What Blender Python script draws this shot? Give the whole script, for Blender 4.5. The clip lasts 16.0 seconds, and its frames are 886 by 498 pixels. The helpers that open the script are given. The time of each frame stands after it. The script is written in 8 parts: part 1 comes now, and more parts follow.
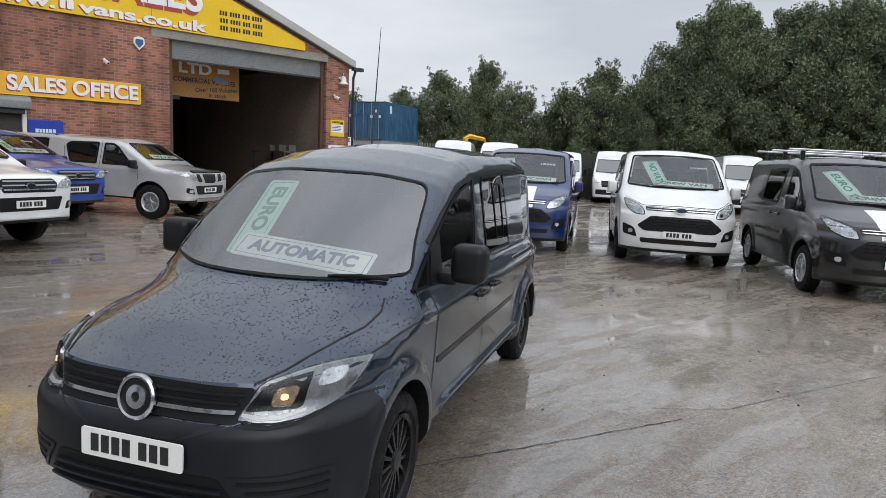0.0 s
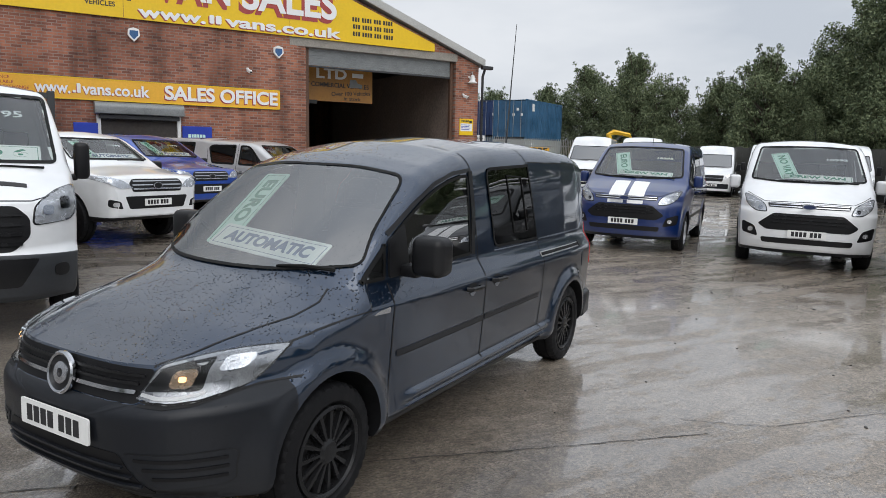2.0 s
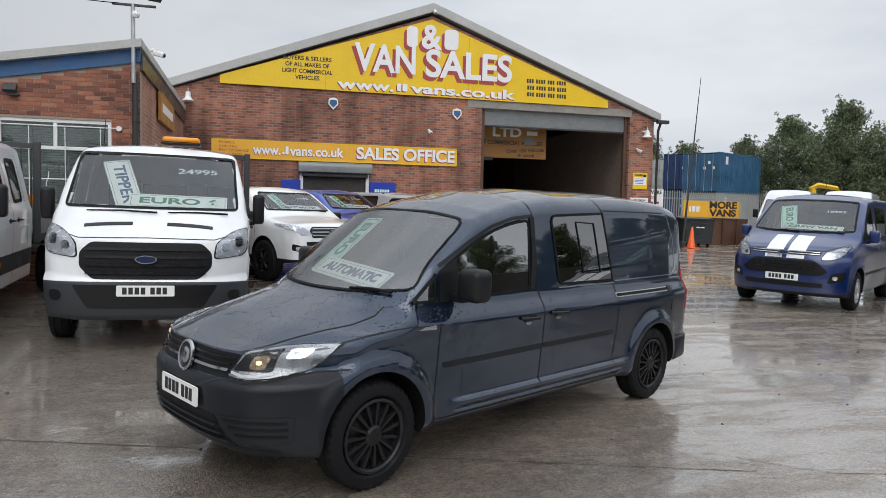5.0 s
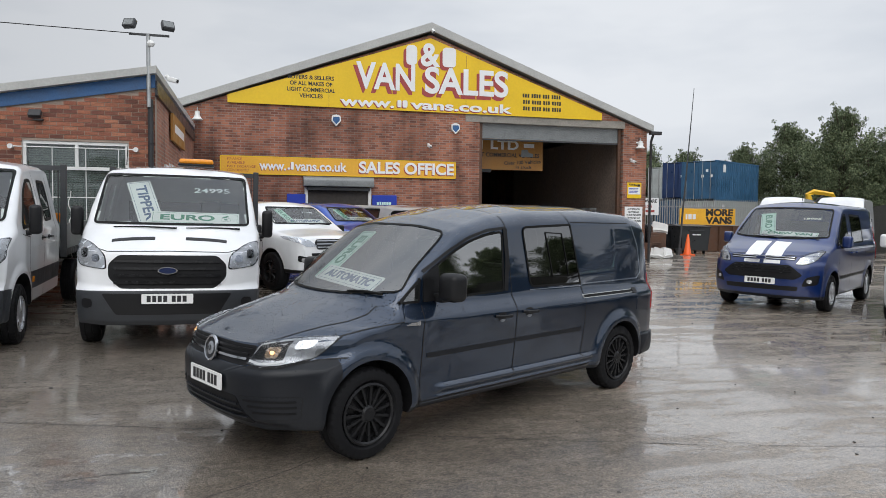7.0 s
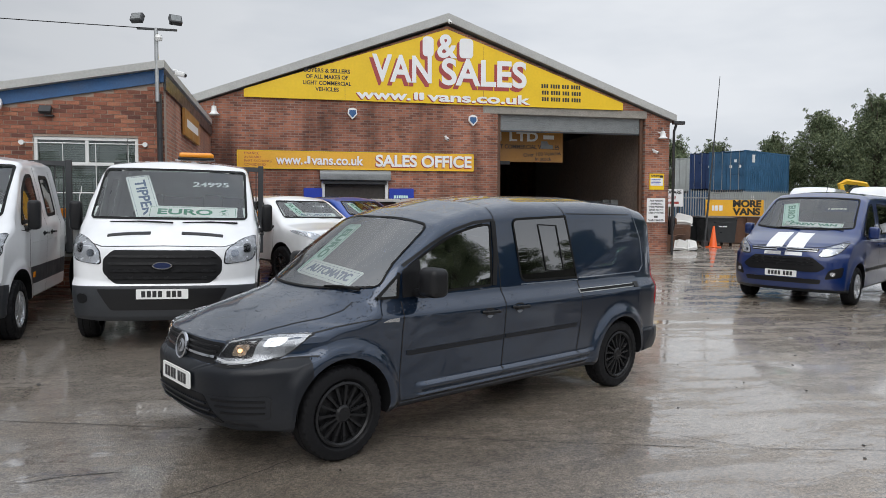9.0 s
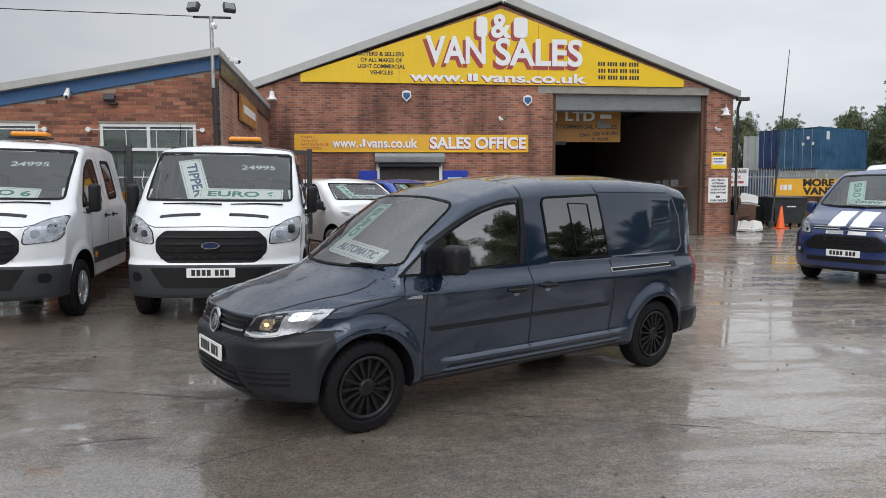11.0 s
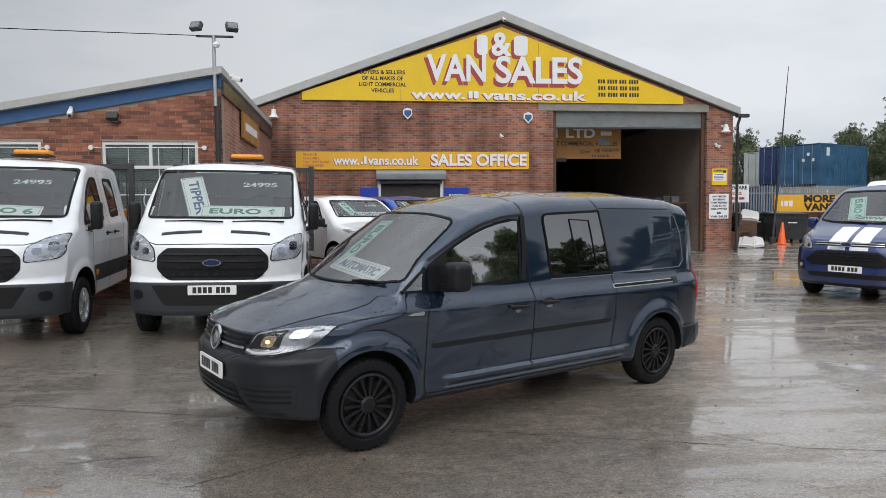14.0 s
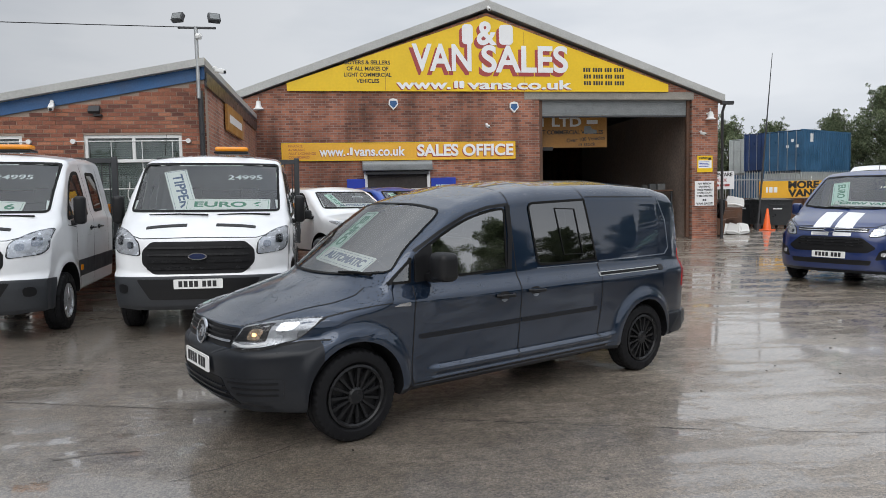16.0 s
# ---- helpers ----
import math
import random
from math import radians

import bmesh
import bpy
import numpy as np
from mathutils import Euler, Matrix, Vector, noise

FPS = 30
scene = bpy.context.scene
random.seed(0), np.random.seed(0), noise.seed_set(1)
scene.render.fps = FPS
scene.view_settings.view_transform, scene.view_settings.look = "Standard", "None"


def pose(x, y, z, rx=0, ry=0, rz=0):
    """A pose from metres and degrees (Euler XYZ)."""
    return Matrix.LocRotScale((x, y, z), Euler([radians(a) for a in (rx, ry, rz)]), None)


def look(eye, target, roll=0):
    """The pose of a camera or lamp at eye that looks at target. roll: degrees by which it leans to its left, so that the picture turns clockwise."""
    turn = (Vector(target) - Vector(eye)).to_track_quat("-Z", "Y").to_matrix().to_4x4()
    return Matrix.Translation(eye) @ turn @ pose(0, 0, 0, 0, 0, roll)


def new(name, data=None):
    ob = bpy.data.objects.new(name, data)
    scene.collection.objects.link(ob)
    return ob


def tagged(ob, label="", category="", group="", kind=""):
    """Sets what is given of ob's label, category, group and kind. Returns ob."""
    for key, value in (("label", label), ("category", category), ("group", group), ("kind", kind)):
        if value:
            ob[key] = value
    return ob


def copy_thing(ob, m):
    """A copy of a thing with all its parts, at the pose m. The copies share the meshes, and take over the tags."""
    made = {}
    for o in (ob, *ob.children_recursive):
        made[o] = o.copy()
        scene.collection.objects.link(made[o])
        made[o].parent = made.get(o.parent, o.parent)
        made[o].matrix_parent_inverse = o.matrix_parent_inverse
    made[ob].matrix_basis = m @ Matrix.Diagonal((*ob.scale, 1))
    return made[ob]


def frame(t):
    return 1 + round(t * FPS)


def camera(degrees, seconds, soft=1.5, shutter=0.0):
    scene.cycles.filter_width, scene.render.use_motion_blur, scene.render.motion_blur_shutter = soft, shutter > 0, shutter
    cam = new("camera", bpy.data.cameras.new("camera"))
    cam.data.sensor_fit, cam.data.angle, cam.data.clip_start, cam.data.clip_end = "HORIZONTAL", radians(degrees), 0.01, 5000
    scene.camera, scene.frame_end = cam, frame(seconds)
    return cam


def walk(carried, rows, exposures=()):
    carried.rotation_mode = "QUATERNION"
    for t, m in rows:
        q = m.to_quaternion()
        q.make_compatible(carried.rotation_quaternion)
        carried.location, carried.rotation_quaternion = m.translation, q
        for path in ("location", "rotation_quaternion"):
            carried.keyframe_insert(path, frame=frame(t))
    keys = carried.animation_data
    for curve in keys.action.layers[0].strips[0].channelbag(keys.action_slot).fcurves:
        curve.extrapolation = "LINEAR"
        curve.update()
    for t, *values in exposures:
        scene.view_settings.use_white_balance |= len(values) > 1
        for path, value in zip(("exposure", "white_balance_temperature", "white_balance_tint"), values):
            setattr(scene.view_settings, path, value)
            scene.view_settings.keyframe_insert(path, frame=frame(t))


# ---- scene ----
cam = camera(64.9, 16.0, soft=0.55)
PATH = [
    (0, (-1.933, -2.161, 1.636), (-0.544, -0.744, 1.384), 2.1),
    (0.5, (-1.728, -2.265, 1.613), (-0.429, -0.765, 1.363), -0.3),
    (1, (-1.495, -2.339, 1.621), (-0.213, -0.814, 1.445), 0.6),
    (1.5, (-1.335, -2.515, 1.604), (-0.115, -0.942, 1.408), 0.4),
    (2, (-1.118, -2.691, 1.618), (-0.079, -1.003, 1.351), 1.1),
    (2.5, (-0.899, -2.731, 1.588), (0.01, -0.964, 1.361), 1.2),
    (3, (-0.73, -2.868, 1.598), (0.103, -1.058, 1.418), 0.8),
    (3.5, (-0.572, -3.09, 1.602), (0.008, -1.186, 1.401), 1.6),
    (4, (-0.608, -3.255, 1.575), (-0.031, -1.347, 1.416), 1.8),
    (4.5, (-0.663, -3.463, 1.572), (-0.122, -1.545, 1.402), 1.4),
    (4.7, (-0.664, -3.548, 1.577), (-0.126, -1.626, 1.451), 1.3),
    (6.8, (-0.754, -4.432, 1.628), (-0.228, -2.507, 1.508), 0.4),
    (7, (-0.72, -4.466, 1.622), (-0.198, -2.537, 1.528), 0.5),
    (7.5, (-0.548, -4.499, 1.611), (-0.088, -2.558, 1.465), 2.4),
    (8, (-0.463, -4.476, 1.602), (-0.071, -2.523, 1.427), 0.6),
    (8.5, (-0.404, -4.37, 1.603), (0.017, -2.419, 1.47), -0.0),
    (9, (-0.351, -4.349, 1.612), (0.093, -2.402, 1.499), 0.1),
    (9.5, (-0.173, -4.424, 1.585), (0.186, -2.461, 1.453), 2.5),
    (10, (-0.096, -4.459, 1.583), (0.184, -2.485, 1.418), -0.0),
    (12.5, (-0.095, -4.452, 1.587), (0.15, -2.473, 1.442), -0.5),
    (13, (-0.098, -4.444, 1.582), (0.124, -2.461, 1.445), -0.8),
    (13.5, (-0.1, -4.45, 1.579), (0.133, -2.468, 1.452), -0.3),
    (14, (-0.096, -4.455, 1.582), (0.168, -2.476, 1.468), -0.5),
    (14.5, (-0.102, -4.465, 1.583), (0.193, -2.489, 1.477), -0.2),
    (15, (-0.098, -4.463, 1.579), (0.2, -2.488, 1.476), 0.2),
    (15.5, (-0.09, -4.469, 1.581), (0.22, -2.497, 1.468), -0.5),
    (16, (-0.081, -4.46, 1.581), (0.216, -2.487, 1.439), -1.2),
]
walk(cam, [(t, look(eye, target, roll)) for t, eye, target, roll in PATH])

# ---- light ----
world = bpy.data.worlds.new("overcast")
scene.world = world
world.use_nodes = True
wn = world.node_tree.nodes
wl = world.node_tree.links
wn.clear()
w_out = wn.new("ShaderNodeOutputWorld")
w_bg = wn.new("ShaderNodeBackground")
w_sky = wn.new("ShaderNodeTexSky")
w_sky.sky_type = "NISHITA"
w_sky.sun_disc = False
w_sky.sun_elevation = radians(48)
w_sky.sun_rotation = radians(200)
w_sky.dust_density = 4.0
w_hue = wn.new("ShaderNodeHueSaturation")
w_hue.inputs["Saturation"].default_value = 0.12
w_mix = wn.new("ShaderNodeMix")
w_mix.data_type = "RGBA"
w_mix.inputs[0].default_value = 0.8
w_tc = wn.new("ShaderNodeTexCoord")
w_map = wn.new("ShaderNodeMapping")
w_map.inputs["Scale"].default_value = (1.0, 1.0, 3.5)
w_noise = wn.new("ShaderNodeTexNoise")
w_noise.inputs["Scale"].default_value = 1.6
w_noise.inputs["Detail"].default_value = 5.0
w_noise.inputs["Roughness"].default_value = 0.55
w_ramp = wn.new("ShaderNodeValToRGB")
w_ramp.color_ramp.elements[0].position = 0.36
w_ramp.color_ramp.elements[0].color = (6.2, 6.8, 7.7, 1)
w_ramp.color_ramp.elements[1].position = 0.64
w_ramp.color_ramp.elements[1].color = (8.9, 9.3, 9.9, 1)
wl.new(w_tc.outputs["Generated"], w_map.inputs["Vector"])
wl.new(w_map.outputs["Vector"], w_noise.inputs["Vector"])
wl.new(w_noise.outputs["Fac"], w_ramp.inputs["Fac"])
wl.new(w_sky.outputs["Color"], w_hue.inputs["Color"])
wl.new(w_hue.outputs["Color"], w_mix.inputs[6])
wl.new(w_ramp.outputs["Color"], w_mix.inputs[7])
# an overcast sky is brightest overhead
w_sep = wn.new("ShaderNodeSeparateXYZ")
w_up = wn.new("ShaderNodeMapRange")
w_up.interpolation_type = "SMOOTHSTEP"
w_up.inputs["From Min"].default_value = 0.30
w_up.inputs["From Max"].default_value = 1.0
w_up.inputs["To Min"].default_value = 1.0
w_up.inputs["To Max"].default_value = 2.1
w_mul = wn.new("ShaderNodeMix")
w_mul.data_type = "RGBA"
w_mul.blend_type = "MULTIPLY"
w_mul.inputs[0].default_value = 1.0
wl.new(w_tc.outputs["Generated"], w_sep.inputs[0])
wl.new(w_sep.outputs["Z"], w_up.inputs["Value"])
wl.new(w_mix.outputs[2], w_mul.inputs[6])
wl.new(w_up.outputs[0], w_mul.inputs[7])
w_side = wn.new("ShaderNodeMapRange")
w_side.interpolation_type = "SMOOTHSTEP"
w_side.inputs["From Min"].default_value = -0.65
w_side.inputs["From Max"].default_value = 0.45
w_side.inputs["To Min"].default_value = 0.70
w_side.inputs["To Max"].default_value = 1.03
w_dull = wn.new("ShaderNodeMix")
w_dull.data_type = "RGBA"
w_dull.blend_type = "MULTIPLY"
w_dull.inputs[0].default_value = 1.0
wl.new(w_sep.outputs["X"], w_side.inputs["Value"])
wl.new(w_mul.outputs[2], w_dull.inputs[6])
wl.new(w_side.outputs[0], w_dull.inputs[7])
wl.new(w_dull.outputs[2], w_bg.inputs["Color"])
w_bg.inputs["Strength"].default_value = 0.058
wl.new(w_bg.outputs["Background"], w_out.inputs["Surface"])

sun_data = bpy.data.lights.new("sun", "SUN")
sun_data.energy = 0.7
sun_data.angle = radians(60)
sun_data.color = (1.0, 0.985, 0.97)
sun = new("sun", sun_data)
sun.matrix_world = look((-6, -20, 22), (1, 4, 0))
scene.view_settings.exposure = 0.72

# ---- material helpers ----


def material(name, color, rough=0.5, metal=0.0, var=0.12, scale=6.0, bump=0.0, bump_scale=60.0, coat=0.0, spec=0.5, fine=None):
    """Principled material with two scales of variation in colour and roughness, and fine relief."""
    m = bpy.data.materials.new(name)
    m.use_nodes = True
    nt = m.node_tree
    b = nt.nodes["Principled BSDF"]
    b.inputs["Metallic"].default_value = metal
    b.inputs["Coat Weight"].default_value = coat
    b.inputs["Coat Roughness"].default_value = 0.04
    b.inputs["Specular IOR Level"].default_value = spec
    tc = nt.nodes.new("ShaderNodeTexCoord")
    n1 = nt.nodes.new("ShaderNodeTexNoise")
    n1.inputs["Scale"].default_value = scale
    n1.inputs["Detail"].default_value = 6
    n2 = nt.nodes.new("ShaderNodeTexNoise")
    n2.inputs["Scale"].default_value = scale * 11 if fine is None else fine
    n2.inputs["Detail"].default_value = 3
    add = nt.nodes.new("ShaderNodeMath")
    add.operation = "ADD"
    nt.links.new(tc.outputs["Object"], n1.inputs["Vector"])
    nt.links.new(tc.outputs["Object"], n2.inputs["Vector"])
    nt.links.new(n1.outputs["Fac"], add.inputs[0])
    nt.links.new(n2.outputs["Fac"], add.inputs[1])
    r = nt.nodes.new("ShaderNodeMapRange")
    r.inputs["From Min"].default_value = 0.65
    r.inputs["From Max"].default_value = 1.35
    r.inputs["To Min"].default_value = 1 - var
    r.inputs["To Max"].default_value = 1 + var
    nt.links.new(add.outputs[0], r.inputs["Value"])
    mul = nt.nodes.new("ShaderNodeMix")
    mul.data_type = "RGBA"
    mul.blend_type = "MULTIPLY"
    mul.inputs[0].default_value = 1
    mul.inputs[6].default_value = (*color, 1)
    nt.links.new(r.outputs[0], mul.inputs[7])
    nt.links.new(mul.outputs[2], b.inputs["Base Color"])
    rr = nt.nodes.new("ShaderNodeMapRange")
    rr.inputs["From Min"].default_value = 0.3
    rr.inputs["From Max"].default_value = 0.7
    rr.inputs["To Min"].default_value = max(0.02, rough * (1 - 1.5 * var))
    rr.inputs["To Max"].default_value = min(1.0, rough * (1 + 1.5 * var))
    nt.links.new(n1.outputs["Fac"], rr.inputs["Value"])
    nt.links.new(rr.outputs[0], b.inputs["Roughness"])
    if bump:
        n3 = nt.nodes.new("ShaderNodeTexNoise")
        n3.inputs["Scale"].default_value = bump_scale
        n3.inputs["Detail"].default_value = 4
        bp = nt.nodes.new("ShaderNodeBump")
        bp.inputs["Strength"].default_value = bump
        bp.inputs["Distance"].default_value = 0.01
        nt.links.new(tc.outputs["Object"], n3.inputs["Vector"])
        nt.links.new(n3.outputs["Fac"], bp.inputs["Height"])
        nt.links.new(bp.outputs[0], b.inputs["Normal"])
    return m


def car_paint(name, color, rough=0.28, flake=0.0, drops=True, coat_ior=1.5, spec=0.5):
    """Lacquered paint, wet with rain: small drops show as relief on upward faces."""
    m = bpy.data.materials.new(name)
    m.use_nodes = True
    nt = m.node_tree
    b = nt.nodes["Principled BSDF"]
    b.inputs["Roughness"].default_value = rough
    b.inputs["Metallic"].default_value = flake
    b.inputs["Coat Weight"].default_value = 1.0
    b.inputs["Coat Roughness"].default_value = 0.03
    b.inputs["Coat IOR"].default_value = coat_ior
    b.inputs["Specular IOR Level"].default_value = spec
    tc = nt.nodes.new("ShaderNodeTexCoord")
    n1 = nt.nodes.new("ShaderNodeTexNoise")
    n1.inputs["Scale"].default_value = 2.2
    n1.inputs["Detail"].default_value = 7
    nt.links.new(tc.outputs["Object"], n1.inputs["Vector"])
    r = nt.nodes.new("ShaderNodeMapRange")
    r.inputs["From Min"].default_value = 0.3
    r.inputs["From Max"].default_value = 0.7
    r.inputs["To Min"].default_value = 0.9
    r.inputs["To Max"].default_value = 1.08
    nt.links.new(n1.outputs["Fac"], r.inputs["Value"])
    mul = nt.nodes.new("ShaderNodeMix")
    mul.data_type = "RGBA"
    mul.blend_type = "MULTIPLY"
    mul.inputs[0].default_value = 1
    mul.inputs[6].default_value = (*color, 1)
    nt.links.new(r.outputs[0], mul.inputs[7])
    nt.links.new(mul.outputs[2], b.inputs["Base Color"])
    if drops:
        geo = nt.nodes.new("ShaderNodeNewGeometry")
        sep = nt.nodes.new("ShaderNodeSeparateXYZ")
        nt.links.new(geo.outputs["Normal"], sep.inputs[0])
        up = nt.nodes.new("ShaderNodeMapRange")
        up.inputs["From Min"].default_value = 0.42
        up.inputs["From Max"].default_value = 0.7
        nt.links.new(sep.outputs["Z"], up.inputs["Value"])
        wob = nt.nodes.new("ShaderNodeTexNoise")
        wob.inputs["Scale"].default_value = 40
        nt.links.new(tc.outputs["Object"], wob.inputs["Vector"])
        ad = nt.nodes.new("ShaderNodeVectorMath")
        ad.operation = "MULTIPLY_ADD"
        ad.inputs[1].default_value = (0.004, 0.004, 0.004)
        nt.links.new(wob.outputs["Color"], ad.inputs[0])
        nt.links.new(tc.outputs["Object"], ad.inputs[2])
        vor = nt.nodes.new("ShaderNodeTexVoronoi")
        vor.inputs["Scale"].default_value = 62
        nt.links.new(ad.outputs[0], vor.inputs["Vector"])
        big = nt.nodes.new("ShaderNodeTexNoise")
        big.inputs["Scale"].default_value = 14
        nt.links.new(tc.outputs["Object"], big.inputs["Vector"])
        lim = nt.nodes.new("ShaderNodeMapRange")
        lim.inputs["From Min"].default_value = 0.35
        lim.inputs["From Max"].default_value = 0.65
        lim.inputs["To Min"].default_value = 0.20
        lim.inputs["To Max"].default_value = 0.36
        nt.links.new(big.outputs["Fac"], lim.inputs["Value"])
        sub = nt.nodes.new("ShaderNodeMath")
        sub.operation = "SUBTRACT"
        sub.use_clamp = True
        nt.links.new(lim.outputs[0], sub.inputs[0])
        nt.links.new(vor.outputs["Distance"], sub.inputs[1])
        hm = nt.nodes.new("ShaderNodeMath")
        hm.operation = "MULTIPLY"
        nt.links.new(sub.outputs[0], hm.inputs[0])
        nt.links.new(up.outputs[0], hm.inputs[1])
        bp = nt.nodes.new("ShaderNodeBump")
        bp.inputs["Strength"].default_value = 0.9
        bp.inputs["Distance"].default_value = 0.03
        nt.links.new(hm.outputs[0], bp.inputs["Height"])
        nt.links.new(bp.outputs[0], b.inputs["Coat Normal"])
        nt.links.new(bp.outputs[0], b.inputs["Normal"])
    return m


def glass(name, tint, reflect=1.5, rough=0.0, film=0.0):
    """Thin pane: see-through, mirror-like by its angle, with a share of rain film and dust."""
    m = bpy.data.materials.new(name)
    m.use_nodes = True
    nt = m.node_tree
    nt.nodes.clear()
    out = nt.nodes.new("ShaderNodeOutputMaterial")
    body = nt.nodes.new("ShaderNodeBsdfTransparent")
    body.inputs["Color"].default_value = (*tint, 1)
    if film:
        dif = nt.nodes.new("ShaderNodeBsdfDiffuse")
        dif.inputs["Color"].default_value = (0.70, 0.76, 0.74, 1)
        tc = nt.nodes.new("ShaderNodeTexCoord")
        nz = nt.nodes.new("ShaderNodeTexNoise")
        nz.inputs["Scale"].default_value = 5
        nz.inputs["Detail"].default_value = 8
        nt.links.new(tc.outputs["Object"], nz.inputs["Vector"])
        mr = nt.nodes.new("ShaderNodeMapRange")
        mr.inputs["From Min"].default_value = 0.3
        mr.inputs["From Max"].default_value = 0.7
        mr.inputs["To Min"].default_value = film * 0.6
        mr.inputs["To Max"].default_value = film * 1.4
        nt.links.new(nz.outputs["Fac"], mr.inputs["Value"])
        mf = nt.nodes.new("ShaderNodeMixShader")
        nt.links.new(mr.outputs[0], mf.inputs[0])
        nt.links.new(body.outputs[0], mf.inputs[1])
        nt.links.new(dif.outputs[0], mf.inputs[2])
        body = mf
    gl = nt.nodes.new("ShaderNodeBsdfGlossy")
    gl.inputs["Roughness"].default_value = rough
    fr = nt.nodes.new("ShaderNodeFresnel")
    fr.inputs["IOR"].default_value = reflect
    mx = nt.nodes.new("ShaderNodeMixShader")
    nt.links.new(fr.outputs[0], mx.inputs[0])
    nt.links.new(body.outputs[0], mx.inputs[1])
    nt.links.new(gl.outputs[0], mx.inputs[2])
    nt.links.new(mx.outputs[0], out.inputs["Surface"])
    return m


def brick_material(name, c1, c2, mortar, width, height, axis="x", dark=0.5):
    """Brick bond on a wall that runs along the given axis, with soot stains and relief."""
    m = bpy.data.materials.new(name)
    m.use_nodes = True
    nt = m.node_tree
    b = nt.nodes["Principled BSDF"]
    tc = nt.nodes.new("ShaderNodeTexCoord")
    sep = nt.nodes.new("ShaderNodeSeparateXYZ")
    com = nt.nodes.new("ShaderNodeCombineXYZ")
    nt.links.new(tc.outputs["Object"], sep.inputs[0])
    nt.links.new(sep.outputs["X" if axis == "x" else "Y"], com.inputs[0])
    nt.links.new(sep.outputs["Z"], com.inputs[1])
    br = nt.nodes.new("ShaderNodeTexBrick")
    br.inputs["Scale"].default_value = 1.0
    br.inputs["Brick Width"].default_value = width
    br.inputs["Row Height"].default_value = height
    br.inputs["Mortar Size"].default_value = 0.010
    br.inputs["Mortar Smooth"].default_value = 0.2
    br.inputs["Bias"].default_value = -0.2
    br.inputs["Color1"].default_value = (*c1, 1)
    br.inputs["Color2"].default_value = (*c2, 1)
    br.inputs["Mortar"].default_value = (*mortar, 1)
    nt.links.new(com.outputs[0], br.inputs["Vector"])
    n1 = nt.nodes.new("ShaderNodeTexNoise")
    n1.inputs["Scale"].default_value = 0.8
    n1.inputs["Detail"].default_value = 7
    n1.inputs["Roughness"].default_value = 0.6
    nt.links.new(tc.outputs["Object"], n1.inputs["Vector"])
    st = nt.nodes.new("ShaderNodeMapping")
    st.inputs["Scale"].default_value = (2.2, 2.2, 0.25)
    nt.links.new(tc.outputs["Object"], st.inputs["Vector"])
    n2 = nt.nodes.new("ShaderNodeTexNoise")
    n2.inputs["Scale"].default_value = 0.9
    n2.inputs["Detail"].default_value = 4
    nt.links.new(st.outputs[0], n2.inputs["Vector"])
    ad = nt.nodes.new("ShaderNodeMath")
    ad.operation = "ADD"
    nt.links.new(n1.outputs["Fac"], ad.inputs[0])
    nt.links.new(n2.outputs["Fac"], ad.inputs[1])
    r = nt.nodes.new("ShaderNodeMapRange")
    r.inputs["From Min"].default_value = 0.75
    r.inputs["From Max"].default_value = 1.2
    r.inputs["To Min"].default_value = dark
    r.inputs["To Max"].default_value = 1.15
    nt.links.new(ad.outputs[0], r.inputs["Value"])
    mul = nt.nodes.new("ShaderNodeMix")
    mul.data_type = "RGBA"
    mul.blend_type = "MULTIPLY"
    mul.inputs[0].default_value = 1
    nt.links.new(br.outputs["Color"], mul.inputs[6])
    nt.links.new(r.outputs[0], mul.inputs[7])
    nt.links.new(mul.outputs[2], b.inputs["Base Color"])
    b.inputs["Roughness"].default_value = 0.85
    bp = nt.nodes.new("ShaderNodeBump")
    bp.inputs["Strength"].default_value = 0.6
    bp.inputs["Distance"].default_value = 0.008
    bp.invert = True
    nt.links.new(br.outputs["Fac"], bp.inputs["Height"])
    nt.links.new(bp.outputs[0], b.inputs["Normal"])
    return m


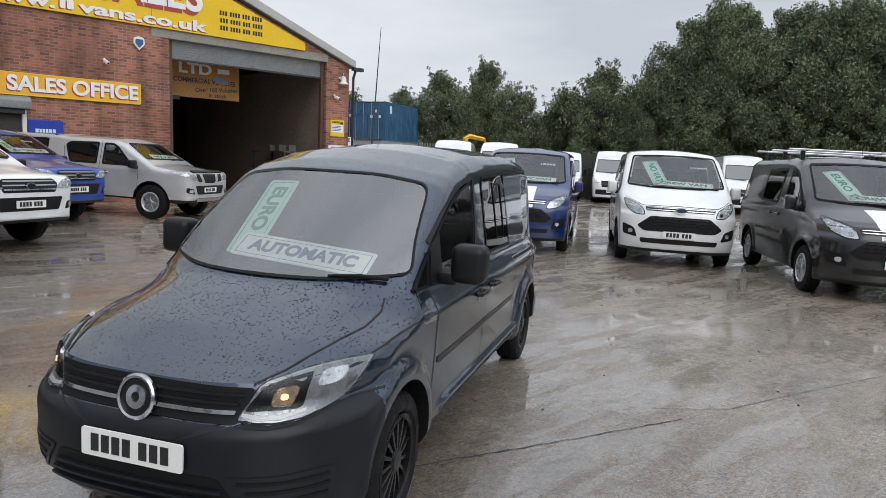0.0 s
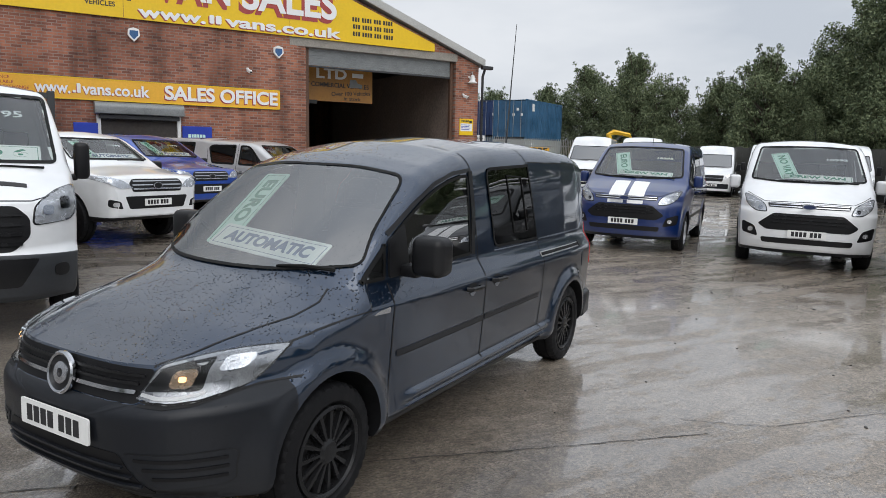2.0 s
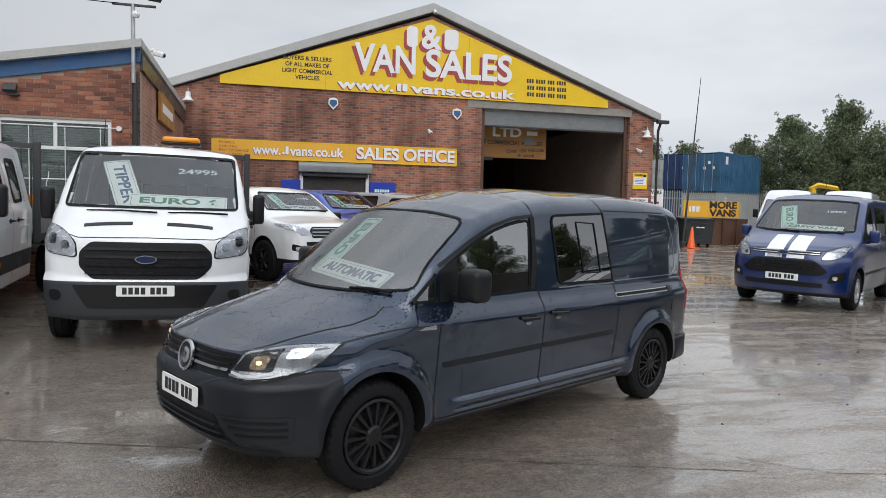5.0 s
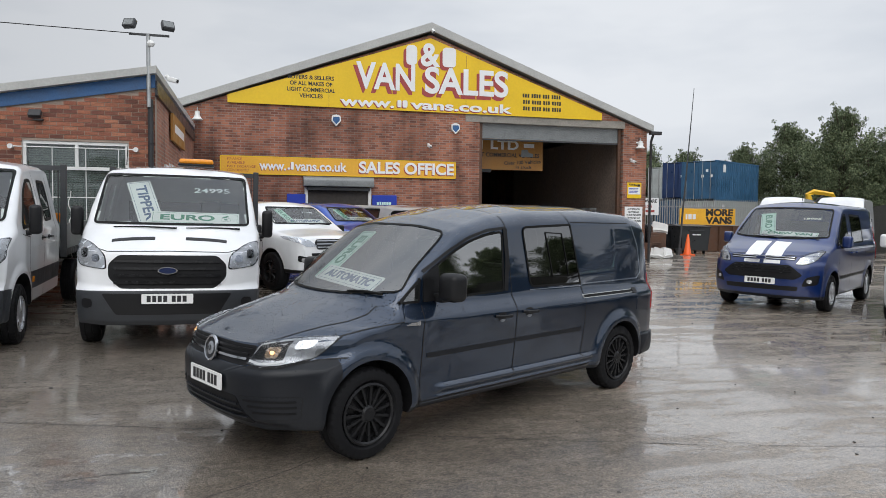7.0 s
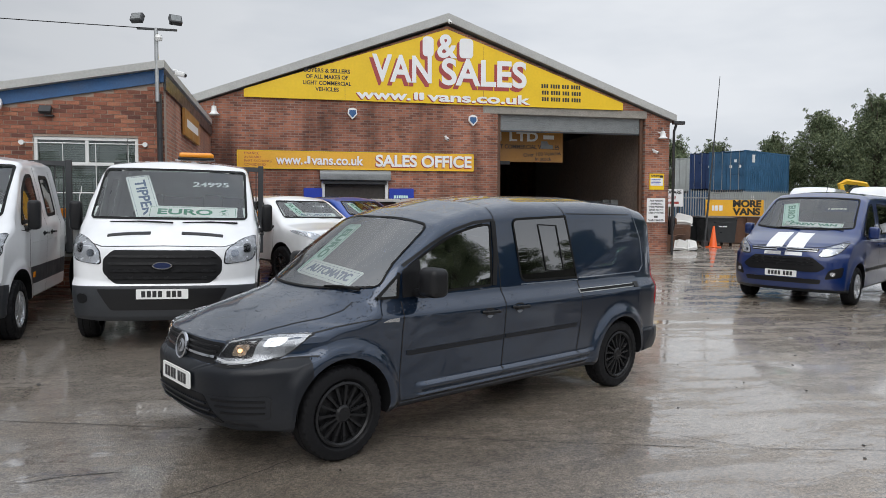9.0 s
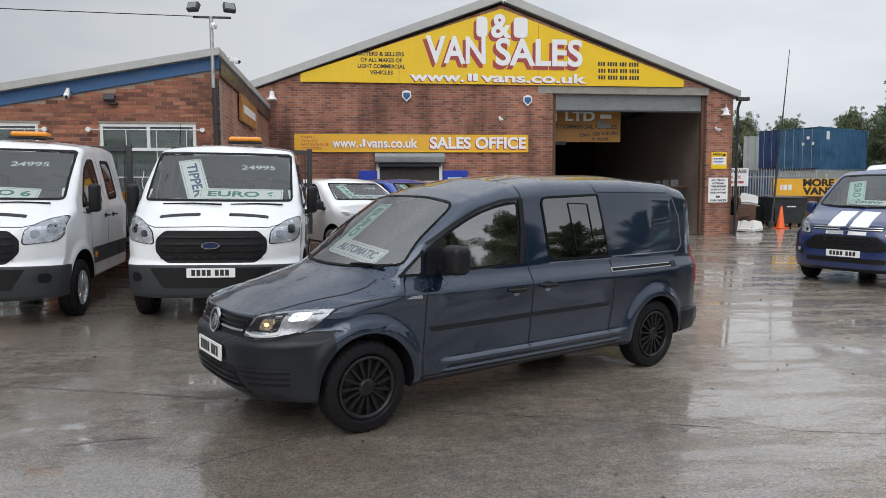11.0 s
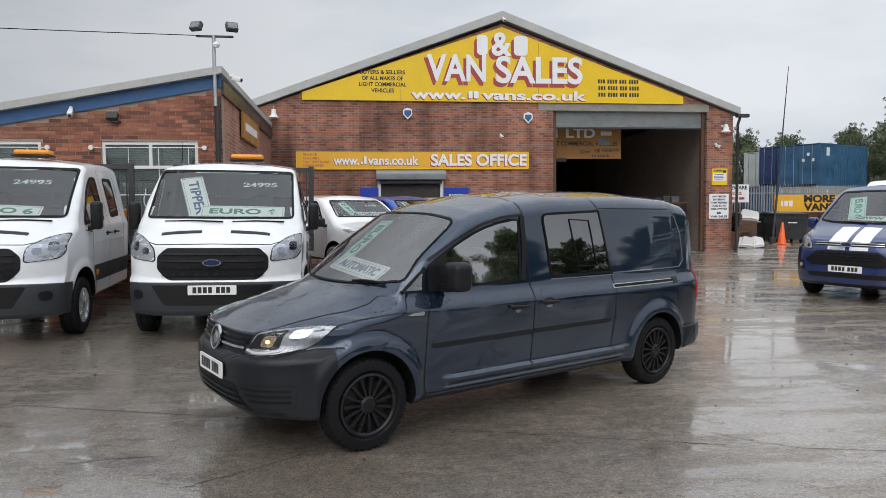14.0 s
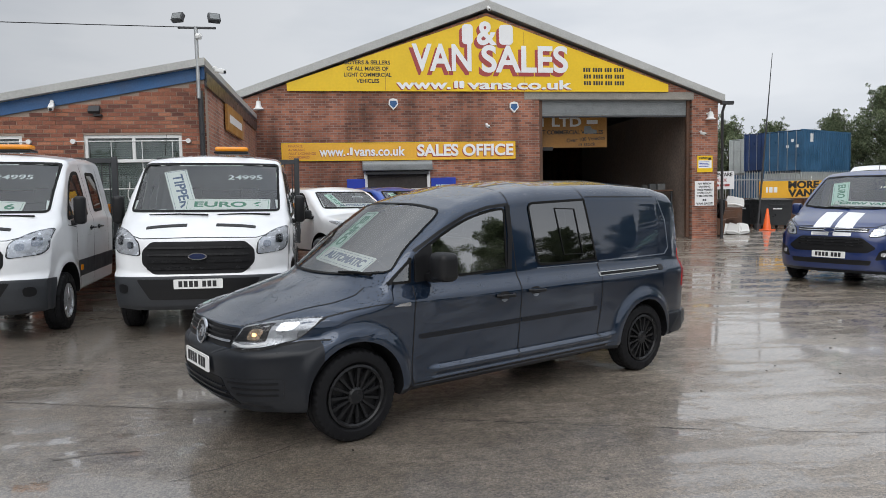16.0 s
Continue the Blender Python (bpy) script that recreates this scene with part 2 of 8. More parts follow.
def wet_ground(name):
    """Old concrete after rain: pebbly aggregate, brown mud, and a thin film of water over most of it."""
    m = bpy.data.materials.new(name)
    m.use_nodes = True
    nt = m.node_tree
    b = nt.nodes["Principled BSDF"]
    tc = nt.nodes.new("ShaderNodeTexCoord")

    def noise_tex(scale, detail, rough=0.55, stretch=(1, 1, 1), turn=0.0):
        n = nt.nodes.new("ShaderNodeTexNoise")
        n.inputs["Scale"].default_value = scale
        n.inputs["Detail"].default_value = detail
        n.inputs["Roughness"].default_value = rough
        mp = nt.nodes.new("ShaderNodeMapping")
        mp.inputs["Scale"].default_value = stretch
        mp.inputs["Rotation"].default_value = (0, 0, turn)
        nt.links.new(tc.outputs["Object"], mp.inputs["Vector"])
        nt.links.new(mp.outputs[0], n.inputs["Vector"])
        return n.outputs["Fac"]

    def span(src, a, c, lo, hi):
        r = nt.nodes.new("ShaderNodeMapRange")
        r.inputs["From Min"].default_value = a
        r.inputs["From Max"].default_value = c
        r.inputs["To Min"].default_value = lo
        r.inputs["To Max"].default_value = hi
        nt.links.new(src, r.inputs["Value"])
        return r.outputs[0]

    def mixc(fac, a, c, kind="MIX"):
        x = nt.nodes.new("ShaderNodeMix")
        x.data_type = "RGBA"
        x.blend_type = kind
        if isinstance(fac, float):
            x.inputs[0].default_value = fac
        else:
            nt.links.new(fac, x.inputs[0])
        for sock, v in ((x.inputs[6], a), (x.inputs[7], c)):
            if isinstance(v, tuple):
                sock.default_value = (*v, 1)
            else:
                nt.links.new(v, sock)
        return x.outputs[2]

    def calc(op, a, c):
        x = nt.nodes.new("ShaderNodeMath")
        x.operation = op
        for sock, v in zip(x.inputs, (a, c)):
            if isinstance(v, float):
                sock.default_value = v
            else:
                nt.links.new(v, sock)
        return x.outputs[0]

    big = noise_tex(0.22, 6, 0.6, turn=0.55)
    mud = noise_tex(0.5, 8, 0.68, (0.5, 1.3, 1), 0.45)
    streak = noise_tex(1.0, 9, 0.72, (0.55, 2.6, 1), 0.5)
    grit = noise_tex(160, 2)
    blot = noise_tex(9, 6, 0.7)
    stone = nt.nodes.new("ShaderNodeTexVoronoi")
    stone.inputs["Scale"].default_value = 75
    nt.links.new(tc.outputs["Object"], stone.inputs["Vector"])
    pick = nt.nodes.new("ShaderNodeSeparateColor")
    nt.links.new(stone.outputs["Color"], pick.inputs[0])
    col = mixc(span(big, 0.35, 0.65, 0, 1), (0.128, 0.104, 0.080), (0.195, 0.168, 0.138))
    col = mixc(span(mud, 0.50, 0.72, 0.0, 0.8), col, (0.105, 0.078, 0.052))
    col = mixc(1.0, col, span(pick.outputs[0], 0.0, 1.0, 0.6, 1.4), "MULTIPLY")
    col = mixc(1.0, col, span(grit, 0.3, 0.7, 0.78, 1.22), "MULTIPLY")
    pit = nt.nodes.new("ShaderNodeTexVoronoi")
    pit.inputs["Scale"].default_value = 110
    nt.links.new(tc.outputs["Object"], pit.inputs["Vector"])
    col = mixc(1.0, col, span(pit.outputs["Distance"], 0.06, 0.30, 0.22, 1.12), "MULTIPLY")
    col = mixc(1.0, col, span(blot, 0.35, 0.65, 0.82, 1.15), "MULTIPLY")
    # brighter sky sheen towards the yard's open side, put into the concrete's colour
    where = nt.nodes.new("ShaderNodeSeparateXYZ")
    nt.links.new(tc.outputs["Object"], where.inputs[0])
    slab = calc("ADD", where.outputs["X"], calc("MULTIPLY", mud, 3.0))
    col = mixc(1.0, col, span(slab, 2.2, 4.6, 0.95, 1.45), "MULTIPLY")
    nt.links.new(col, b.inputs["Base Color"])
    b.inputs["Roughness"].default_value = 0.5
    # relief of the aggregate under the water, and of the drier ridges through it
    rim = span(stone.outputs["Distance"], 0.0, 0.6, 1.0, 0.0)
    bp = nt.nodes.new("ShaderNodeBump")
    bp.inputs["Strength"].default_value = 0.7
    bp.inputs["Distance"].default_value = 0.006
    nt.links.new(rim, bp.inputs["Height"])
    nt.links.new(bp.outputs[0], b.inputs["Normal"])
    film = span(calc("ADD", streak, calc("MULTIPLY", blot, 0.35)), 0.655, 0.735, 1.0, 0.0)
    film = calc("MAXIMUM", film, span(big, 0.52, 0.56, 0.0, 0.9))
    nt.links.new(span(film, 0, 1, 0.38, 1.0), b.inputs["Coat Weight"])
    nt.links.new(span(film, 0, 1, 0.2, 0.025), b.inputs["Coat Roughness"])
    b.inputs["Coat IOR"].default_value = 2.5
    wave = noise_tex(14, 3, 0.5, (0.6, 1.6, 1), 0.5)
    ht = calc("ADD", calc("MULTIPLY", wave, span(film, 0, 1, 1.0, 0.45)), calc("MULTIPLY", rim, span(film, 0, 1, 0.55, 0.05)))
    bq = nt.nodes.new("ShaderNodeBump")
    bq.inputs["Strength"].default_value = 0.42
    bq.inputs["Distance"].default_value = 0.0022
    nt.links.new(ht, bq.inputs["Height"])
    nt.links.new(bq.outputs[0], b.inputs["Coat Normal"])
    return m


M = {}
M["ground"] = wet_ground("wet concrete")
M["joint"] = material("joint filler", (0.03, 0.028, 0.025), 0.7, var=0.3, scale=20)
M["brick"] = brick_material("dark red brick", (0.37, 0.14, 0.082), (0.12, 0.048, 0.036), (0.27, 0.20, 0.165), 0.225, 0.075, "x", 0.34)
M["brick_side"] = brick_material("dark red brick return", (0.31, 0.125, 0.08), (0.135, 0.055, 0.042), (0.24, 0.18, 0.15), 0.225, 0.075, "y", 0.45)
M["brick_office"] = brick_material("orange red brick", (0.40, 0.155, 0.09), (0.18, 0.07, 0.05), (0.34, 0.26, 0.21), 0.225, 0.075, "x", 0.7)
M["brick_office_side"] = brick_material("orange red brick return", (0.40, 0.155, 0.09), (0.18, 0.07, 0.05), (0.34, 0.26, 0.21), 0.225, 0.075, "y", 0.7)
M["mortar"] = material("pale brick mortar", (0.33, 0.26, 0.21), 0.9, var=0.2, scale=4, bump=0.2)
M["concrete"] = material("weathered concrete", (0.27, 0.25, 0.22), 0.85, var=0.3, scale=3, bump=0.3)
M["verge"] = material("grey verge trim", (0.42, 0.42, 0.40), 0.5, var=0.15, scale=2)
M["roof"] = material("grey cement roof sheet", (0.25, 0.25, 0.24), 0.8, var=0.25, scale=2)
M["yellow"] = material("yellow sign vinyl", (0.80, 0.52, 0.01), 0.35, var=0.06, scale=1.2)
M["amber"] = material("amber yellow sign", (0.80, 0.42, 0.035), 0.4, var=0.08, scale=1.5)
M["dullamber"] = material("dusty amber sign", (0.36, 0.17, 0.035), 0.5, var=0.2, scale=2)
M["white"] = material("white vinyl", (0.8, 0.8, 0.8), 0.4, var=0.04)
M["redletter"] = material("dull red vinyl", (0.36, 0.055, 0.05), 0.4, var=0.08)
M["black"] = material("black vinyl", (0.02, 0.02, 0.022), 0.45, var=0.15)
M["shutter"] = material("galvanised shutter", (0.21, 0.22, 0.22), 0.45, metal=0.4, var=0.25, scale=3)
M["bluepaint"] = material("royal blue painted steel", (0.012, 0.04, 0.36), 0.35, var=0.15, scale=3)
M["navytrim"] = material("faded blue fascia board", (0.03, 0.10, 0.24), 0.5, var=0.25, scale=3, bump=0.1)
M["blind"] = material("grey green blind", (0.30, 0.35, 0.34), 0.7, var=0.1)
M["lining"] = material("grimy painted brick lining", (0.23, 0.18, 0.15), 0.85, var=0.35, scale=1.2, bump=0.3, bump_scale=12)
M["upvc"] = material("white plastic frame", (0.78, 0.78, 0.76), 0.35, var=0.05)
M["steel"] = material("galvanised steel", (0.45, 0.46, 0.46), 0.4, metal=0.8, var=0.2, scale=8)
M["darksteel"] = material("dark painted steel", (0.035, 0.037, 0.04), 0.5, var=0.2, scale=8)
M["pipe"] = material("black downpipe", (0.03, 0.03, 0.032), 0.35, var=0.2)
# a dark colour stands in for the lack of light indoors
M["dark"] = material("dark shade of unlit insides", (0.05, 0.043, 0.038), 0.9, var=0.3, scale=1.5)
M["contblue"] = material("faded container blue", (0.03, 0.10, 0.19), 0.5, var=0.35, scale=1.5)
M["contgrey"] = material("pale container grey", (0.42, 0.45, 0.44), 0.5, var=0.2, scale=1.5)
M["rust"] = material("rusted steel", (0.10, 0.05, 0.03), 0.8, var=0.4, scale=3, bump=0.3)
M["craneyellow"] = material("machine yellow", (0.75, 0.45, 0.02), 0.4, var=0.12, scale=4)
M["cone"] = material("orange cone plastic", (0.85, 0.13, 0.02), 0.4, var=0.1)
M["binplastic"] = material("black bin plastic", (0.02, 0.022, 0.024), 0.4, var=0.25, scale=4)
M["glass"] = glass("clear screen glass", (0.84, 0.91, 0.89), 2.0)
M["wetglass"] = glass("rain-filmed screen glass", (0.82, 0.92, 0.89), 3.1)
M["sideglass"] = glass("door glass", (0.55, 0.62, 0.59), 4.8)
M["tint"] = glass("dark privacy glass", (0.05, 0.055, 0.06), 3.2)
M["lens"] = glass("clear lamp lens", (0.85, 0.87, 0.9), 1.5, 0.02)
M["house_glass"] = glass("window pane", (0.70, 0.76, 0.74), 1.8, film=0.06)
M["tyre"] = material("wet tyre rubber", (0.008, 0.008, 0.009), 0.62, var=0.25, scale=12, bump=0.15, spec=0.18)
M["rimblack"] = material("satin black wheel trim", (0.012, 0.012, 0.013), 0.26, var=0.15, scale=10, spec=0.25)
M["rimsilver"] = material("silver alloy wheel", (0.55, 0.56, 0.58), 0.3, metal=0.85, var=0.1, scale=10)
M["bumper"] = material("dark grey bumper plastic", (0.011, 0.0125, 0.016), 0.33, var=0.12, scale=5, spec=0.28, bump=0.04, bump_scale=400)
M["bumpergrey"] = material("grey bumper plastic", (0.030, 0.033, 0.038), 0.5, var=0.12, scale=5)
M["blacktrim"] = material("black plastic trim", (0.010, 0.010, 0.011), 0.38, var=0.12, scale=8, spec=0.28)
M["rubber"] = material("black rubber seal", (0.006, 0.006, 0.006), 0.6, var=0.1, spec=0.2)
M["badge"] = material("dark navy badge", (0.008, 0.018, 0.07), 0.3, var=0.1)
M["grille"] = material("black grille plastic", (0.006, 0.006, 0.007), 0.55, var=0.1, spec=0.25)
M["shut"] = material("dark shut gap", (0.004, 0.004, 0.005), 0.7, var=0.1)
M["chrome"] = material("chrome trim", (0.50, 0.51, 0.53), 0.16, metal=1.0, var=0.1)
M["lampgrey"] = material("grey lamp reflector", (0.38, 0.385, 0.39), 0.3, metal=0.7, var=0.3, scale=14, bump=0.3, bump_scale=20)
M["reflector"] = material("lamp reflector", (0.80, 0.81, 0.82), 0.22, metal=0.6, var=0.3, scale=16, bump=0.4, bump_scale=28)
M["amberlens"] = material("amber lens", (0.85, 0.30, 0.02), 0.2, var=0.1, scale=20)
M["redlens"] = material("red tail lens", (0.35, 0.01, 0.012), 0.15, var=0.1)
M["plate"] = material("white number plate", (0.82, 0.82, 0.80), 0.35, var=0.03)
M["seat"] = material("dark grey seat cloth", (0.05, 0.05, 0.055), 0.9, var=0.15, scale=20)
M["dash"] = material("dark dashboard plastic", (0.035, 0.035, 0.038), 0.6, var=0.1, scale=12)
M["card"] = material("white placard", (0.82, 0.84, 0.83), 0.45, var=0.03)
M["greenink"] = material("green placard ink", (0.02, 0.22, 0.12), 0.5, var=0.05)
M["palegreen"] = material("pale mint placard", (0.55, 0.78, 0.70), 0.45, var=0.04)
M["blueink"] = material("slate blue placard ink", (0.05, 0.10, 0.22), 0.5, var=0.05)
M["priceink"] = material("pale price digits", (0.72, 0.76, 0.78), 0.5, var=0.03)
M["p_blue"] = car_paint("deep slate blue paint", (0.010, 0.024, 0.052), 0.32, 0.75, coat_ior=1.72, spec=0.1)
# sky highlights on the slate body, put into a paler paint
M["p_sill"] = car_paint("slate blue sky glint paint", (0.20, 0.23, 0.28), 0.3, 0.5, drops=False, coat_ior=1.7)
M["p_white"] = car_paint("white van paint", (0.78, 0.79, 0.80), 0.3, 0.0, drops=False)
M["p_deep"] = car_paint("deep blue paint", (0.002, 0.020, 0.115), 0.3, 0.15, drops=False)
M["p_grey"] = car_paint("dark grey paint", (0.011, 0.012, 0.014), 0.32, 0.3, drops=False)
M["p_bright"] = car_paint("bright blue paint", (0.008, 0.06, 0.36), 0.3, 0.3, drops=False)
M["p_silver"] = car_paint("silver paint", (0.52, 0.52, 0.525), 0.38, 0.35, drops=False)
M["bark"] = material("bark", (0.07, 0.055, 0.04), 0.9, var=0.3, scale=6, bump=0.5)


# ---- mesh helpers ----
def ground_z(x, y):
    return -0.0169 * max(-14.0, min(30.0, x)) + 0.0147 * max(-12.0, min(24.0, y))


UP = Vector((0.0169, -0.0147, 1.0)).normalized()


def stand(x, y, yaw, lift=0.0):
    """Pose of a thing that stands on the sloping yard, its x axis turned by yaw degrees."""
    f = Vector((math.cos(radians(yaw)), math.sin(radians(yaw)), 0))
    f = (f - UP * f.dot(UP)).normalized()
    s = UP.cross(f)
    m = Matrix((f, s, UP)).transposed().to_4x4()
    m.translation = (x, y, ground_z(x, y) + lift)
    return m


def link(name, bm, mat, smooth=False, angle=35):
    me = bpy.data.meshes.new(name)
    bm.normal_update()
    if smooth:
        for f in bm.faces:
            f.smooth = True
        for e in bm.edges:
            if len(e.link_faces) == 2 and e.calc_face_angle(0) > radians(angle):
                e.smooth = False
    bm.to_mesh(me)
    bm.free()
    for one in mat if isinstance(mat, (list, tuple)) else [mat]:
        me.materials.append(one)
    return new(name, me)


def part(name, bm, mat, parent, label="", smooth=False):
    ob = link(name, bm, mat, smooth)
    ob.parent = parent
    if label:
        tagged(ob, label)
    return ob


def thing(name, label, category, m=None, group="", kind=""):
    ob = new(name)
    ob.empty_display_size = 0.2
    if m is not None:
        ob.matrix_world = m
    return tagged(ob, label, category, group, kind)


def box(bm, x0, x1, y0, y1, z0, z1, bevel=0.0, m=None, seg=2):
    out = bmesh.ops.create_cube(bm, size=1.0)
    vs = out["verts"]
    for v in vs:
        v.co = Vector((x0 + (v.co.x + 0.5) * (x1 - x0), y0 + (v.co.y + 0.5) * (y1 - y0), z0 + (v.co.z + 0.5) * (z1 - z0)))
    if bevel:
        edges = list({e for v in vs for e in v.link_edges})
        res = bmesh.ops.bevel(bm, geom=edges, offset=bevel, segments=seg, affect="EDGES", profile=0.5)
        vs = list({v for f in res["faces"] for v in f.verts} | {v for v in vs if v.is_valid})
    if m is not None:
        bmesh.ops.transform(bm, matrix=m, verts=vs)
    return vs


def tube(bm, pts, r, seg=8, cap=True):
    """A round bar along a polyline; r is one radius or one for each point."""
    pts = [Vector(p) for p in pts]
    rs = r if isinstance(r, (list, tuple)) else [r] * len(pts)
    rings = []
    for i, p in enumerate(pts):
        d = (pts[min(i + 1, len(pts) - 1)] - pts[max(i - 1, 0)]).normalized()
        a = d.orthogonal().normalized() if i == 0 else (rings_a - d * rings_a.dot(d)).normalized()
        rings_a = a
        b = d.cross(a)
        rings.append([bm.verts.new(p + (a * math.cos(t) + b * math.sin(t)) * rs[i]) for t in [2 * math.pi * k / seg for k in range(seg)]])
    for r0, r1 in zip(rings, rings[1:]):
        for k in range(seg):
            bm.faces.new((r0[k], r0[(k + 1) % seg], r1[(k + 1) % seg], r1[k]))
    if cap:
        bm.faces.new(rings[0][::-1])
        bm.faces.new(rings[-1])


def lathe(bm, prof, seg=32, axis="y", closed=False):
    """Turns a profile of (radius, along) round an axis."""
    rings = []
    for r, a in prof:
        ring = []
        for k in range(seg):
            c, s = math.cos(2 * math.pi * k / seg) * r, math.sin(2 * math.pi * k / seg) * r
            ring.append(bm.verts.new((c, a, s) if axis == "y" else (c, s, a)))
        rings.append(ring)
    pairs = list(zip(rings, rings[1:])) + ([(rings[-1], rings[0])] if closed else [])
    for r0, r1 in pairs:
        for k in range(seg):
            bm.faces.new((r0[k], r0[(k + 1) % seg], r1[(k + 1) % seg], r1[k]))
    if not closed:
        if prof[0][0] > 1e-5:
            bm.faces.new(rings[0])
        if prof[-1][0] > 1e-5:
            bm.faces.new(rings[-1][::-1])
    bmesh.ops.recalc_face_normals(bm, faces=bm.faces)


def prism(bm, poly, depth, m=None):
    """A plate with the outline poly in x and z, its back at y = 0 and its front at y = -depth."""
    a = [bm.verts.new((x, 0, z)) for x, z in poly]
    b = [bm.verts.new((x, -depth, z)) for x, z in poly]
    n = len(poly)
    bm.faces.new(b)
    bm.faces.new(a[::-1])
    for k in range(n):
        bm.faces.new((a[k], a[(k + 1) % n], b[(k + 1) % n], b[k]))
    bmesh.ops.recalc_face_normals(bm, faces=bm.faces)
    if m is not None:
        bmesh.ops.transform(bm, matrix=m, verts=a + b)


def lettering(name, text, size, mat, parent, m, depth=0.004, width=None, bold=0.0, align="CENTER"):
    """Raised letters in the built-in font, in the plane x, z of the pose m and facing -y; width squeezes or stretches the line."""
    cu = bpy.data.curves.new(name, "FONT")
    cu.body = text
    cu.size = size
    cu.extrude = depth
    cu.offset = bold
    cu.align_x = align
    cu.align_y = "CENTER"
    tmp = bpy.data.objects.new(name, cu)
    scene.collection.objects.link(tmp)
    bpy.context.view_layer.update()
    me = bpy.data.meshes.new_from_object(tmp.evaluated_get(bpy.context.evaluated_depsgraph_get()))
    bpy.data.objects.remove(tmp)
    xs = [v.co.x for v in me.vertices]
    k = 1.0 if not width else width / max(1e-6, max(xs) - min(xs))
    me.transform(m @ pose(0, 0, 0, 90) @ Matrix.Diagonal((k, 1, 1, 1)))
    me.materials.clear()
    me.materials.append(mat)
    ob = new(name, me)
    ob.parent = parent
    return ob


def bar_row(bm, widths, x, z, h, depth=0.003, gap=0.25, y=0.0):
    """Plain bars in a row, standing for writing that is not spelt out."""
    for w in widths:
        box(bm, x, x + w, y - depth, y, z, z + h)
        x += w + h * gap


# ---- ground ----
bm = bmesh.new()
gx = [-700, -300, -120, -60, -30, -14, -8, -4, 0, 4, 8, 12, 16, 20, 25, 30, 45, 80, 160, 350, 700]
gy = [-700, -300, -120, -60, -30, -12, -8, -4, 0, 4, 8, 12, 16, 20, 24, 32, 45, 80, 160, 350, 700]
grid = [[bm.verts.new((x, y, ground_z(x, y))) for x in gx] for y in gy]
for r0, r1 in zip(grid, grid[1:]):
    for i in range(len(gx) - 1):
        bm.faces.new((r0[i], r0[i + 1], r1[i + 1], r1[i]))
tagged(link("ground", bm, M["ground"], True), "wet grey concrete yard with puddles and grit", "ground", kind="structure")

# ---- sales building ----
FY = 17.87  # front face
GL, GR, AX = -3.05, 12.85, 4.85  # left and right ends, ridge
EZ, RZ = 4.70, 7.52  # brick height at the eaves and under the ridge
DL, DR, DT = 6.56, 11.92, 4.40  # lorry door


def gable_z(x):
    return EZ + (RZ - EZ) * (1 - abs(x - AX) / ((GR - GL) / 2))


def wall_mesh(bm, poly, depth, y):
    prism(bm, poly, depth, Matrix.Translation((0, y + depth, 0)))


bm = bmesh.new()
wall_mesh(bm, [(GL, -0.3), (DL, -0.3), (DL, gable_z(DL)), (AX, RZ), (GL, EZ)], 0.33, FY)
tagged(link("wall_front", bm, M["brick"]), "sooty dark red brick gable wall", "wall", kind="structure")
bm = bmesh.new()
wall_mesh(bm, [(DL, 5.02), (11.94, 5.02), (DL, gable_z(DL))], 0.33, FY)
tagged(link("wall_over_door", bm, M["brick"]), "dark red brick above the lorry door", "wall", kind="structure")
bm = bmesh.new()
wall_mesh(bm, [(DR, -0.3), (GR, -0.3), (GR, EZ), (11.98, 5.0), (11.98, 4.77), (DR, 4.77)], 0.45, FY)
tagged(link("wall_pier", bm, M["brick"]), "narrow dark red brick pier beside the lorry door", "wall", kind="structure")
bm = bmesh.new()
box(bm, DL - 0.5, 11.97, FY - 0.012, FY + 0.4, 4.77, 5.018, 0.01)
tagged(link("trim_lintel", bm, M["concrete"]), "stained concrete lintel over the lorry door", "lintel", kind="structure")
for nm, x, mt in (("wall_west", GL, "brick_side"), ("wall_east", GR - 0.33, "brick_side")):
    bm = bmesh.new()
    box(bm, x, x + 0.33, FY + 0.46, FY + 26, -0.3, EZ)
    tagged(link(nm, bm, M[mt]), "long dark red brick side wall", "wall", kind="structure")
bm = bmesh.new()
box(bm, GL, GR, FY + 26, FY + 26.3, -0.3, EZ + 2.6)
tagged(link("wall_back", bm, M["brick"]), "plain brick back wall in shadow", "wall", kind="structure")
# side wall of the unlit workshop, its shade in the colour
bm = bmesh.new()
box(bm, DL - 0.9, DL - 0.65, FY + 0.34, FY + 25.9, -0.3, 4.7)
tagged(link("wall_partition", bm, M["dark"]), "workshop side wall, shade put into its dark colour", "wall", kind="structure")
bm = bmesh.new()
box(bm, 11.99, 12.06, FY + 0.47, FY + 11, -0.3, 4.69)
tagged(link("wall_lining", bm, M["lining"]), "grimy painted brick inside the workshop", "wall", kind="structure")
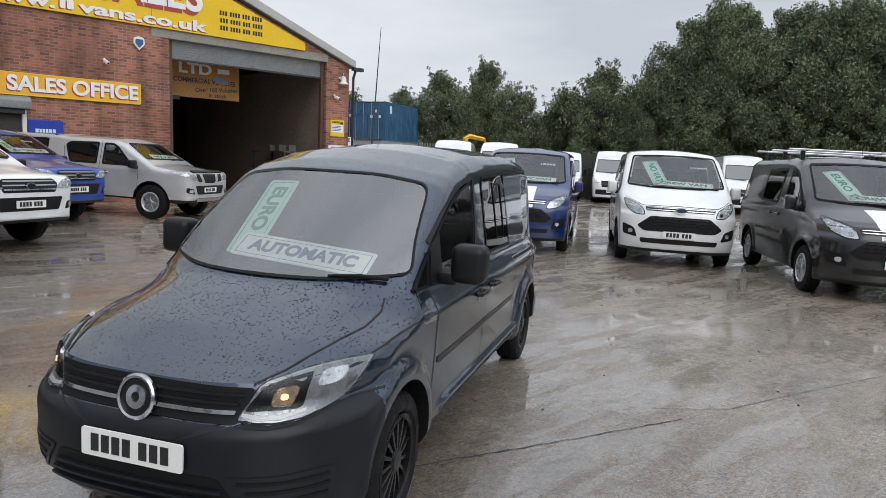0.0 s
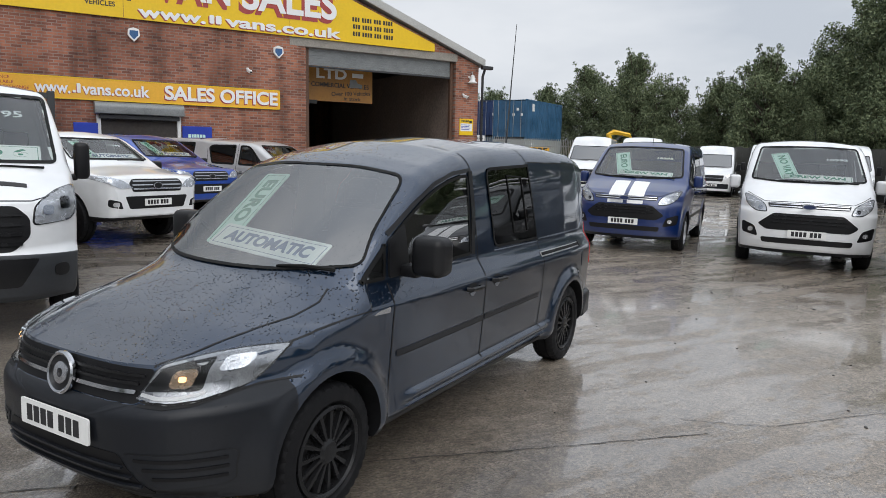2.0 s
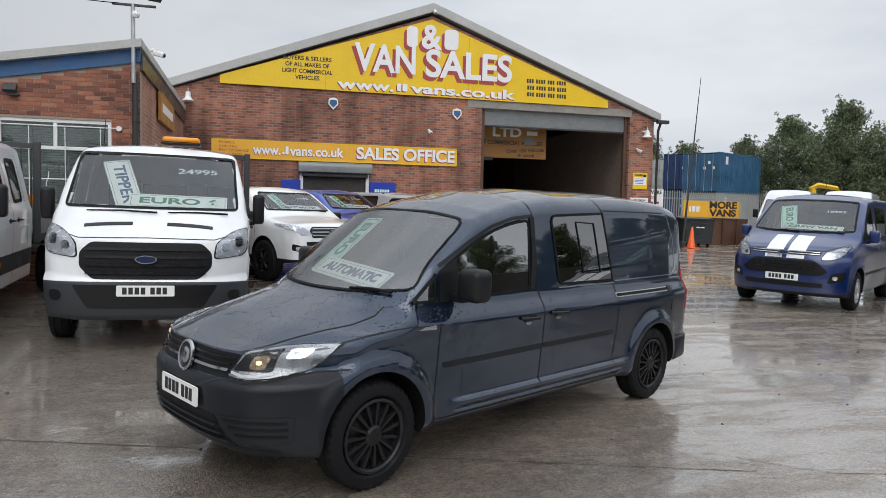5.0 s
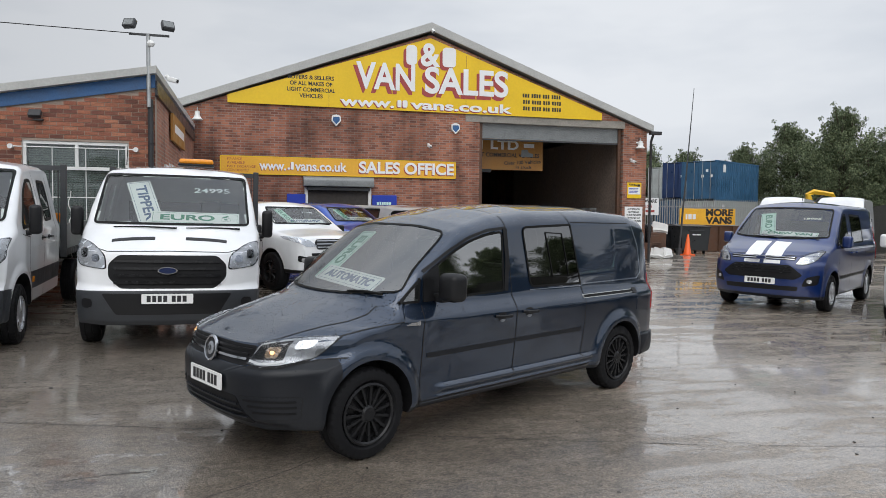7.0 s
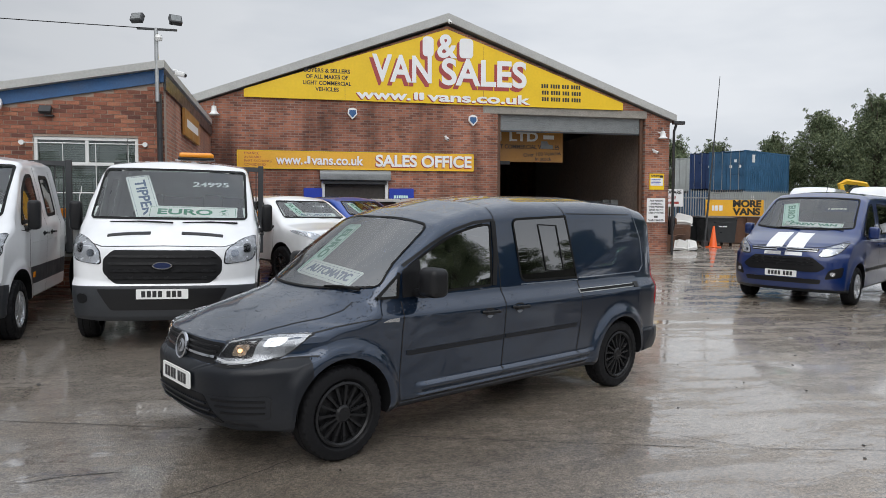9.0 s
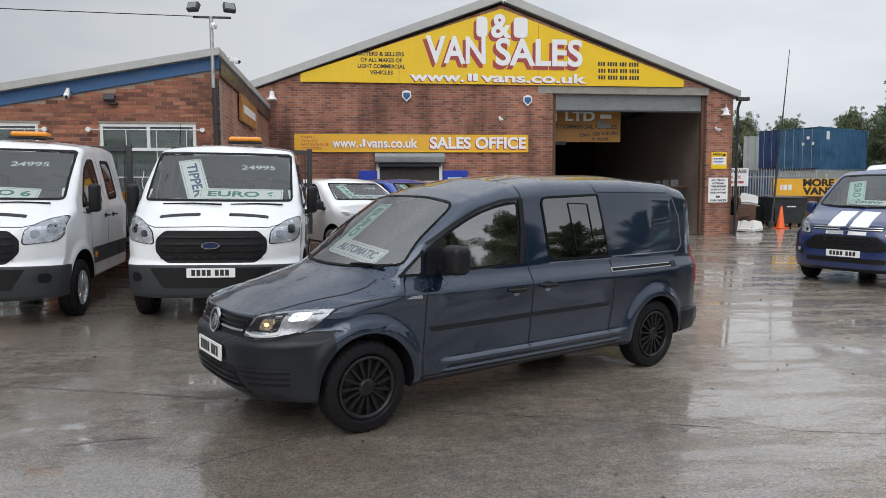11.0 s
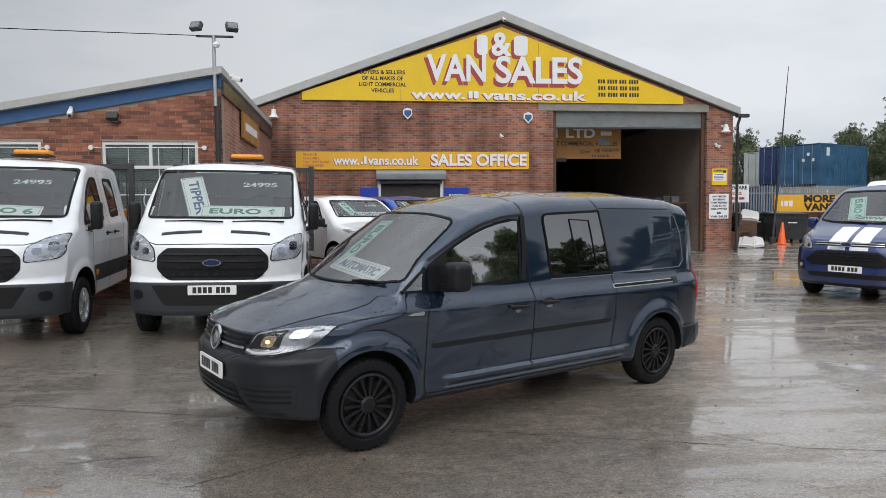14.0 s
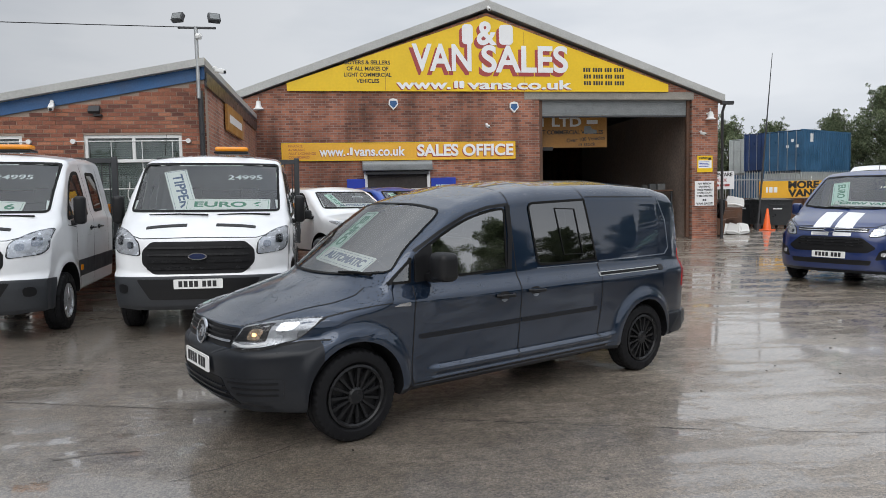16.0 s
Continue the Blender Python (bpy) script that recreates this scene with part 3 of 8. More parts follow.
# roof slopes and verge trims
for side, x0 in (("left", GL - 0.18), ("right", GR + 0.18)):
    bm = bmesh.new()
    z0, z1 = EZ - 0.02, RZ + 0.10
    sx = -1 if side == "left" else 1
    pts = [(x0, z0), (AX, z1), (AX, z1 + 0.10), (x0, z0 + 0.10)]
    prism(bm, pts, 26.4, Matrix.Translation((0, FY + 26.3, 0)))
    tagged(link("roof_" + side, bm, M["roof"]), "grey cement sheet roof slope", "roof", kind="structure")
    bm = bmesh.new()
    pts = [(x0, z0 + 0.01), (AX, z1 + 0.01), (AX, z1 + 0.27), (x0, z0 + 0.24)]
    prism(bm, pts, 0.05, Matrix.Translation((0, FY - 0.10, 0)))
    tagged(link("trim_verge_" + side, bm, M["verge"]), "grey metal verge trim along the gable", "trim", kind="structure")

# ---- vehicle kit ----
from mathutils.bvhtree import BVHTree


def smooth_curve(pts, xs, s):
    """Piecewise line through pts, rounded over s metres, read at xs."""
    px, pz = [p[0] for p in pts], [p[1] for p in pts]
    if px[0] > px[-1]:
        px, pz = px[::-1], pz[::-1]
    k = np.linspace(-1, 1, 9)
    w = (1 - k * k)
    w = w / w.sum()
    return sum(wi * np.interp(np.asarray(xs) + ki * s, px, pz) for ki, wi in zip(k, w))


def body_mesh(c):
    """Shell of a vehicle from its profiles: top, bottom and half width along x; x forward from the front axle, y left, z up."""
    x0, x1 = c["front"], c["rear"]
    n = c.get("n", 120)
    u = np.linspace(0, 1, n)
    end = 0.5 - 0.5 * np.cos(np.pi * u)
    xs = x0 + (x1 - x0) * (0.45 * end + 0.55 * u)
    s = c.get("soft", 0.05)
    top = smooth_curve(c["top"], xs, s)
    bot = smooth_curve(c["bot"], xs, 0.03)
    wid = smooth_curve(c["wid"], xs, 0.08)
    belt, lean, tuck = c["belt"], c["lean"], c["tuck"]
    rad = smooth_curve(c["rad"], xs, 0.1)
    crown = smooth_curve(c["crown"], xs, 0.1)
    bm = bmesh.new()
    ns, na, nt, nb = c.get("ns", 30), 7, 9, 4
    rings = []
    for x, zt, zb, w, r, cr in zip(xs, top, bot, wid, rad, crown):
        r = min(r, (zt - zb) * 0.45)
        zc = zt - cr - r

        bulge = c.get("flare", 0.0) * sum(math.exp(-((x - q[0]) / 0.36) ** 4) for q in c["arch"])

        def half(z):
            if z < belt:
                k = min(1.0, max(0.0, (0.80 - z) / 0.16))
                return w + bulge * k * k * (3 - 2 * k) * (1.0 if x > -1 else 0.25) - tuck * ((belt - z) / max(belt - 0.2, 0.1)) ** 2
            z0, z1, step = c.get("shoulder", (0.0, 1.0, 0.0))
            k = min(1.0, max(0.0, (z - z0) / (z1 - z0)))
            return w - lean * (z - belt) - 0.10 * lean * (z - belt) ** 2 - step * k * k * (3 - 2 * k)
        pts = []
        rb = 0.05
        for i in range(nb):
            pts.append((half(zb) - rb) * i / nb)
        pts = [(y, zb) for y in pts] + [(half(zb) - rb * 0.4, zb + 0.006)]
        for i in range(ns):
            z = zb + 0.03 + (zc - zb - 0.03) * i / (ns - 1)
            pts.append((half(z), z))
        yc = half(zc) - r
        for i in range(1, na):
            a = math.pi / 2 * i / (na - 1)
            k = lean * 0.6
            pts.append((yc + r * math.cos(a), zc + r * math.sin(a) * (1.0)))
        for i in range(1, nt + 1):
            y = yc * (1 - i / nt)
            pts.append((y, zt - cr * (y / max(yc, 0.01)) ** 2 if yc > 0 else zt))
        ring = [bm.verts.new((x, y, z)) for y, z in pts]
        m = len(pts)
        left = ring
        right = [ring[0]] + [bm.verts.new((x, -y, z)) for y, z in pts[1:-1]] + [ring[-1]]
        rings.append(left + right[-2:0:-1])
    for a, b in zip(rings, rings[1:]):
        k = len(a)
        for i in range(k):
            bm.faces.new((a[i], a[(i + 1) % k], b[(i + 1) % k], b[i]))
    bm.faces.new(rings[0])
    bm.faces.new(rings[-1][::-1])
    bmesh.ops.recalc_face_normals(bm, faces=bm.faces)
    return bm


def ease(k):
    k = min(1.0, max(0.0, k))
    return k * k * (3 - 2 * k)


def bowed_body(c):
    """Shell with a bluff nose: cross sections along s, each bent back towards its sides, and the front face closed by shrinking rings."""
    s0, s1 = c["front"], c["rear"]
    n = c["n"]
    ss = np.linspace(s0, s1, n)
    top = smooth_curve(c["top"], ss, c["soft"])
    bot = smooth_curve(c["bot"], ss, 0.03)
    wid = smooth_curve(c["wid"], ss, 0.06)
    rad = smooth_curve(c["rad"], ss, 0.1)
    crown = smooth_curve(c["crown"], ss, 0.1)
    face_z = [p[1] for p in c["face"]]
    face_x = [p[0] for p in c["face"]]
    belt, lean, (rise, step) = c["belt"], c["lean"], c["shoulder"]
    power, drop, waist = c.get("bow_power", 4.5), c["seam"], c.get("waist", 0.82)
    start, cz = c.get("bow_from", -0.4), c.get("face_mid", 0.52)
    low = [0.28, 0.295, 0.306, 0.314, 0.322, 0.330, 0.338, 0.35, 0.365, 0.378, 0.386, 0.394, 0.402, 0.410, 0.418, 0.428, 0.44, 0.46] + list(np.linspace(0.49, 0.82, 14)) if c.get("sill") else list(np.linspace(0.28, 0.82, 22))

    def bow(y, z):
        k = abs(y) / c["bow_width"]
        q = ease((drop + 0.06 - z) / 0.07)
        return (1 - q) * c["bow"] * k ** power + q * c["bumper_bow"] * k ** (power + 0.6) + 0.10 * y * y

    def bend(s, y, z):
        t = min(1.0, max(0.0, (s - start) / (s0 - start)))
        q = 1.0 - ease((-s - 0.9) / 0.9)
        return s - bow(y, z) * t - 0.17 * y * y * q * (1 - t) + (float(np.interp(z, face_z, face_x)) - s0) * ease((s - s0 + 0.37) / 0.37)

    def flank(s, w, z):
        x = s
        if z < belt:
            v = w - c["tuck"] * ((belt - z) / (belt - 0.2)) ** 2
            if not c.get("sill"):
                return v
            between = ease((x + 2.62) / 0.12) * ease((-0.44 - x) / 0.12)
            v += between * (0.030 * ease((0.424 - z) / 0.032) - 0.034 * ease((0.382 - z) / 0.04) + 0.012 * (ease((0.336 - z) / 0.01) - ease((0.318 - z) / 0.01)))
            return v - 0.05 * max(0.0, (0.33 - z) / 0.1) ** 1.5
        k = (z - belt) / rise
        return w - lean * (z - belt) - 0.06 * (z - belt) ** 2 - step * (0.75 * min(1.0, k) + 0.25 * ease(k))

    bm = bmesh.new()
    nu, na, nt, nb = 26, 8, 16, 4
    rings = []
    for s, zt, zb, w, r, cr in zip(ss, top, bot, wid, rad, crown):
        zc = zt - max(cr, 0.0) - r if cr >= 0 else zt - cr - r
        mid = min(waist, zc - 0.03)
        za = zb + 0.03
        pts = [((flank(s, w, za) - 0.05) * i / nb, zb) for i in range(nb)] + [(flank(s, w, za) - 0.02, zb + 0.006)]
        for zl in low:
            z = za + (zl - 0.28) * (mid - za) / 0.54
            pts.append((flank(s, w, z), z))
        for i in range(1, nu + 1):
            z = mid + (zc - mid) * i / nu
            pts.append((flank(s, w, z), z))
        yc = flank(s, w, zc) - r
        for i in range(1, na):
            a = math.pi / 2 * i / (na - 1)
            pts.append((yc + r * math.cos(a), zc + r * math.sin(a)))
        p = 2.0 + ease((s + 0.9) / 0.8)
        edge = 0.40 + 0.16 * (s0 - s)
        for i in range(1, nt + 1):
            y = yc * (1 - i / nt)
            ridge = c.get("ridge", 0.0) * ease((y - edge) / 0.07) * ease((s + 0.02) / 0.1) * (1 - y / yc)
            pts.append((y, zt - cr * (y / yc) ** p - ridge))
        rings.append([(s, y, z) for y, z in pts])
    for k in (0.985, 0.96, 0.93, 0.90, 0.86, 0.82, 0.77, 0.72, 0.66, 0.60, 0.53, 0.45, 0.36, 0.26, 0.14, 0.04):
        rings.insert(0, [(s0, y * k, cz + (z - cz) * k) for _, y, z in rings[len(rings) - n]])
    made = []
    for ring in rings:
        left = []
        for s, y, z in ring:
            x = bend(s, y, z)
            for ax, r, az, _ in c["arch"]:
                d = math.hypot(x - ax, z - az)
                if y > 0.4:
                    y += c["flare"] * ease((r + 0.123 - d) / 0.09) * ease((az + r + 0.176 - z) / 0.10)
            left.append((x, y, z))
        ring_l = [bm.verts.new(q) for q in left]
        ring_r = [bm.verts.new((x, -y, z)) for x, y, z in left[1:-1]]
        made.append(ring_l + ring_r[::-1])
    for a, b in zip(made, made[1:]):
        k = len(a)
        for i in range(k):
            bm.faces.new((a[i], a[(i + 1) % k], b[(i + 1) % k], b[i]))
    bm.faces.new(made[0])
    bm.faces.new(made[-1][::-1])
    bmesh.ops.recalc_face_normals(bm, faces=bm.faces)
    return bm


def cut_arches(bm, cuts):
    """Cuts round wheel housings (x, radius, z, inner y) out of the shell, on both sides."""
    me = bpy.data.meshes.new("shell")
    bm.to_mesh(me)
    bm.free()
    ob = new("shell", me)
    tools = []
    for x, r, z, yi in cuts:
        for s in (1, -1):
            b2 = bmesh.new()
            lathe(b2, [(r, s * yi), (r, s * 1.4)], 40, "y")
            bmesh.ops.translate(b2, vec=(x, 0, z), verts=b2.verts)
            bmesh.ops.recalc_face_normals(b2, faces=b2.faces)
            m2 = bpy.data.meshes.new("cutter")
            b2.to_mesh(m2)
            b2.free()
            o2 = new("cutter", m2)
            tools.append(o2)
            mod = ob.modifiers.new("cut", "BOOLEAN")
            mod.object = o2
            mod.operation = "DIFFERENCE"
            mod.solver = "EXACT"
    bpy.context.view_layer.update()
    done = bpy.data.meshes.new_from_object(ob.evaluated_get(bpy.context.evaluated_depsgraph_get()))
    out = bmesh.new()
    out.from_mesh(done)
    for o in [ob] + tools:
        d = o.data
        bpy.data.objects.remove(o)
        bpy.data.meshes.remove(d)
    bpy.data.meshes.remove(done)
    return out


def rounded(poly, r, seg=4):
    """Outline with its corners rounded; r is one radius or one for each corner."""
    out = []
    n = len(poly)
    for i, p in enumerate(poly):
        p = Vector(p)
        a, b = Vector(poly[i - 1]), Vector(poly[(i + 1) % n])
        ri = r[i] if isinstance(r, (list, tuple)) else r
        da, db = (a - p), (b - p)
        k = min(ri, da.length * 0.45, db.length * 0.45)
        if k < 1e-4:
            out.append(tuple(p))
            continue
        q0, q1 = p + da.normalized() * k, p + db.normalized() * k
        for j in range(seg + 1):
            t = j / seg
            out.append(tuple(q0 * (1 - t) ** 2 + p * 2 * t * (1 - t) + q1 * t * t))
    return out


def inside(poly, a, b):
    hit = False
    for (x0, y0), (x1, y1) in zip(poly, poly[1:] + poly[:1]):
        if (y0 > b) != (y1 > b) and a < (x1 - x0) * (b - y0) / (y1 - y0) + x0:
            hit = not hit
    return hit


class Skin:
    """Lays flat outlines onto a vehicle's shell, seen from its side, front, rear or top."""

    def __init__(self, bm):
        self.tree = BVHTree.FromBMesh(bm)

    def at(self, view, a, b, off):
        o, d = {"left": ((a, 3, b), (0, -1, 0)), "right": ((a, -3, b), (0, 1, 0)), "front": ((4, a, b), (-1, 0, 0)), "rear": ((-9, a, b), (1, 0, 0)), "top": ((a, b, 5), (0, 0, -1))}[view]
        p, nrm, _, _ = self.tree.ray_cast(Vector(o), Vector(d))
        if p is None:
            p, nrm, _, _ = self.tree.find_nearest(Vector((a, 0.8, b)) if view == "left" else Vector((a, -0.8, b)) if view == "right" else Vector((1, a, b)) if view == "front" else Vector((-4, a, b)) if view == "rear" else Vector((a, b, 1.5)))
        if nrm.dot(Vector(d)) > 0:
            nrm = -nrm
        return p + nrm * off, nrm

    def patch(self, bm, view, poly, off=0.003, thick=0.012, step=0.06):
        """A plate of that outline, following the shell."""
        b2 = bmesh.new()
        b2.faces.new([b2.verts.new((a, b, 0)) for a, b in poly])
        lo = [min(p[i] for p in poly) for i in (0, 1)]
        hi = [max(p[i] for p in poly) for i in (0, 1)]
        for i in (0, 1):
            k = max(1, int((hi[i] - lo[i]) / step))
            for j in range(1, k):
                co = [0, 0, 0]
                no = [0, 0, 0]
                co[i], no[i] = lo[i] + (hi[i] - lo[i]) * j / k, 1
                bmesh.ops.bisect_plane(b2, geom=b2.verts[:] + b2.edges[:] + b2.faces[:], plane_co=co, plane_no=no)
        mp = {}
        nr = {}
        for v in b2.verts:
            p, nrm = self.at(view, v.co.x, v.co.y, off)
            mp[v] = bm.verts.new(p)
            nr[v] = nrm
        newf = []
        for f in b2.faces:
            try:
                nf = bm.faces.new([mp[v] for v in f.verts])
            except ValueError:
                continue
            nf.normal_update()
            if nf.normal.dot(nr[f.verts[0]]) < 0:
                nf.normal_flip()
            newf.append(nf)
        if thick:
            rim = {}
            for e in b2.edges:
                if len(e.link_faces) == 1:
                    for v in e.verts:
                        if v not in rim:
                            rim[v] = bm.verts.new(mp[v].co - nr[v] * thick)
                    a, b = e.verts
                    try:
                        bm.faces.new((mp[a], mp[b], rim[b], rim[a]))
                    except ValueError:
                        pass
        b2.free()
        return newf

    def strip(self, bm, view, pts, width, off=0.003, closed=False, step=0.05, thick=0.0):
        """A narrow band along a line on the shell."""
        line = []
        seq = list(pts) + ([pts[0]] if closed else [])
        for (a0, b0), (a1, b1) in zip(seq, seq[1:]):
            k = max(1, int(math.hypot(a1 - a0, b1 - b0) / step))
            line += [(a0 + (a1 - a0) * j / k, b0 + (b1 - b0) * j / k) for j in range(k)]
        if not closed:
            line.append(seq[-1])
        n = len(line)
        rows = []
        for i, p in enumerate(line):
            q0 = line[(i - 1) % n] if closed or i else p
            q1 = line[(i + 1) % n] if closed or i < n - 1 else p
            d = Vector((q1[0] - q0[0], q1[1] - q0[1])).normalized()
            s = Vector((-d.y, d.x)) * width / 2
            c0, n0 = self.at(view, p[0] + s.x, p[1] + s.y, off)
            c1, n1 = self.at(view, p[0] - s.x, p[1] - s.y, off)
            row = [bm.verts.new(c0), bm.verts.new(c1)]
            if thick:
                row += [bm.verts.new(c1 - n1 * thick), bm.verts.new(c0 - n0 * thick)]
            rows.append((row, n0))
        pairs = list(zip(rows, rows[1:])) + ([(rows[-1], rows[0])] if closed else [])
        for (r0, n0), (r1, _) in pairs:
            k = len(r0)
            for j in range(1 if k == 2 else k):
                f = bm.faces.new((r0[j], r0[(j + 1) % k], r1[(j + 1) % k], r1[j]))
                f.normal_update()
                if j == 0 and f.normal.dot(n0) < 0:
                    f.normal_flip()


def open_windows(bm, skin, wins):
    """Takes the shell's faces away behind each pane (view, outline)."""
    dead = []
    for f in bm.faces:
        c, nrm = f.calc_center_median(), f.normal
        for view, poly in wins:
            if view == "left":
                ok = c.y > 0.4 and inside(poly, c.x, c.z)
            elif view == "right":
                ok = c.y < -0.4 and inside(poly, c.x, c.z)
            elif view == "rear":
                ok = nrm.x < -0.4 and inside(poly, c.y, c.z)
            else:
                ok = nrm.x > 0.2 and nrm.z > 0.1 and inside(poly, c.y, c.z)
            if ok:
                dead.append(f)
                break
    bmesh.ops.delete(bm, geom=dead, context="FACES")


def shrink(poly, d):
    """The outline moved inwards by d."""
    n = len(poly)
    area = sum(poly[i][0] * poly[(i + 1) % n][1] - poly[(i + 1) % n][0] * poly[i][1] for i in range(n))
    sg = 1 if area > 0 else -1
    out = []
    for i, p in enumerate(poly):
        a, b = Vector(poly[i - 1]), Vector(poly[(i + 1) % n])
        t = (b - a).normalized()
        out.append((p[0] - t.y * d * sg, p[1] + t.x * d * sg))
    return out


def mirror_poly(poly):
    return [(-a, b) for a, b in poly][::-1]


def tyre_mesh(R, width, rim):
    """Tyre with grooves round it and notched shoulders."""
    bm = bmesh.new()
    h = width / 2
    lathe(bm, [(rim, -h * 0.75), (rim + 0.02, -h * 0.98), (R - 0.05, -h), (R - 0.012, -h * 0.88), (R, -h * 0.72), (R, -h * 0.40), (R - 0.008, -h * 0.37), (R - 0.008, -h * 0.30), (R, -h * 0.27), (R, h * 0.27), (R - 0.008, h * 0.30), (R - 0.008, h * 0.37), (R, h * 0.40), (R, h * 0.72), (R - 0.012, h * 0.88), (R - 0.05, h), (rim + 0.02, h * 0.98), (rim, h * 0.75)], 120, "y", closed=True)
    for v in bm.verts:
        r = math.hypot(v.co.x, v.co.z)
        if abs(v.co.y) > h * 0.5 and r > R - 0.02:
            k = round(math.atan2(v.co.z, v.co.x) / (2 * math.pi) * 120)
            if k % 3 == 0:
                v.co.x *= (r - 0.009) / r
                v.co.z *= (r - 0.009) / r
    return bm


def rim_mesh(R, spokes, width, style):
    """Wheel face, outer side towards +y."""
    bm = bmesh.new()
    lathe(bm, [(R, 0.0), (R, 0.05), (R - 0.014, 0.056), (R - 0.024, 0.045), (R - 0.028, -0.03), (0.05, -0.04)], 48, "y")
    lathe(bm, [(0.062, 0.0), (0.060, 0.040), (0.045, 0.052), (0.0, 0.054)], 20, "y")
    for k in range(spokes):
        a = 2 * math.pi * k / spokes
        w0, w1 = style
        m = Matrix.Rotation(a, 4, "Y")
        vs = []
        r0, r1 = 0.045, R - 0.02
        for r, w, y in ((r0, w0, 0.044), (r1 * 0.6, (w0 + w1) / 2, 0.040), (r1, w1, 0.034)):
            vs.append([bm.verts.new(m @ Vector((x, yy, r))) for x, yy in ((-w / 2, y - 0.02), (-w / 2 * 0.75, y), (w / 2 * 0.75, y), (w / 2, y - 0.02))])
        for p, q in zip(vs, vs[1:]):
            for j in range(3):
                bm.faces.new((p[j], p[j + 1], q[j + 1], q[j]))
    bmesh.ops.recalc_face_normals(bm, faces=bm.faces)
    return bm


def add_wheels(car, R, rim, width, ax, half, rim_mat, spokes, style):
    tm = rm = None
    for x in ax:
        for s in (1, -1):
            w = part("wheel", tyre_mesh(R, width, rim), M["tyre"], car, smooth=True) if tm is None else new("wheel", tm)
            tm = w.data
            w.parent = car
            w.matrix_local = pose(x, s * (half - width / 2), R, 0, random.uniform(0, 360)) @ (Matrix.Identity(4) if s > 0 else Matrix.Rotation(math.pi, 4, "Z"))
            r = part("rim", rim_mesh(rim, spokes, width, style), rim_mat, w, smooth=True) if rm is None else new("rim", rm)
            rm = r.data
            r.parent = w
            r.matrix_local = pose(0, width / 2 - 0.058, 0)


def add_pane(car, skin, name, view, poly, mat, ring=0.045, ring_mat=None, off=0.004):
    bm = bmesh.new()
    skin.patch(bm, view, poly, off, 0.0, 0.06)
    inner = [v for v in bm.verts if not v.is_boundary]
    for _ in range(8):
        bmesh.ops.smooth_vert(bm, verts=inner, factor=0.5, use_axis_x=True, use_axis_y=True, use_axis_z=True)
    g = part(name, bm, mat, car, smooth=True)
    g.visible_shadow = False
    if ring:
        bm = bmesh.new()
        skin.strip(bm, view, shrink(poly, ring / 2), ring, off + 0.003, closed=True)
        part("seal", bm, ring_mat or M["rubber"], g, smooth=True)
    return g


def add_seats(car, x, z, rows=((0.38, 0.5), (-0.38, 0.5))):
    for y, w in rows:
        bm = bmesh.new()
        box(bm, x - 0.45, x + 0.1, y - w / 2, y + w / 2, z, z + 0.16, 0.04)
        box(bm, -0.07, 0.07, y - w / 2, y + w / 2, 0, 0.62, 0.05, pose(x - 0.42, 0, z + 0.1, 0, -14))
        box(bm, -0.05, 0.05, y - 0.13, y + 0.13, 0.64, 0.84, 0.04, pose(x - 0.42, 0, z + 0.1, 0, -14))
        part("seat", bm, M["seat"], car, smooth=True)


def placard(car, name, text, base, slope, u, v, w, h, turn, ink, face="card", border=True):
    """Card behind the windscreen: base is the screen's foot (x, z), slope its lean in degrees from level, (u, v) across and up the screen."""
    m = Matrix.Translation((base[0], 0, base[1])) @ Matrix.Rotation(math.pi / 2, 4, "Z") @ Matrix.Rotation(-radians(90 - slope), 4, "X") @ pose(u, 0, v) @ Matrix.Rotation(radians(turn), 4, "Y")
    bm = bmesh.new()
    prism(bm, rounded([(-w / 2, -h / 2), (w / 2, -h / 2), (w / 2, h / 2), (-w / 2, h / 2)], 0.02), 0.004, m)
    c = part("placard", bm, M[face], car, name)
    if border:
        bm = bmesh.new()
        for a0, a1, b0, b1 in ((-1, 1, -1, -0.97), (-1, 1, 0.97, 1), (-1, -0.99, -1, 1), (0.99, 1, -1, 1)):
            box(bm, a0 * (w / 2 - 0.02), a1 * (w / 2 - 0.02), -0.0055, -0.004, b0 * (h / 2 - 0.02), b1 * (h / 2 - 0.02), m=m)
        part("border", bm, M[ink], c)
    lettering("lettering", text, h * 0.62, M[ink], c, m @ pose(0, -0.005, 0), 0.0015, w * 0.8, 0.004)
    return c


def plate_bars(parent, m, w=0.52, h=0.111, blue=False):
    """White plate with plain dark bars in place of its characters."""
    bm = bmesh.new()
    prism(bm, rounded([(-w / 2, -h / 2), (w / 2, -h / 2), (w / 2, h / 2), (-w / 2, h / 2)], 0.012), 0.008, m)
    p = part("number_plate", bm, M["plate"], parent, "white plate with plain dark bars")
    x = -w * 0.40
    one = None
    for k in range(7):
        if one is None:
            bm = bmesh.new()
            box(bm, -0.020, 0.020, -0.0105, -0.008, -0.034, 0.036)
            ob = part("bar", bm, M["black"], p)
            one = ob.data
        else:
            ob = new("bar", one)
            ob.parent = p
        ob.matrix_local = m @ Matrix.Translation((x + 0.02, 0, 0))
        x += 0.055 + (0.03 if k == 3 else 0)
    return p


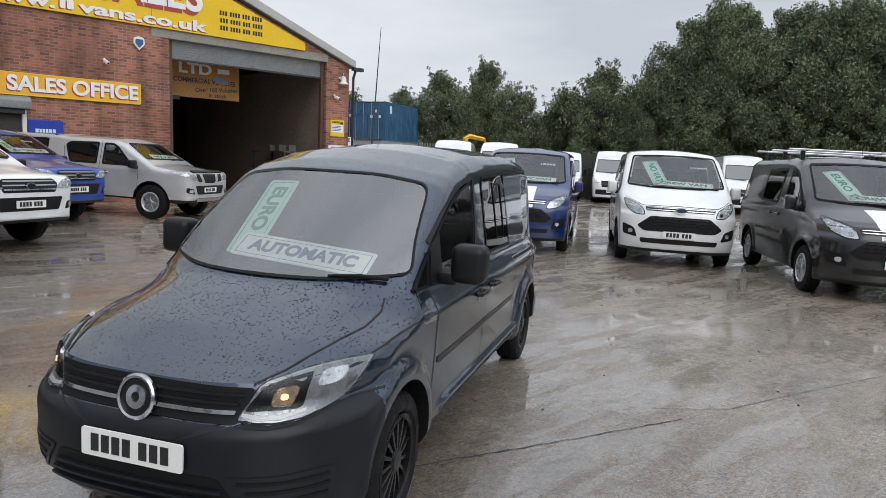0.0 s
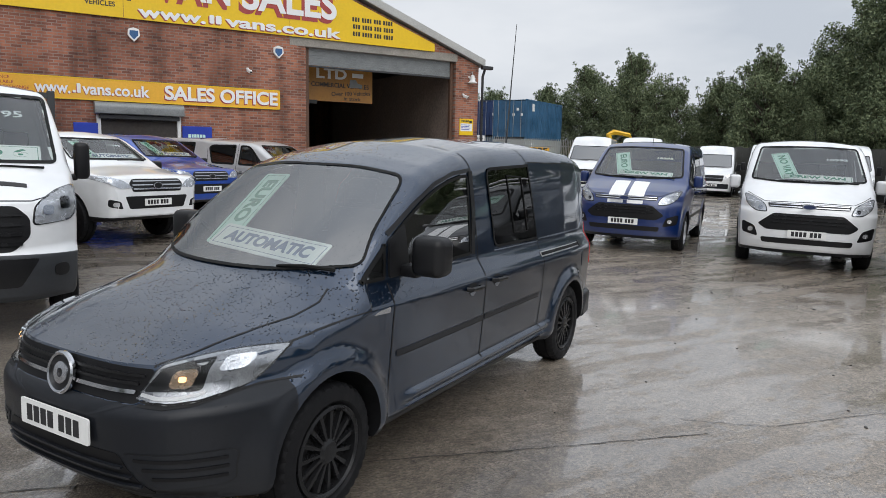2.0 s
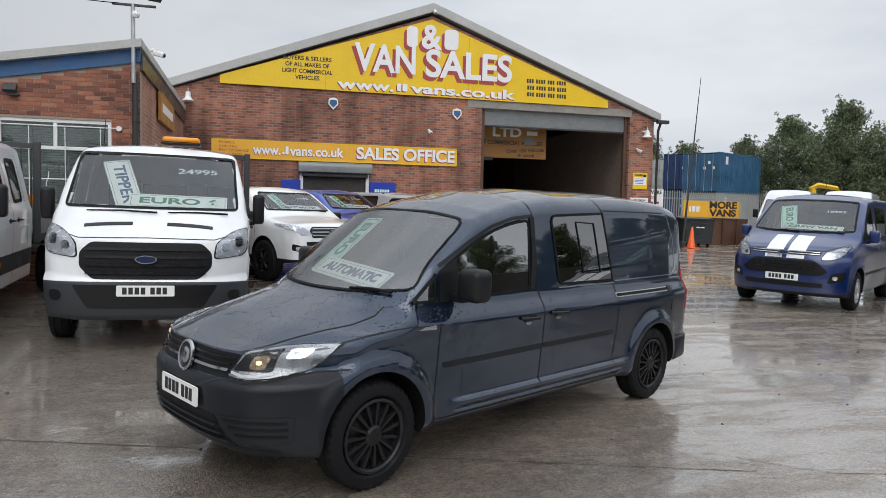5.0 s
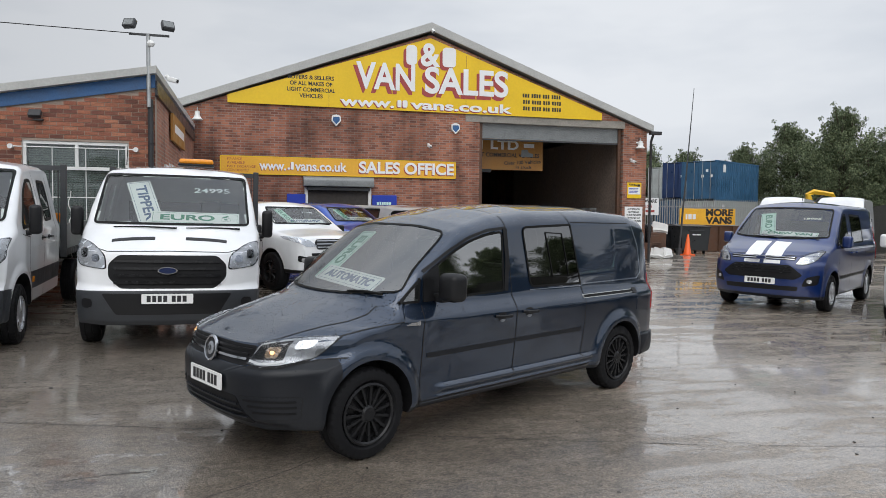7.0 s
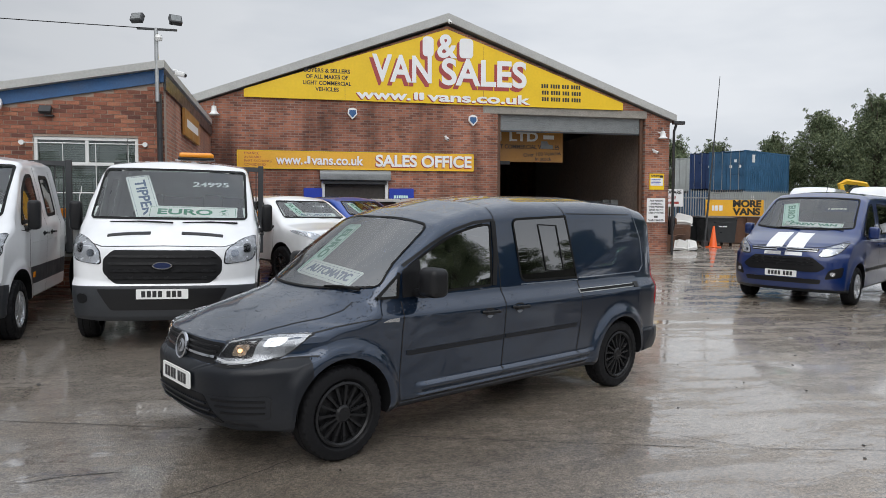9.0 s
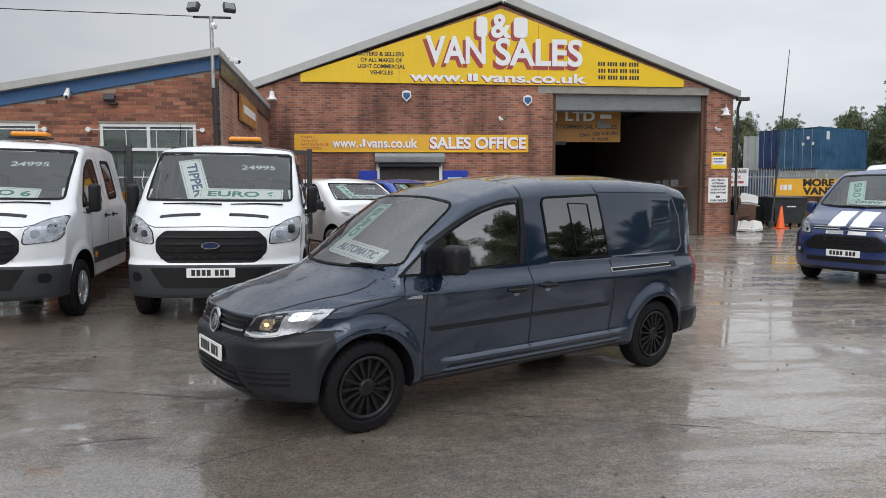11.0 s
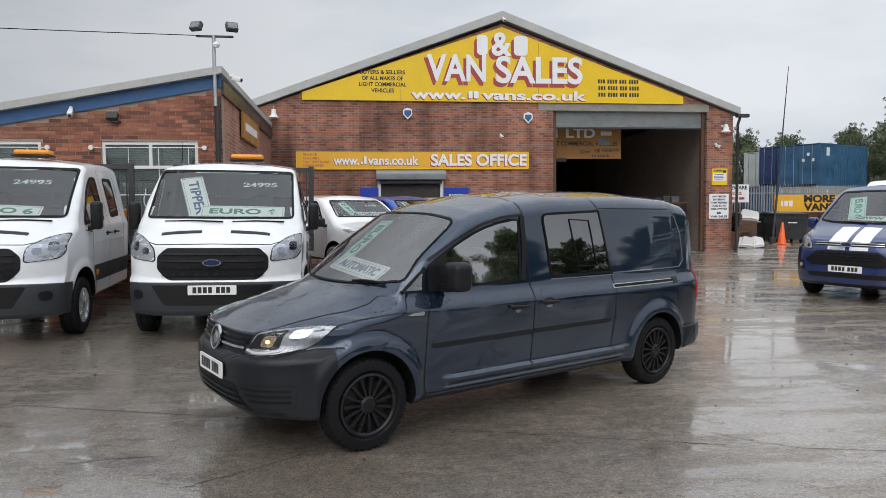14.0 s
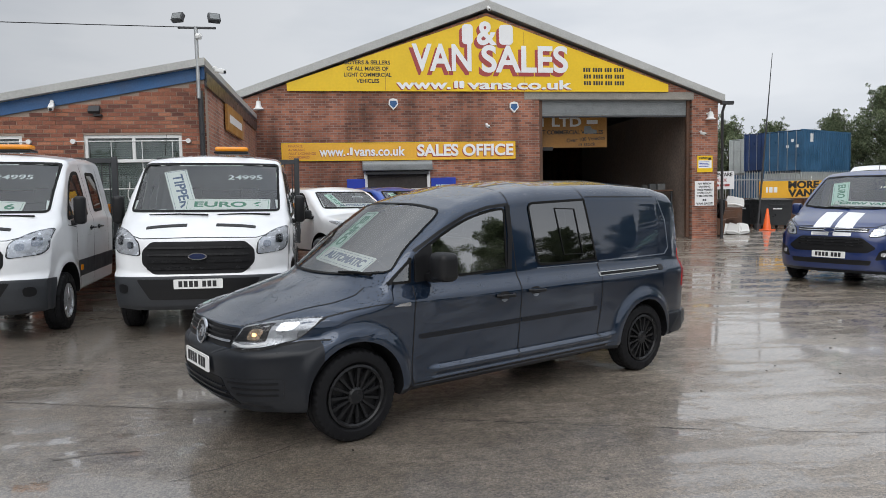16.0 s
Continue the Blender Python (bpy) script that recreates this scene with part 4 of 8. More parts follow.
def build_vehicle(c, name, label, category, m, group=""):
    """Shell, panes, wheels, lamps, trims and seats of one vehicle out of its table."""
    car = thing(name, label, category, m, group)
    P = M[c["paint"]]
    raw = bowed_body(c) if "bow" in c else body_mesh(c)
    for co, no in c.get("cuts", ()):
        bmesh.ops.bisect_plane(raw, geom=raw.verts[:] + raw.edges[:] + raw.faces[:], plane_co=co, plane_no=no)
    skin = Skin(raw)
    bm = cut_arches(raw, c["arch"])
    wins = []
    for view, poly in c["open"]:
        wins.append((view, shrink(poly, c.get("gap", 0.025))))
        if view == "left":
            wins.append(("right", shrink(poly, c.get("gap", 0.025))))
    open_windows(bm, skin, wins)
    for f in bm.faces:
        q = f.calc_center_median()
        f.material_index = 1 if c["lower"](q.x, abs(q.y), q.z) else 0
        for ax, r, az, yi in c["arch"]:
            if abs(f.normal.y) < 0.5 and abs(math.hypot(q.x - ax, q.z - az) - r) < 0.012 and abs(q.y) > yi - 0.05 or (abs(abs(q.y) - yi) < 0.01 and math.hypot(q.x - ax, q.z - az) < r):
                f.material_index = 2
    body = part("body", bm, [P, M[c.get("lowmat", "bumper")], M["blacktrim"]], car, smooth=True)
    for view, poly, mat, nm in c["panes"]:
        for vw in (("left", "right") if view == "left" else (view,)):
            add_pane(car, skin, nm, vw, poly, M[mat], c.get("ring", 0.045) * (0.6 if vw == "front" else 1.0))
    for view, pts, w, mat, nm in c["strips"]:
        for vw in (("left", "right") if view == "left" else (view,)):
            b = bmesh.new()
            skin.strip(b, vw, pts, w, 0.010 if nm in ("vent_frame", "pillar_trim", "lamp_strip", "rail_groove") else 0.004 if mat != "shut" else 0.002, thick=0.0 if mat == "shut" else 0.006, step=0.05 if mat != "shut" else 0.02)
            part(nm, b, M[mat], body if mat == "shut" else car, smooth=True)
    for view, poly, mat, nm, off in c["patches"]:
        views = ("left", "right") if view == "left" else (view,)
        polys = [(vw, poly) for vw in views]
        if view == "front" and min(a for a, b in poly) > 0.02:
            polys.append(("front", mirror_poly(poly)))
        if view == "rear" and min(a for a, b in poly) > 0.02:
            polys.append(("rear", mirror_poly(poly)))
        for vw, pl in polys:
            b = bmesh.new()
            skin.patch(b, vw, pl, off, max(0.012, off + 0.006), 0.03)
            g = part(nm, b, P if mat == "paint" else M[mat], car, smooth=True)
            if mat == "lens":
                g.visible_shadow = False
    # mirrors
    mx, my, mz, mw, mh = c["mirror"]
    for s in (1, -1):
        b = bmesh.new()
        box(b, mx - 0.075, mx + 0.075, s * my - mw / 2, s * my + mw / 2, mz - mh / 2, mz + mh / 2, 0.045, seg=4)
        for v in b.verts:
            v.co.x -= 0.25 * abs(v.co.y - s * my) * 0.6
        hs = part("mirror", b, M[c.get("mirror_mat", "blacktrim")], car, smooth=True)
        b = bmesh.new()
        ya, yb = s * (my - mw * 0.3), s * (c["wid_mid"] - 0.03)
        box(b, mx - 0.05, mx + 0.04, min(ya, yb), max(ya, yb), mz - mh / 2 - 0.015, mz - mh / 2 + 0.05, 0.018)
        part("arm", b, M["blacktrim"], hs, smooth=True)
        b = bmesh.new()
        box(b, mx - 0.082, mx - 0.074, s * my - mw / 2 + 0.02, s * my + mw / 2 - 0.02, mz - mh / 2 + 0.03, mz + mh / 2 - 0.03, 0.003)
        part("mirror_glass", b, M["chrome"], hs)
    # door handles
    for hx, hz in c["handles"]:
        for s, vw in ((1, "left"), (-1, "right")):
            p, nrm = skin.at(vw, hx, hz, 0)
            b = bmesh.new()
            y = p.y
            tube(b, [(hx - 0.085, y + s * 0.005, hz), (hx - 0.075, y + s * 0.035, hz), (hx + 0.06, y + s * 0.035, hz + 0.004), (hx + 0.08, y + s * 0.005, hz + 0.004)], 0.013, 8)
            part("handle", b, P if c.get("handle_paint") else M["blacktrim"], car, smooth=True)
            # the cup's shade is a flat dark patch behind the handle
            b = bmesh.new()
            skin.patch(b, vw, rounded([(hx - 0.05, hz - 0.035), (hx + 0.05, hz - 0.035), (hx + 0.05, hz + 0.03), (hx - 0.05, hz + 0.03)], 0.03), 0.001, 0.0)
            part("handle_cup", b, M["shut"], car, smooth=True)
            # sky caught by the cup's lower lip, laid on as a pale crescent
            if c.get("cup_glint"):
                b = bmesh.new()
                skin.patch(b, vw, rounded([(hx - 0.042, hz - 0.028), (hx, hz - 0.052), (hx + 0.042, hz - 0.028), (hx, hz - 0.022)], 0.02), 0.004, 0.003)
                part("cup_edge", b, M["p_sill"], car, smooth=True)
    # dashboard, seats, cab floor
    (bx, bz), (tx, tz) = c["screen"]
    b = bmesh.new()
    box(b, bx - 0.75, bx - 0.06, -c["wid_mid"] + 0.12, c["wid_mid"] - 0.12, bz - 0.42, bz - 0.06, 0.06)
    part("dashboard", b, M["dash"], car, smooth=True)
    b = bmesh.new()
    lathe(b, [(0.17, -0.014), (0.188, -0.014), (0.196, 0), (0.188, 0.014), (0.17, 0.014), (0.164, 0)], 28, "y", closed=True)
    bmesh.ops.transform(b, matrix=pose(bx - 0.86, -0.38, bz - 0.14, 0, 0, 90) @ pose(0, 0, 0, 25), verts=b.verts)
    part("steering_wheel", b, M["blacktrim"], car, smooth=True)
    add_seats(car, c["seat"][0], c["seat"][1])
    b = bmesh.new()
    box(b, c["back"], c["back"] + 0.03, -c["wid_mid"] + 0.22, c["wid_mid"] - 0.22, 0.45, bz + 0.35, 0.01)
    part("bulkhead", b, M["dash"], car)
    add_wheels(car, *c["wheels"])
    # wipers
    for y0, y1 in c.get("wipers", ()):
        p0, p1 = skin.at("front", y0, bz + 0.02, 0.02)[0], skin.at("front", y1, bz + 0.03, 0.012)[0]
        b = bmesh.new()
        tube(b, [p0, (p0 + p1) / 2 + Vector((0.015, 0, 0.01)), p1], [0.011, 0.009, 0.006], 6)
        part("wiper", b, M["rubber"], car, smooth=True)
    return car, skin, body


def rect(a0, a1, b0, b1, r=0.02):
    return rounded([(a0, b0), (a1, b0), (a1, b1), (a0, b1)], r)


# ---- slate blue van ----
SLATE = dict(
    paint="p_blue", cup_glint=True, front=0.72, rear=-3.80, n=230, ring=0.018, gap=0.009, soft=0.035,
    bow=0.56, bumper_bow=0.40, bow_width=0.785, seam=0.655, sill=True, ridge=0.012, face=[(0.62, 0.22), (0.69, 0.27), (0.74, 0.33), (0.762, 0.40), (0.772, 0.48), (0.778, 0.58), (0.774, 0.62), (0.758, 0.645), (0.728, 0.66), (0.722, 0.70), (0.710, 0.78), (0.690, 0.81), (0.67, 0.84)],
    top=[(0.72, 0.790), (0.70, 0.806), (0.6, 0.845), (0.4, 0.912), (0.1, 1.0), (0.0, 1.028), (-0.05, 1.046), (-0.80, 1.56), (-0.95, 1.615), (-1.3, 1.69), (-1.8, 1.735), (-2.8, 1.745), (-3.4, 1.715), (-3.64, 1.665), (-3.74, 1.58), (-3.80, 1.36)],
    bot=[(0.72, 0.255), (0.5, 0.225), (0.3, 0.23), (-0.4, 0.25), (-3.2, 0.25), (-3.6, 0.29), (-3.80, 0.34)],
    flare=0.040, wid=[(0.72, 0.775), (0.3, 0.782), (-0.2, 0.792), (-0.5, 0.802), (-3.0, 0.80), (-3.35, 0.785), (-3.6, 0.755), (-3.72, 0.715), (-3.80, 0.64)],
    rad=[(0.72, 0.03), (0.3, 0.045), (-0.1, 0.06), (-0.4, 0.09), (-1.0, 0.13), (-1.5, 0.165), (-3.5, 0.165), (-3.8, 0.11)],
    crown=[(0.72, -0.03), (0.55, 0.0), (0.35, 0.05), (0.1, 0.085), (-0.1, 0.07), (-0.4, 0.045), (-0.9, 0.05), (-3.8, 0.045)],
    cuts=[((0, 0, 0.288), (0, 0, 1)), ((-3.36, 0, 0.4), (1, 0, 0)), ((0, 0, 0.485), (0, 0, 1)), ((0.24, 0, 0.5), (1, 0, 0)), ((0, 0, 0.655), (0, 0, 1)), ((0, 0, 0.70), (0, 0, 1)), ((0, 0.55, 0.7), (0, 1, 0)), ((0, -0.55, 0.7), (0, 1, 0))],
    belt=0.89, lean=0.08, tuck=0.03, shoulder=(0.11, 0.06), wid_mid=0.77,
    arch=[(0.0, 0.354, 0.318, 0.54), (-3.006, 0.350, 0.314, 0.54)],
    lower=lambda x, y, z: (x > 0.24 and z < (0.70 if y > 0.55 else 0.655)) or z < 0.288 or (x < -3.36 and z < 0.485),
    open=[], panes=[], strips=[], patches=[], mirror=(-0.62, 0.905, 1.125, 0.19, 0.20), handles=[(-1.29, 0.853), (-1.622, 0.865)],
    screen=((-0.06, 1.04), (-0.80, 1.56)), seat=(-1.15, 0.52), back=-1.75,
    wheels=(0.306, 0.210, 0.200, (0.0, -3.006), 0.796, M["rimblack"], 15, (0.014, 0.030)), wipers=((0.60, 0.34),),
)
W_SCREEN = rounded([(-0.690, 1.085), (-0.4, 1.058), (0, 1.050), (0.4, 1.058), (0.690, 1.085), (0.585, 1.505), (0.3, 1.548), (-0.3, 1.548), (-0.585, 1.505)], [0.05, 0.3, 0.5, 0.3, 0.05, 0.07, 0.2, 0.2, 0.07])
W_QUARTER = rounded([(-0.275, 1.008), (-0.468, 1.008), (-0.488, 1.19)], 0.02)
W_DOOR = rounded([(-0.525, 1.015), (-1.372, 1.035), (-1.392, 1.518), (-1.219, 1.500), (-1.006, 1.449), (-0.785, 1.353), (-0.535, 1.215)], [0.03, 0.03, 0.05, 0.2, 0.3, 0.3, 0.05])
W_SLIDE = rounded([(-1.70, 1.045), (-2.425, 1.040), (-2.317, 1.578), (-1.632, 1.552)], [0.07, 0.01, 0.01, 0.07])
W_BLANK = rounded([(-2.445, 1.056), (-3.480, 1.065), (-3.452, 1.371), (-3.34, 1.578), (-2.328, 1.585)], [0.01, 0.09, 0.2, 0.10, 0.01])
SLATE["open"] = [("front", W_SCREEN), ("left", W_QUARTER), ("left", W_DOOR), ("left", W_SLIDE)]
SLATE["panes"] = [("front", W_SCREEN, "wetglass", "windscreen"), ("left", W_QUARTER, "wetglass", "quarter_window"), ("left", W_DOOR, "sideglass", "door_window"), ("left", W_SLIDE, "tint", "side_window")]
CG = rounded([(0.50, 0.335), (0.70, 0.345), (0.715, 0.485), (0.385, 0.475)], [0.01, 0.03, 0.03, 0.02])
SEAM = [(0.42, 0.656), (0.52, 0.652), (0.60, 0.66), (0.66, 0.685), (0.70, 0.703), (0.785, 0.705)]
SLATE["strips"] = [
    ("front", CG + CG[:1], 0.008, "shut", "shut_line"), ("front", mirror_poly(CG) + mirror_poly(CG)[:1], 0.008, "shut", "shut_line"),
    ("left", [(-0.482, 0.99), (-0.46, 0.80), (-0.437, 0.36), (-0.47, 0.30)], 0.008, "shut", "shut_line"),
    ("left", [(-1.416, 1.676), (-1.436, 1.549), (-1.474, 0.95), (-1.433, 0.339), (-1.43, 0.30)], 0.009, "shut", "shut_line"),
    ("left", [(-2.256, 1.70), (-2.32, 1.56), (-2.431, 0.994), (-2.415, 0.689), (-2.374, 0.42), (-2.42, 0.36)], 0.009, "shut", "shut_line"),
    ("left", [(-0.46, 0.303), (-2.50, 0.303)], 0.010, "shut", "shut_line"),
    ("left", [(0.225, 0.835), (0.05, 0.866), (-0.15, 0.885), (-0.29, 0.893)], 0.006, "shut", "shut_line"),
    ("front", SEAM, 0.008, "shut", "shut_line"), ("front", [(-a, b) for a, b in SEAM], 0.008, "shut", "shut_line"),
    ("left", [(-0.495, 0.642), (-1.445, 0.649)], 0.030, "bumper", "side_moulding"),
    ("left", [(-1.468, 0.651), (-2.36, 0.653)], 0.028, "bumper", "side_moulding"),
    # shadow under the mouldings, laid on as dark strips
    ("left", [(-0.51, 0.626), (-1.44, 0.632)], 0.010, "shut", "moulding_groove"),
    ("left", [(-1.47, 0.635), (-2.35, 0.637)], 0.010, "shut", "moulding_groove"),
    ("left", [(-2.40, 0.932), (-3.27, 0.934)], 0.034, "steel", "door_rail"),
    ("left", [(-2.42, 0.932), (-3.23, 0.934)], 0.018, "rubber", "rail_groove"),
    # sky highlights along window and panel edges, laid on as paler strips
    ("left", [(-1.70, 1.030), (-2.43, 1.026)], 0.008, "p_sill", "window_ledge"),
    ("left", [(-2.45, 1.042), (-3.42, 1.048), (-3.49, 1.10), (-3.47, 1.36), (-3.36, 1.57)], 0.010, "p_sill", "panel_ledge"),
    ("left", [(-2.33, 1.592), (-3.30, 1.586)], 0.008, "shut", "panel_shadow"),
    ("left", [(-0.52, 1.225), (-0.785, 1.370), (-1.006, 1.467), (-1.219, 1.520), (-1.43, 1.540)], 0.022, "blacktrim", "drip_rail"),
    ("left", [(-1.395, 1.04), (-1.425, 1.30), (-1.42, 1.53)], 0.046, "blacktrim", "pillar_trim"),
    ("left", [(-1.943, 1.501), (-2.176, 1.491), (-2.242, 1.116), (-2.016, 1.121), (-1.943, 1.501)], 0.008, "rubber", "vent_frame"),
    ("top", [(0.64, 0.44), (0.52, 0.50), (0.30, 0.575), (0.08, 0.63), (-0.08, 0.64), (-0.16, 0.62)], 0.008, "shut", "shut_line"),
    ("top", [(0.64, -0.44), (0.52, -0.50), (0.30, -0.575), (0.08, -0.63), (-0.08, -0.64), (-0.16, -0.62)], 0.008, "shut", "shut_line"),
]
LAMP = rounded([(0.400, 0.672), (0.50, 0.656), (0.60, 0.664), (0.675, 0.70), (0.715, 0.775), (0.730, 0.836), (0.64, 0.838), (0.56, 0.826), (0.465, 0.796)], [0.02, 0.06, 0.06, 0.06, 0.04, 0.015, 0.06, 0.1, 0.02])
LAMP_LINE = [(0.415, 0.690), (0.48, 0.676), (0.54, 0.676), (0.60, 0.692)]
for pl in (LAMP, mirror_poly(LAMP)):
    SLATE["strips"].append(("front", pl + pl[:1], 0.010, "shut", "lamp_gap"))
for pl in (LAMP_LINE, [(-a, b) for a, b in LAMP_LINE]):
    SLATE["strips"].append(("front", pl, 0.013, "upvc", "lamp_strip"))
SLATE["patches"] = [
    ("front", rounded([(-0.41, 0.658), (0.41, 0.658), (0.45, 0.785), (0, 0.788), (-0.45, 0.785)], 0.02), "grille", "grille", 0.003),
    ("front", rect(-0.395, 0.395, 0.690, 0.706, 0.007), "chrome", "grille_bar", 0.016),
    ("front", rect(-0.40, 0.40, 0.724, 0.735, 0.005), "blacktrim", "grille_bar", 0.014),
    ("front", rect(-0.42, 0.42, 0.755, 0.766, 0.005), "blacktrim", "grille_bar", 0.012),
    ("front", LAMP, "lampgrey", "headlamp", 0.004),
    ("front", rounded([(0.418, 0.702), (0.585, 0.700), (0.600, 0.818), (0.476, 0.790)], 0.015), "grille", "lamp_bezel", 0.009),
    ("front", rounded([(0.495, 0.716), (0.555, 0.710), (0.575, 0.785), (0.510, 0.780)], 0.02), "warmbowl", "lamp_bowl", 0.012),
    ("front", rect(0.524, 0.544, 0.738, 0.760, 0.008), "lit", "lamp_bulb", 0.015),
    ("front", rounded([(0.615, 0.770), (0.670, 0.775), (0.685, 0.818), (0.622, 0.818)], 0.015), "reflector", "indicator_bowl", 0.010),
    ("front", LAMP, "lens", "lamp_lens", 0.018),
    ("front", rounded([(-0.47, 0.30), (0.47, 0.30), (0.36, 0.470), (-0.36, 0.470)], 0.02), "grille", "lower_grille", 0.003),
    ("front", rect(-0.44, 0.44, 0.338, 0.348, 0.004), "bumper", "lower_slat", 0.016),
    ("front", rect(-0.41, 0.41, 0.376, 0.386, 0.004), "bumper", "lower_slat", 0.016),
    ("front", rect(-0.38, 0.38, 0.414, 0.424, 0.004), "bumper", "lower_slat", 0.016),
    ("front", CG, "bumper", "corner_grille", 0.004),
    ("front", rect(0.49, 0.690, 0.375, 0.388, 0.004), "grille", "corner_slat", 0.008),
    ("front", rect(0.46, 0.695, 0.412, 0.425, 0.004), "grille", "corner_slat", 0.008),
    ("front", rect(0.43, 0.695, 0.448, 0.461, 0.004), "grille", "corner_slat", 0.008),
    ("left", rounded([(-0.50, 1.010), (-0.68, 1.02), (-0.655, 1.275), (-0.51, 1.195)], 0.02), "blacktrim", "mirror_sail", 0.012),
    ("left", rounded([(-0.29, 0.868), (-0.425, 0.862), (-0.428, 0.888), (-0.34, 0.884)], 0.008), "chrome", "side_repeater", 0.010),
    ("left", rounded([(-3.655, 0.72), (-3.76, 0.74), (-3.765, 1.08), (-3.70, 1.08)], 0.02), "redlens", "tail_lamp", 0.006),
    ("left", rect(-3.45, -3.31, 0.74, 0.87, 0.03), "paint", "fuel_flap", 0.004),
    ("left", rounded([(-3.24, 0.91), (-3.31, 0.91), (-3.31, 0.958), (-3.24, 0.958)], 0.01), "blacktrim", "rail_end", 0.010),
]
M["warmbowl"] = material("warm lit reflector bowl", (0.62, 0.46, 0.32), 0.25, metal=0.8, var=0.2, scale=30)
M["lit"] = bpy.data.materials.new("lit bulb")
M["lit"].use_nodes = True
M["lit"].node_tree.nodes["Principled BSDF"].inputs["Base Color"].default_value = (1.0, 0.6, 0.25, 1)
M["lit"].node_tree.nodes["Principled BSDF"].inputs["Emission Color"].default_value = (1.0, 0.55, 0.2, 1)
M["lit"].node_tree.nodes["Principled BSDF"].inputs["Emission Strength"].default_value = 1.8

slate_van, skin, body = build_vehicle(SLATE, "panel_van", "rain-beaded slate blue small panel van with black wheel trims", "van", stand(-0.359, 0.730, -151.3) @ Matrix.Diagonal((1, 0.9625, 1, 1)))
plate_bars(slate_van, pose(0.784, 0.015, 0.535, 0, 0, 90) @ Matrix.Diagonal((0.88, 1, 0.95, 1)))
for prof, mt, nm in (([(0.074, 0.0), (0.086, 0.004), (0.086, 0.016), (0.078, 0.022), (0.070, 0.018), (0.068, 0.0)], "chrome", "emblem"), ([(0.070, 0.0), (0.070, 0.010), (0.0, 0.012)], "blacktrim", "emblem_disc")):
    bm = bmesh.new()
    lathe(bm, prof, 36, "y", closed=prof[-1][0] > 0)
    bmesh.ops.transform(bm, matrix=pose(0.735, 0, 0.715, 0, 0, -90) @ pose(0, 0, 0, 10), verts=bm.verts)
    part(nm, bm, M[mt], slate_van, smooth=True)
bm = bmesh.new()
lathe(bm, [(0.046, 0.008), (0.044, 0.016), (0.018, 0.018), (0.016, 0.008)], 28, "y", closed=True)
bmesh.ops.transform(bm, matrix=pose(0.735, 0, 0.715, 0, 0, -90) @ pose(0, 0, 0, 10), verts=bm.verts)
part("emblem_mark", bm, M["chrome"], slate_van, smooth=True)
bm = bmesh.new()
for x in (-3.84, -3.60, -3.38):
    w, z0, z1 = {-3.84: (0.66, 0.34, 0.485), -3.60: (0.785, 0.30, 0.495), -3.38: (0.806, 0.285, 0.49)}[x]
    for sg in (1, -1):
        bm.verts.new((x, sg * w, z0))
        bm.verts.new((x, sg * w, z1))
bmesh.ops.convex_hull(bm, input=bm.verts)
bmesh.ops.bevel(bm, geom=bm.edges[:], offset=0.02, segments=2, affect="EDGES", profile=0.5)
part("rear_bumper", bm, M["bumper"], slate_van, "dark grey plastic rear bumper", smooth=True)
placard(slate_van, "white card lettered AUTOMATIC", "AUTOMATIC", (-0.14, 1.03), 35, 0.10, 0.19, 0.80, 0.17, 5, "blueink")
placard(slate_van, "mint card lettered EURO 6", "EURO 6", (-0.15, 1.03), 35, -0.27, 0.46, 0.62, 0.18, 86, "greenink", "palegreen")

# ---- signs and fittings of the sales building ----
def front_pose(x, z, proud=0.0):
    return pose(x, FY - proud, z)


def shadow_text(parent, text, size, width, x, z, proud, face="white", back="redletter", shift=0.06, bold=0.02):
    lettering("letter_shadow", text, size, M[back], parent, front_pose(x - shift * 0.8, z - shift, proud), 0.003, width, bold)
    lettering("lettering", text, size, M[face], parent, front_pose(x, z, proud + 0.012), 0.003, width, bold)


sign = thing("gable_sign", "large yellow triangular fascia sign with white and red lettering", "sign")
bm = bmesh.new()
prism(bm, [(-1.50, 5.02), (11.02, 5.02), (11.02, 5.26), (4.83, 7.40), (-1.50, 5.26)], 0.05, Matrix.Translation((0, FY - 0.02, 0)))
part("panel", bm, M["yellow"], sign)
for x in (1.55, 6.05):
    bm = bmesh.new()
    box(bm, x - 0.006, x + 0.006, FY - 0.0725, FY - 0.07, 5.03, 5.02 + (x + 1.5) * 0.33 if x < 4.8 else 6.9)
    part("panel_joint", bm, M["dullamber"], sign)
shadow_text(sign, "VAN", 1.16, 1.92, 3.40, 6.03, 0.076, shift=0.12, bold=0.03)
shadow_text(sign, "SALES", 1.16, 2.88, 6.08, 6.00, 0.076, shift=0.12, bold=0.03)
shadow_text(sign, "&", 1.02, 0.66, 4.80, 6.82, 0.076, shift=0.11, bold=0.03)
# initials above as plain blocks
for x, w in ((4.20, 0.36), (5.46, 0.46)):
    for dx, dz, mt, y in ((-0.09, -0.11, "redletter", 0.073), (0, 0, "white", 0.082)):
        bm = bmesh.new()
        prism(bm, rounded([(x - w / 2 + dx, 6.50 + dz), (x + w / 2 + dx, 6.50 + dz), (x + w / 2 + dx, 7.13 + dz), (x - w / 2 + dx, 7.13 + dz)], 0.14), 0.006, Matrix.Translation((0, FY - y, 0)))
        part("initial_block", bm, M[mt], sign)
# web address with its first letters as plain bars


